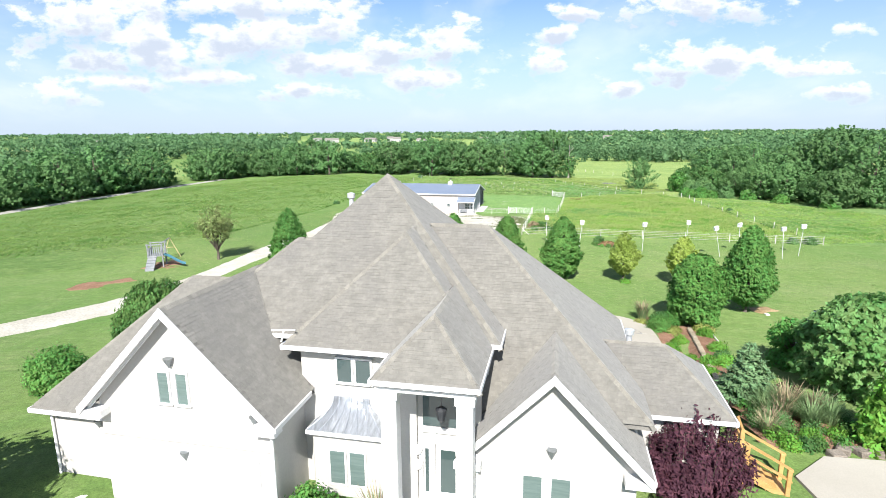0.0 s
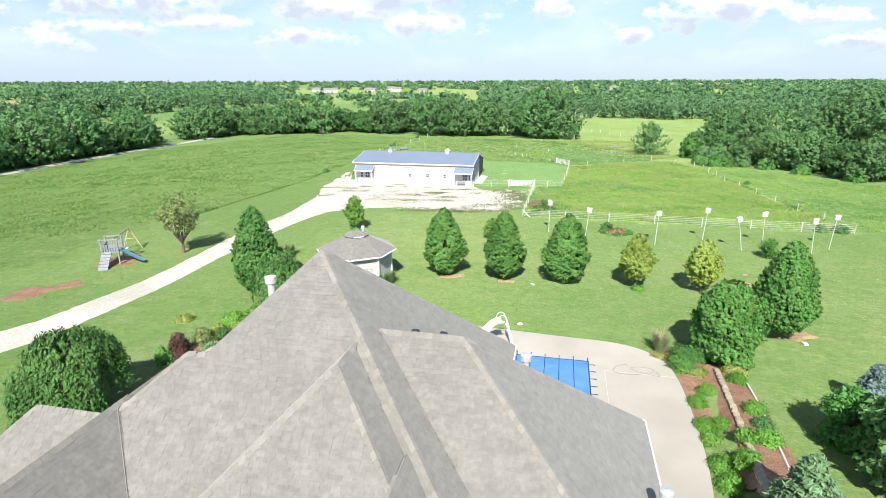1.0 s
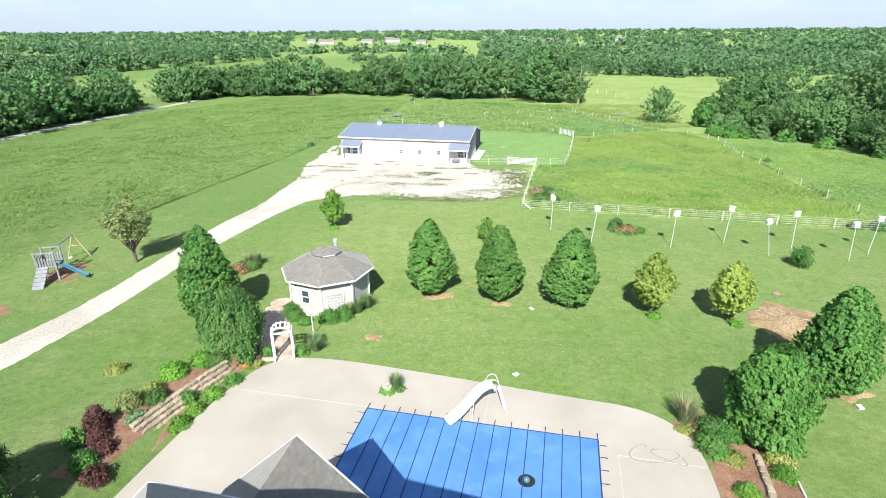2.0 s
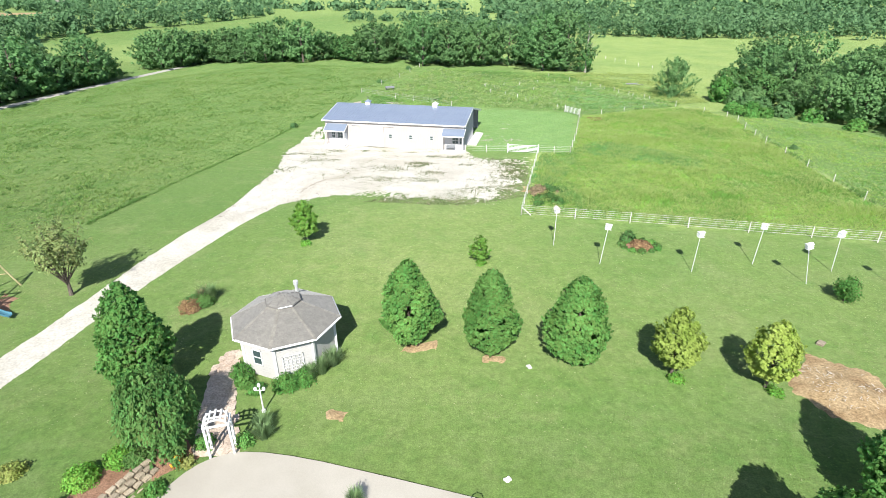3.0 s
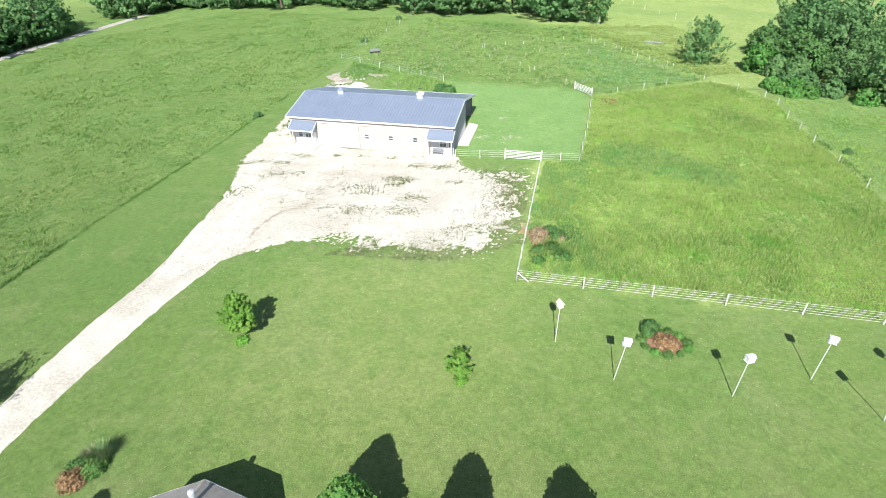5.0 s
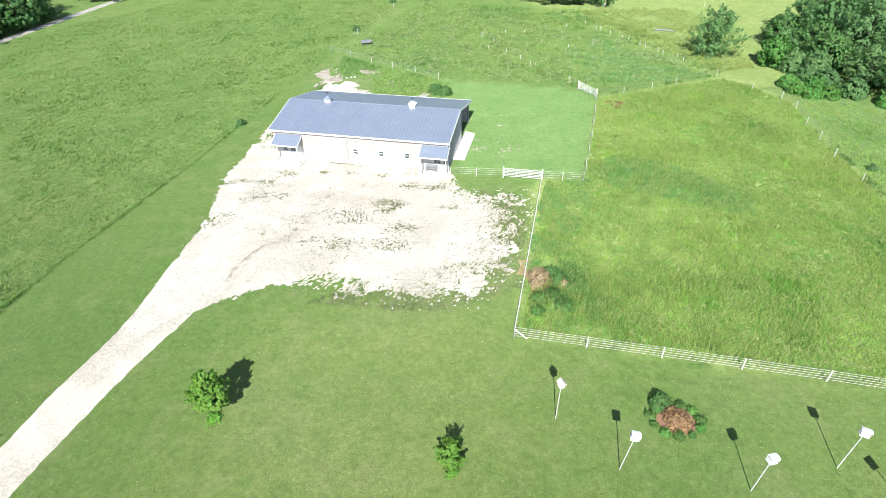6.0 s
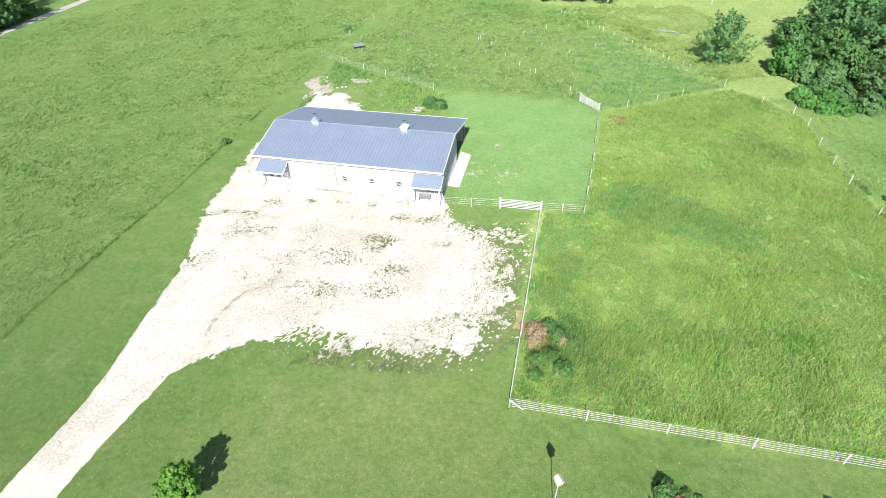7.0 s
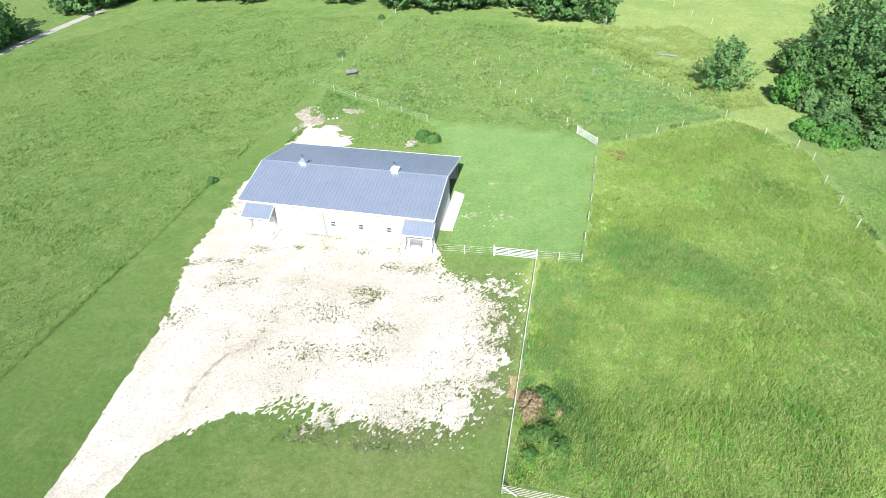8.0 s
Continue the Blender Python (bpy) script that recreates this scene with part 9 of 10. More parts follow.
# finer ones for the wood's edge that the camera passes nearest
KINDS += [wood_tree_kind(420 + k, h, w, lo, 440, 12, 0.38, m) for k, (h, w, lo, m) in enumerate(WOOD_SIZES[:5])]
_used = [False] * len(KINDS)


def wood_tree(x, y, kind, scale, turn):
    if math.hypot((x + 104) / 6, (y - 217) / 9) < 1:
        return
    m = pose(x, y, ground_z(x, y) - 0.1, 0, 0, turn) @ Matrix.Diagonal((scale, scale, scale, 1))
    if not _used[kind]:
        KINDS[kind].matrix_basis = m
        _used[kind] = True
    else:
        ob = copy_thing(KINDS[kind], pose(x, y, ground_z(x, y) - 0.1, 0, 0, turn))
        ob.scale = (scale, scale, scale * 1.0)


def wood_row(points, step, kinds, lo, hi, seed, depth=1, gap=7.0):
    rnd = random.Random(seed)
    for (x0, y0), (x1, y1) in zip(points, points[1:]):
        L = math.hypot(x1 - x0, y1 - y0)
        n = max(1, int(L / step))
        px, py = -(y1 - y0) / L, (x1 - x0) / L
        for d in range(depth):
            for k in range(n):
                t = (k + rnd.uniform(0.15, 0.85)) / n
                o = d * gap + rnd.uniform(-0.25, 0.25) * gap
                wood_tree(x0 + (x1 - x0) * t + px * o, y0 + (y1 - y0) * t + py * o, rnd.choice(kinds), rnd.uniform(lo, hi), rnd.uniform(0, 360))


# back line behind the pasture
wood_row([(-80, 238), (-52, 229), (-30, 229), (-12, 226)], 6.0, (0, 1, 4, 3), 0.75, 1.28, 1, 2, 8)
wood_row([(-12, 224), (2, 214), (18, 214)], 7.5, (0, 2, 4), 0.95, 1.15, 2, 2, 8)
wood_row([(22, 214), (36, 206)], 7.0, (2, 4), 1.0, 1.12, 3, 2, 7)
for _x, _y, _k, _s in ((33.5, 200, 8, 1.2), (40.5, 199, 8, 1.22), (94, 118, 8, 1.15), (93, 129, 8, 1.24), (90, 133, 6, 1.2), (37, 205, 4, 1.1), (-20, 222, 4, 1.15), (-3.5, 213, 2, 1.0), (8, 211.5, 4, 1.05), (15, 212, 0, 1.05)):
    wood_tree(_x, _y, _k, _s, 70 * _x)
# left woods beyond the road
wood_row([(-120, 106), (-118, 132), (-114.5, 152), (-109.5, 176), (-104, 208)], 5.6, (1, 3, 4, 0), 0.9, 1.38, 4, 2, 7)
wood_row([(-99, 226), (-90, 240), (-78, 244), (-66, 240)], 5.5, (1, 0, 4), 0.85, 1.2, 5, 2, 7)
# the mass on the right
wood_row([(88, 112), (82, 124), (75.5, 138), (72.5, 152), (74, 166)], 5.8, (7, 9, 10, 7), 0.5, 0.95, 6, 1, 6)
wood_row([(93, 112), (87, 126), (81, 140), (78, 154), (80, 170)], 7.0, (6, 7, 10), 0.6, 1.2, 7, 1, 6)
wood_row([(102, 112), (94, 130), (88, 148), (84, 166), (87, 178)], 8.0, (0, 2, 4), 0.65, 1.2, 8, 1, 7)
wood_row([(116, 112), (106, 132), (98, 152), (94, 172)], 9.0, (0, 2, 4), 0.85, 1.2, 9, 1, -9)
wood_row([(130, 108), (150, 100), (190, 98)], 8, (0, 2, 4), 0.9, 1.15, 10, 2, 9)
for _x, _y, _w, _h in ((63.6, 137.6, 1.5, 1.8), (65.0, 135.6, 1.4, 1.6), (63.4, 140.4, 1.5, 2.0), (66.0, 137.8, 1.7, 2.4), (67.6, 135.4, 1.5, 1.8), (68.6, 139.2, 2.0, 3.2), (66.4, 141.4, 1.9, 3.0), (71.2, 135.6, 1.9, 2.8), (74.6, 131.6, 1.8, 2.4), (78, 124, 1.6, 2.0), (83, 115, 1.7, 2.0), (69.4, 144.0, 2.3, 4.4), (67.4, 147.4, 2.0, 3.6), (69.0, 152.0, 2.2, 4.0), (71.0, 158.0, 2.2, 4.0)):
    shrub(_x, _y, int(_x * 10), _w, _h, LEAF_BRIGHT if _h < 2.5 else LEAF_WOOD, "brushy green growth at the wood's edge", "brush", 0.26, int(60 * _w + 30 * _h), "brush at the wood's edge")
tree(65.4, 150.5, 79, 5.4, 0.3, dome(2.3), 240, 24, 0.24, 0.26, LEAF_BRIGHT, "round young tree standing before the woods", "pasture_tree", r=0.14, limbs=12, reach=1.7, lumps=0.35, spray=0.9)
for _k, _t in enumerate(KINDS):
    if not _used[_k]:
        for _c in list(_t.children):
            bpy.data.objects.remove(_c)
        bpy.data.objects.remove(_t)
tree(57.2, 157.0, 78, 9.0, 0.4, dome(3.3), 260, 22, 0.26, 0.24, LEAF_WOOD, "airy lone tree in the rough pasture", "pasture_tree", r=0.2, limbs=16, reach=2.6, lumps=0.65, spray=1.9, lift=1.1)
# bleached dead tree standing among them
_rng = np.random.default_rng(77)
_p = thing("dead_tree", "bleached bare tree standing among the woods", "tree", pose(45.5, 195.5, ground_z(45.5, 195.5)))
part("trunk", trunk_geo(_rng, 13.0, 0.28, 14, 3.2, 0.4, 0.9), DEADWOOD, _p)
pts, out, _ = crown_points(_rng, dome(3.2), 6.5, 0.8, 80, 10, 0.35, 0.5, 0.4)
part("crown", leaf_mesh("crown", pts, out, 0.4, LEAF_WILLOW, _rng), LEAF_WILLOW, _p, "thin remaining leaves")


def far_woods():
    """Belts of distant woods between the fields, thinning to the horizon."""
    rng = np.random.default_rng(500)
    pts, outs, sizes = [], [], []

    def stand(x, y, h, w, n):
        if y > 250 and -0.3 * y < x < 0.1 * y:
            h *= 0.62
        if 500 < y < 1350 and -0.27 * y < x < 0.07 * y and not 620 < y < 700:
            return
        if math.hypot((x + 450) / 75, (y - 600) / 75) < 1:
            return
        lobes = 9 if y < 360 else 6
        per = max(5, n // lobes)
        q = rng.uniform(0.1, 0.9, lobes)
        a = rng.uniform(0, 6.283, lobes)
        r = w * np.sqrt(np.clip(1 - (q * 1.5 - 0.55) ** 2, 0.03, 1)) * rng.uniform(0.3, 0.75, lobes)
        c = np.stack((x + r * np.cos(a), y + r * np.sin(a), ground_z(x, y) + h * q), 1)
        d = rng.normal(0, 1, (lobes, per, 3))
        d[:, :, 2] += 0.35
        d[:, :, 1] -= 0.2
        d /= np.linalg.norm(d, axis=2, keepdims=True)
        pts.append((c[:, None, :] + d * (w * 0.45 * rng.uniform(0.7, 1.2, (lobes, 1, 1)) * rng.uniform(0.6, 1.25, (lobes, per, 1)))).reshape(-1, 3))
        outs.append(d.reshape(-1, 3))
        sizes.append(np.full(lobes * per, w * (0.24 if y < 360 else 0.33)))

    # belts: (x0, y0, x1, y1, depth, spacing)
    belts = ((-600, 440, -330, 330, 60, 9), (-330, 318, -268, 340, 30, 7), (-268, 340, -240, 398, 26, 6), (-240, 398, -208, 455, 26, 7), (-208, 455, -186, 525, 26, 8), (-186, 530, -60, 590, 45, 9),
             (12, 290, 60, 300, 40, 7), (52, 306, 150, 302, 30, 7), (108, 292, 330, 266, 70, 8), (10, 340, 120, 350, 70, 9), (130, 330, 420, 330, 90, 10), (-70, 440, 60, 430, 50, 10), (60, 420, 300, 440, 110, 11),
             (-700, 560, -230, 560, 60, 12), (-40, 520, 130, 510, 60, 12),
             (-216, 300, -224, 352, 20, 6), (-224, 352, -196, 396, 20, 6), (-196, 396, -172, 428, 18, 6), (-174, 432, -152, 526, 20, 7))
    # the depth of the wood behind its edge along the road
    for _ in range(190):
        t = rng.uniform()
        stand(-134 + 14 * t - rng.uniform(0, 46), 104 + 104 * t + rng.normal(0, 3), rng.uniform(9, 14), rng.uniform(4.2, 6.2), 130)
    for x0, y0, x1, y1, dep, sp in belts:
        L = math.hypot(x1 - x0, y1 - y0)
        for _ in range(int(L / sp) * max(1, int(dep / sp))):
            t, o = rng.uniform(), rng.uniform(0, dep)
            stand(x0 + (x1 - x0) * t + rng.normal(0, 2), y0 + (y1 - y0) * t + o, rng.uniform(8, 13.5) if x1 < -150 else rng.uniform(5.5, 10.5), rng.uniform(3.0, 5.4), 85 if y0 < 360 else 50)
    for _ in range(3000):
        y = 560 * math.exp(rng.uniform(0, 2.0))
        x = rng.uniform(-1.0, 1.0) * (y * 0.95 + 60)
        if noise.noise((x * 0.004, y * 0.0045, 2.0)) < -0.24 or (-260 * y / 1100 < x < 60 * y / 1100 and 950 < y < 1300):
            continue
        k = 1.0 + y / 1800
        stand(x, y, rng.uniform(5, 8.5), rng.uniform(6, 9) * k, 45)
    pts, outs, sizes = np.concatenate(pts), np.concatenate(outs), np.concatenate(sizes)
    me = leaf_mesh("far_woods", pts, outs, 1.0, LEAF_FAR_HAZED, rng, jitter=0.6)
    co = np.empty(len(me.vertices) * 3, dtype=np.float32)
    me.vertices.foreach_get("co", co)
    co = co.reshape(-1, 4, 3)
    co = pts[:, None, :] + (co - pts[:, None, :]) * sizes[:, None, None]
    me.vertices.foreach_set("co", co.reshape(-1).astype(np.float32))
    me.update()
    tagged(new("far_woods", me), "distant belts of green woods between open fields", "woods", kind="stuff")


far_woods()


def far_house(x, y, w, d, h, turn, roof_mat, wall_mat, label):
    t = thing("far_house", label, "house", pose(x, y, ground_z(x, y), 0, 0, turn), "distant farmhouses")
    part("wall", Geo().box(-w / 2, w / 2, -d / 2, d / 2, -0.5, h), wall_mat, t)
    part("roof", Geo().add([(-w / 2 - 0.5, -d / 2 - 0.5, h), (w / 2 + 0.5, -d / 2 - 0.5, h), (w / 2 + 0.5, d / 2 + 0.5, h), (-w / 2 - 0.5, d / 2 + 0.5, h), (-w / 2 - 0.5, 0, h + d * 0.38), (w / 2 + 0.5, 0, h + d * 0.38)],
                           [(0, 1, 5, 4), (2, 3, 4, 5), (0, 4, 3), (1, 2, 5), (3, 2, 1, 0)]), roof_mat, t, "low pitched roof")
    for k in range(4):
        x0 = -w / 2 + w * (k + 0.5) / 4
        part("window", Geo().box(x0 - 0.6, x0 + 0.6, -d / 2 - 0.05, -d / 2 + 0.02, 1.2, 2.6), GLASS, t)


for _k, (_x, _y, _w, _h) in enumerate(((-262, 1180, 17, 5), (-215, 1090, 26, 5), (-142, 1120, 24, 5), (-108, 1180, 13, 7), (-92, 1150, 16, 6), (-38, 1080, 18, 4), (78, 1010, 15, 5), (160, 1120, 12, 5), (182, 1150, 16, 6), (205, 1130, 12, 5), (318, 1060, 16, 7), (356, 980, 9, 4), (-560, 900, 15, 5), (440, 1300, 16, 5))):
    far_house(_x, _y, _w, 10, _h, 20 * math.sin(_k * 2.3), RIDGE, VINYL, "distant pale farmhouse among the trees")
patch("ploughed_field", ((-520, 570), (-415, 565), (-400, 640), (-500, 655)), DIRT, "brown ploughed field among the far woods", "field", cell=6.0, height=0.3, ragged=0.3, scale=0.05, soft=6.0, grow=10)


# ---- grass in the pastures ----
def grass_stuff(name, poly, count, h, seed, material, label, clumpy=0.0, wide=1.0, heads=False):
    rng = np.random.default_rng(seed)
    x0, x1, y0, y1 = min(p[0] for p in poly), max(p[0] for p in poly), min(p[1] for p in poly), max(p[1] for p in poly)
    vs, fs = [], []
    n = 0
    while n < count:
        x, y = rng.uniform(x0, x1), rng.uniform(y0, y1)
        if inside(poly, x, y) < 0:
            count -= 0.4
            continue
        thick = 0.6 + 0.8 * noise.noise((x * 0.18, y * 0.18, 0.5))
        if clumpy and noise.noise((x * 0.45, y * 0.45, 3.5)) + 0.5 * noise.noise((x * 1.3, y * 1.3, 7.5)) < clumpy:
            count -= 0.5
            continue
        n += 1
        z = ground_z(x, y)
        hh = h * rng.uniform(0.6, 1.3) * max(0.35, thick)
        for _ in range(4):
            a, b = rng.uniform(0, 6.283), rng.uniform(0.025, 0.075) * wide
            dx, dy = math.cos(a) * b, math.sin(a) * b
            ox, oy = rng.normal(0, 0.12), rng.normal(0, 0.12)
            lx, ly = rng.normal(0, 0.2) + 0.1, rng.normal(0, 0.2) + 0.12
            k = len(vs)
            if heads:
                vs += [(x + ox, y + oy, z + 0.35 * hh), (x + ox + lx - dx, y + oy + ly - dy, z + hh), (x + ox + lx + dx, y + oy + ly + dy, z + hh)]
            else:
                vs += [(x + ox - dx, y + oy - dy, z - 0.03), (x + ox + dx, y + oy + dy, z - 0.03), (x + ox + lx, y + oy + ly, z + hh)]
            fs.append((k, k + 1, k + 2))
    me = raw_mesh(name, vs, fs, material)
    tagged(new(name, me), label, "grass", kind="stuff")


PADDOCK = ((13.2, 84.2), (53.5, 75.4), (57.8, 115), (60.5, 134), (54.5, 144.5), (31.3, 136.6), (24.2, 110.2), (19.2, 110.8))
grass_stuff("paddock_grass", PADDOCK, 46000, 0.42, 1, BLADE, "tall yellow-green paddock grass in uneven tufts")
grass_stuff("west_pasture_grass", ((-95, 60), (-52, 66), (-36, 80), (-33.6, 96.5), (-30.2, 111.3), (-25.8, 129.5), (-23, 139), (-17.8, 161), (-5, 205), (-62, 225), (-98, 195), (-106, 145)), 44000, 0.3, 2, BLADE_WEST, "rough green pasture grass in tufts")
grass_stuff("north_pasture_grass", ((-16, 165), (5.5, 148), (28, 142.0), (31.3, 136.8), (54.5, 144.7), (60, 160), (46, 190), (0, 207)), 20000, 0.34, 3, BLADE_RANK, "rank weedy pasture beyond the barn")
grass_stuff("pale_weeds", ((-15, 165), (5.5, 149), (27, 143), (40, 150), (34, 176), (0, 206)), 7000, 0.4, 6, BLADE_FROST, "pale seeding weeds over the far pasture", clumpy=0.04, wide=1.6)
grass_stuff("barn_weeds", ((-15.5, 150), (-6.5, 147), (-6.2, 140.4), (5.5, 138), (6.8, 145), (-7, 155.5), (-14, 161)), 1800, 0.5, 7, BLADE_RANK, "rank green weeds behind the barn", clumpy=0.0, wide=1.8)
grass_stuff("barn_weeds", ((-20.6, 122), (-19.6, 122), (-16.8, 137), (-14.6, 146), (-16, 147)), 500, 0.4, 8, BLADE_CLUMP, "rank weeds along the barn's end", clumpy=0.0, wide=1.8)
grass_stuff("east_field_grass", ((54.6, 75.4), (95, 78), (84, 110), (70, 132), (62.5, 135), (61, 126), (58.6, 115)), 12000, 0.22, 4, BLADE, "short bright green grass beyond the fence")
grass_stuff("fence_weeds", ((53.5, 76), (54.6, 76), (58.9, 115), (60.6, 126), (62.2, 135), (61.0, 135.4), (59.2, 126), (57.6, 115)), 900, 0.6, 5, BLADE_CLUMP, "dark weeds grown up along the old fence", clumpy=0.05, wide=2.0)
for _k, (_poly, _n) in enumerate((((( -20, 100), (-6, 92), (4, 90), (13, 93), (15, 106), (8, 109), (-2, 117), (-17, 119)), 900), (((-6, 88), (6, 86.5), (14, 90), (14, 95), (0, 92)), 900), (((10, 92), (15, 92), (16, 107), (10, 109)), 160), (((-18, 121), (6.5, 115.6), (6.2, 114.3), (-18, 119.4)), 500))):
    grass_stuff("gravel_weeds", _poly, int(_n * 2.2), 0.17, 60 + _k, BLADE_WEED, "dark weed tufts scattered over the gravel yard", wide=1.5)
grass_stuff("paddock_weeds", ((13.6, 84.3), (19.5, 83.2), (20.5, 88), (19.6, 93.4), (15.4, 94.5)), 2200, 0.62, 71, BLADE_RANK, "rank dark weeds in the paddock corner", clumpy=0.08, wide=1.8)
grass_stuff("paddock_weeds", ((25, 112.5), (29, 117), (36, 113.5), (42.5, 106), (41, 101.5), (33, 105.5), (27, 109)), 3800, 0.5, 72, BLADE_BLUE, "grey-green weeds across the paddock", clumpy=0.0, wide=1.5)
grass_stuff("paddock_weeds", ((14, 92), (19, 95), (23, 104), (25, 111), (19.3, 110.5)), 3000, 0.5, 75, BLADE_BLUE, "grey-green weeds along the yard fence", clumpy=0.06, wide=2.0)
grass_stuff("pasture_weeds", ((28.8, 160), (38.6, 165), (47.4, 150), (53.5, 146.2), (33, 143)), 3400, 0.5, 76, BLADE_BLUE, "dense blue-green weeds in the far pasture", clumpy=-0.05, wide=2.0)
grass_stuff("dead_weeds", ((14.4, 88.6), (16.6, 88.4), (17.0, 92.2), (15.2, 92.8)), 500, 0.55, 73, BRUSH, "dead brown weeds beside the paddock fence", clumpy=0.08, wide=1.8)
grass_stuff("dead_weeds", ((31, 131), (34, 132), (35, 136), (31.6, 136)), 300, 0.6, 74, BRUSH, "dead brown weeds at the far paddock corner", clumpy=0.08, wide=0.9)
# darker clumps and pale seed heads over the pastures
WEST_NEAR = ((-75, 72), (-52, 66), (-36.2, 80), (-33.8, 96.5), (-30.4, 111.3), (-26, 129.5), (-23.2, 139), (-18, 161), (-8, 195), (-50, 200), (-80, 140))
grass_stuff("pasture_clumps", WEST_NEAR, 9000, 0.34, 81, BLADE_CLUMP, "darker grass clumps across the west pasture", clumpy=0.1, wide=1.7)
grass_stuff("pasture_clumps", PADDOCK, 2600, 0.46, 82, BLADE_CLUMP, "darker grass clumps across the paddock", clumpy=0.16, wide=1.7)
grass_stuff("seed_grass", PADDOCK, 32000, 0.62, 83, BLADE_PALE, "pale seed heads over the paddock grass", clumpy=-0.35, wide=0.42, heads=True)
grass_stuff("pasture_clumps", ((-14, 164), (5.5, 149), (28, 143), (54, 147), (58, 158), (44, 188), (0, 204)), 7000, 0.42, 84, BLADE_CLUMP, "darker weed clumps in the far pasture", clumpy=0.08, wide=2.0)
grass_stuff("seed_grass", ((55, 147), (62, 149), (63, 158), (68, 172), (62, 192), (38, 192), (40, 179), (50.5, 156)), 8000, 0.5, 86, BLADE_PALE, "dry seeding grass beyond the row of old posts", clumpy=-0.3, wide=0.8, heads=True)
grass_stuff("seed_grass", ((-14, 164), (5.5, 149), (28, 143), (29, 150), (40, 172), (34, 186), (0, 204)), 5000, 0.5, 89, BLADE_PALE, "pale seed heads over the rank pasture", clumpy=-0.15, wide=0.7, heads=True)
grass_stuff("seed_grass", ((54.6, 75.4), (95, 78), (84, 110), (70, 132), (62.5, 134), (61, 126), (58.6, 115)), 6000, 0.36, 90, BLADE_PALE, "yellowish seed heads over the field beyond the fence", clumpy=-0.3, wide=0.6, heads=True)
grass_stuff("seed_grass", WEST_NEAR, 6000, 0.34, 96, BLADE_PALE, "thin pale seed heads over the west pasture", clumpy=-0.1, wide=0.45, heads=True)
grass_stuff("pale_weeds", ((29, 143), (53, 146.5), (49, 156), (41, 172), (30, 172)), 2600, 0.45, 87, BLADE_FROST, "pale seeding weeds among the blue-green ones", clumpy=0.06, wide=1.6)
grass_stuff("fence_weeds", ((31.5, 137.6), (53.6, 145.2), (53.4, 146.1), (31.2, 138.4)), 600, 0.5, 88, BLADE_CLUMP, "dark weeds grown up along the pasture fence", clumpy=0.1, wide=1.8)
grass_stuff("pasture_clumps", ((14, 85), (24, 83), (30, 96), (34, 108), (26, 108), (19, 109)), 4200, 0.5, 85, BLADE_RANK, "blue-green rank grass along the yard fence", clumpy=0.02, wide=1.6)
def lawn_tufts(name, poly, count, seed, material, label, holes=()):
    """Short uneven tufts standing up out of mown grass."""
    rng = np.random.default_rng(seed)
    x0, x1, y0, y1 = min(p[0] for p in poly), max(p[0] for p in poly), min(p[1] for p in poly), max(p[1] for p in poly)
    x, y = rng.uniform(x0, x1, count * 2), rng.uniform(y0, y1, count * 2)
    keep = inside_grid(poly, x, y) > 0
    for h in holes:
        keep &= inside_grid(h, x, y) < 0
    x, y = x[keep][:count], y[keep][:count]
    z = np.array([ground_z(a, b) for a, b in zip(x, y)])
    n = len(x)
    a, w, h = rng.uniform(0, 6.283, n), rng.uniform(0.03, 0.07, n), rng.uniform(0.015, 0.05, n)
    lx, ly = rng.normal(0, 0.05, n), rng.normal(0, 0.05, n)
    vs = np.stack((np.stack((x - w * np.cos(a), y - w * np.sin(a), z - 0.01), 1), np.stack((x + w * np.cos(a), y + w * np.sin(a), z - 0.01), 1), np.stack((x + lx, y + ly, z + h), 1)), 1).reshape(-1, 3)
    me = raw_mesh(name, vs.tolist(), [(3 * k, 3 * k + 1, 3 * k + 2) for k in range(n)], material)
    tagged(new(name, me), label, "grass", kind="stuff")


def gravel_flecks():
    """Dark little weeds in loose drifts over the gravel."""
    rng = np.random.default_rng(95)
    vs = []
    for cx, cy, r, n in FLECKS:
        for _ in range(n):
            x, y = rng.normal(cx, r * 0.75), rng.normal(cy, r * 0.45)
            z, h = ground_z(x, y) + 0.03, rng.uniform(0.06, 0.16)
            for _ in range(3):
                a, b = rng.uniform(0, 6.283), rng.uniform(0.04, 0.09)
                vs += [(x - b * math.cos(a), y - b * math.sin(a), z), (x + b * math.cos(a), y + b * math.sin(a), z), (x + rng.normal(0, 0.08), y + rng.normal(0, 0.08), z + h)]
    me = raw_mesh("gravel_weeds", vs, [(k, k + 1, k + 2) for k in range(0, len(vs), 3)], BLADE_WEED)
    tagged(new("gravel_weeds", me), "dark little weeds in loose drifts over the gravel", "weeds", kind="stuff")


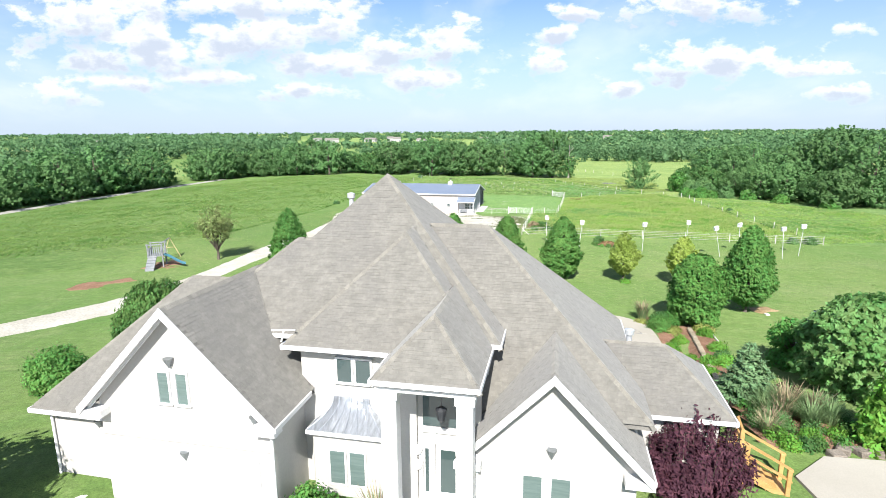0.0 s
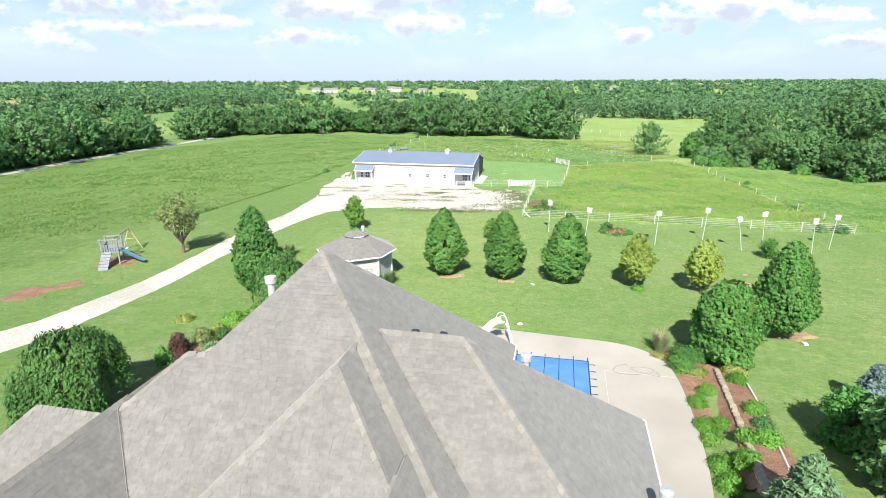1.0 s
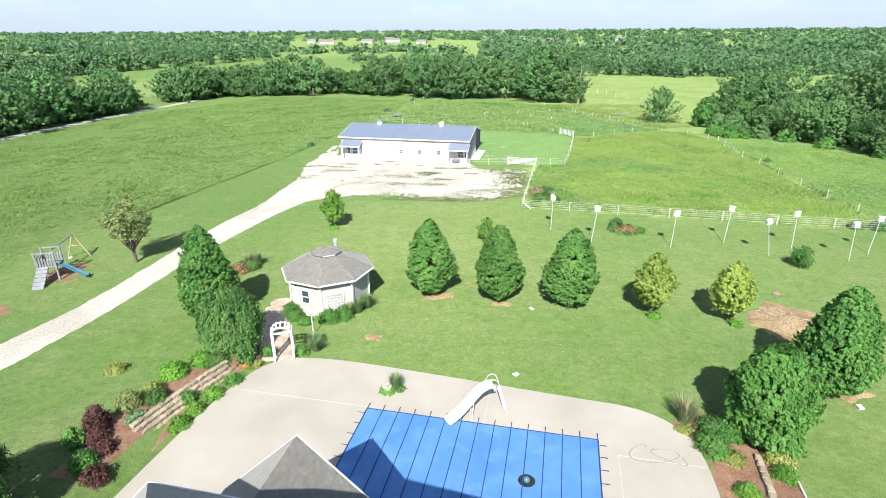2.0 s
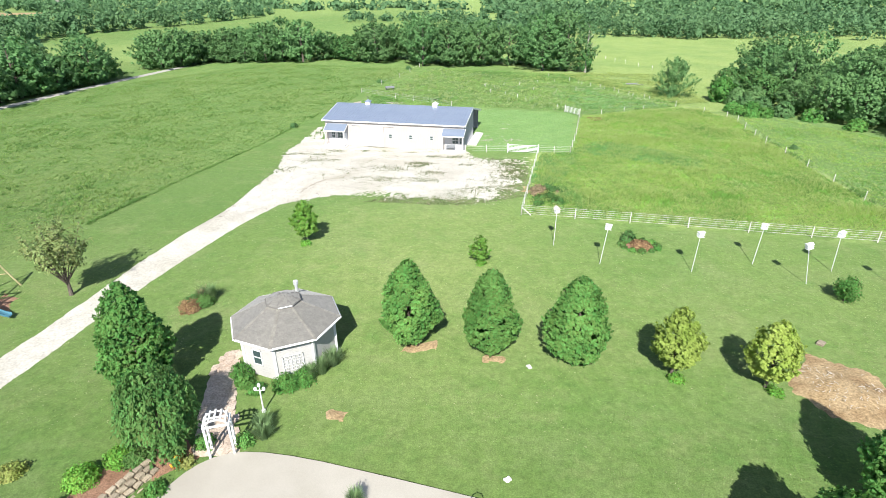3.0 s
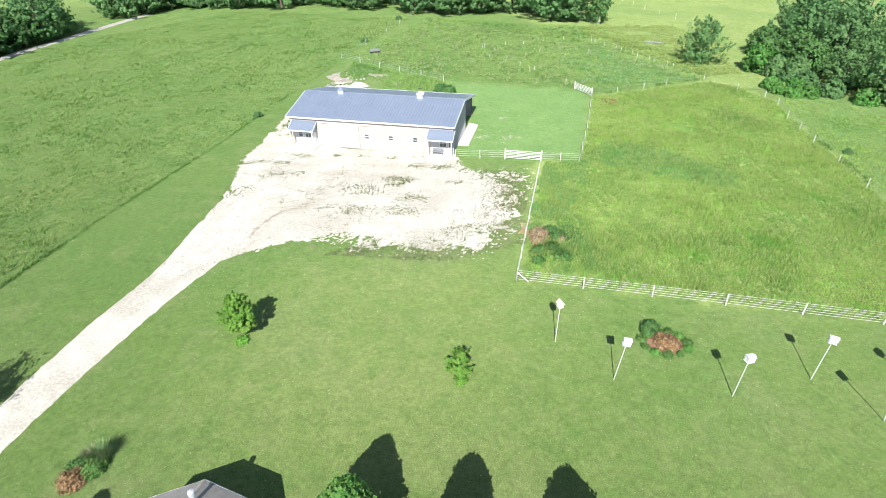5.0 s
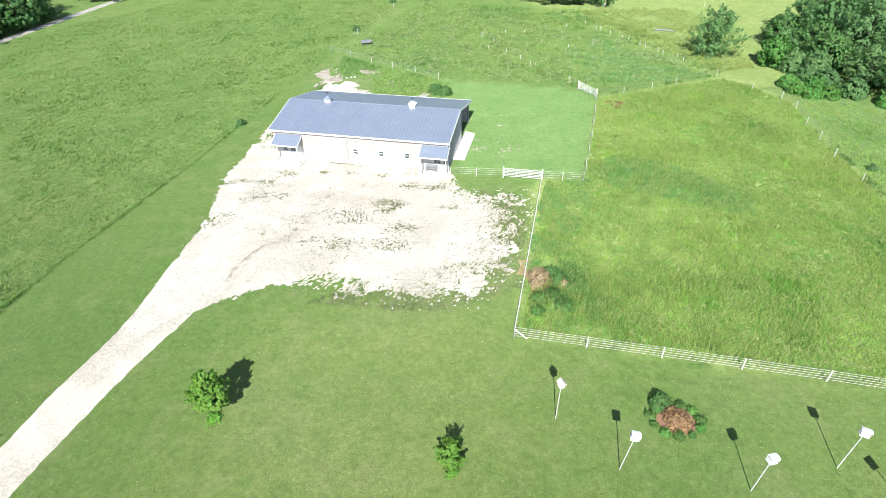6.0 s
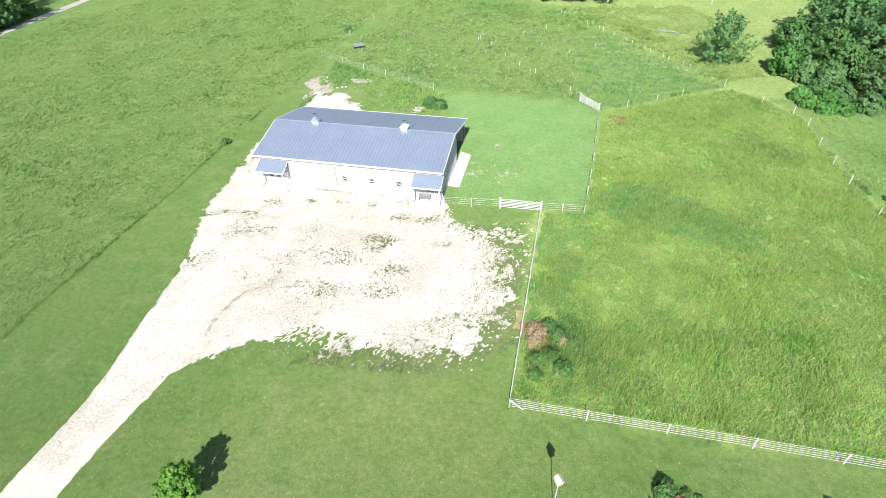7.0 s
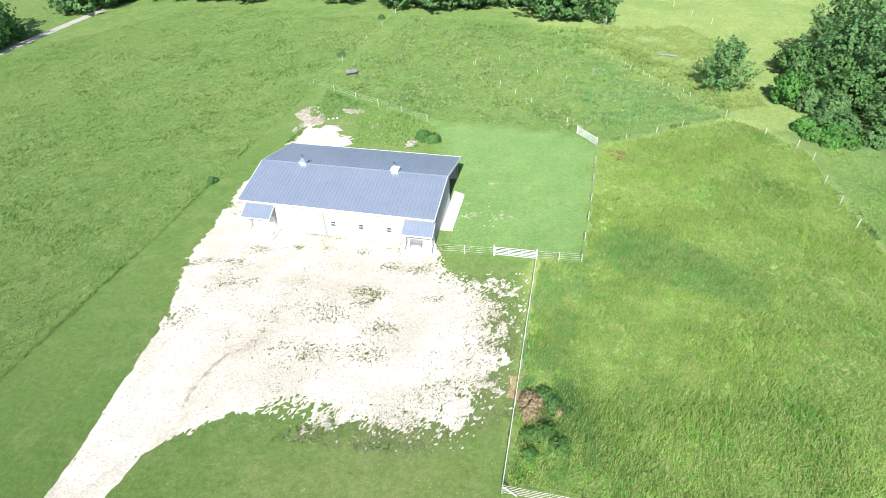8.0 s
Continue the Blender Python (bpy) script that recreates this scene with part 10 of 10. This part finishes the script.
gravel_flecks()
DRIVE_LINE = ((-29.5, 46), (-26, 46), (-20.5, 76), (-14, 90), (-5, 90.5), (4, 87.6), (9.4, 87.8), (13.6, 92.4), (16.8, 107), (8, 112), (-20, 120), (-22, 80))
GH_PLOT = ((-11.8, 47.5), (-7, 47.5), (-3.5, 54), (-3.3, 59), (-6, 61.5), (-10.5, 60.5), (-12, 56))
DIRT_PLOT = ((26.2, 54.2), (27.2, 51.0), (29.5, 49.6), (32.5, 51.5), (32.5, 55.5), (29.6, 57.2))
LAWN_NORTH = ((-34, 48), (-8, 50), (14, 46), (18, 44.5), (42, 42), (56, 60), (53, 73.5), (12.3, 82.8), (16.5, 108), (-20, 118), (-24, 120), (-36, 94))
lawn_tufts("lawn_grass", LAWN_NORTH, 60000, 91, BLADE_LAWN, "short mown lawn grass in uneven tufts", (DRIVE_LINE, GH_PLOT, DIRT_PLOT))
lawn_tufts("lawn_weeds", LAWN_NORTH, 9000, 92, BLADE_DRY, "dry stems and clover heads in the lawn", (DRIVE_LINE, GH_PLOT, DIRT_PLOT))
lawn_tufts("lawn_grass", ((8, 114.5), (18.5, 111.8), (23.5, 111), (30.5, 136.5), (27, 141), (7, 145), (10, 130)), 14000, 93, BLADE_RANK, "short bright grass of the small barn paddock")
# unmown line along the field edge
for _k, ((_x0, _y0), (_x1, _y1)) in enumerate((((-35.3, 80), (-33.1, 96.5)), ((-33.1, 96.5), (-29.7, 111.3)), ((-29.7, 111.3), (-25.3, 129.5)), ((-25.3, 129.5), (-17.3, 161)))):
    _d = Vector((_x1 - _x0, _y1 - _y0)).normalized() * 0.2
    grass_stuff("field_edge_grass", ((_x0 - _d.y, _y0 + _d.x), (_x0 + _d.y, _y0 - _d.x), (_x1 + _d.y, _y1 - _d.x), (_x1 - _d.y, _y1 + _d.x)), 800, 0.34, 20 + _k, BLADE_CLUMP, "dark unmown strip along the field edge")

# loose shingle tabs of the main roof, as pieces of their own
for _roof, _poses in roof_picks.values():
    for _m in _poses:
        _o = new("shingle", single_tab)
        _o.parent = _roof
        _o.matrix_basis = _m
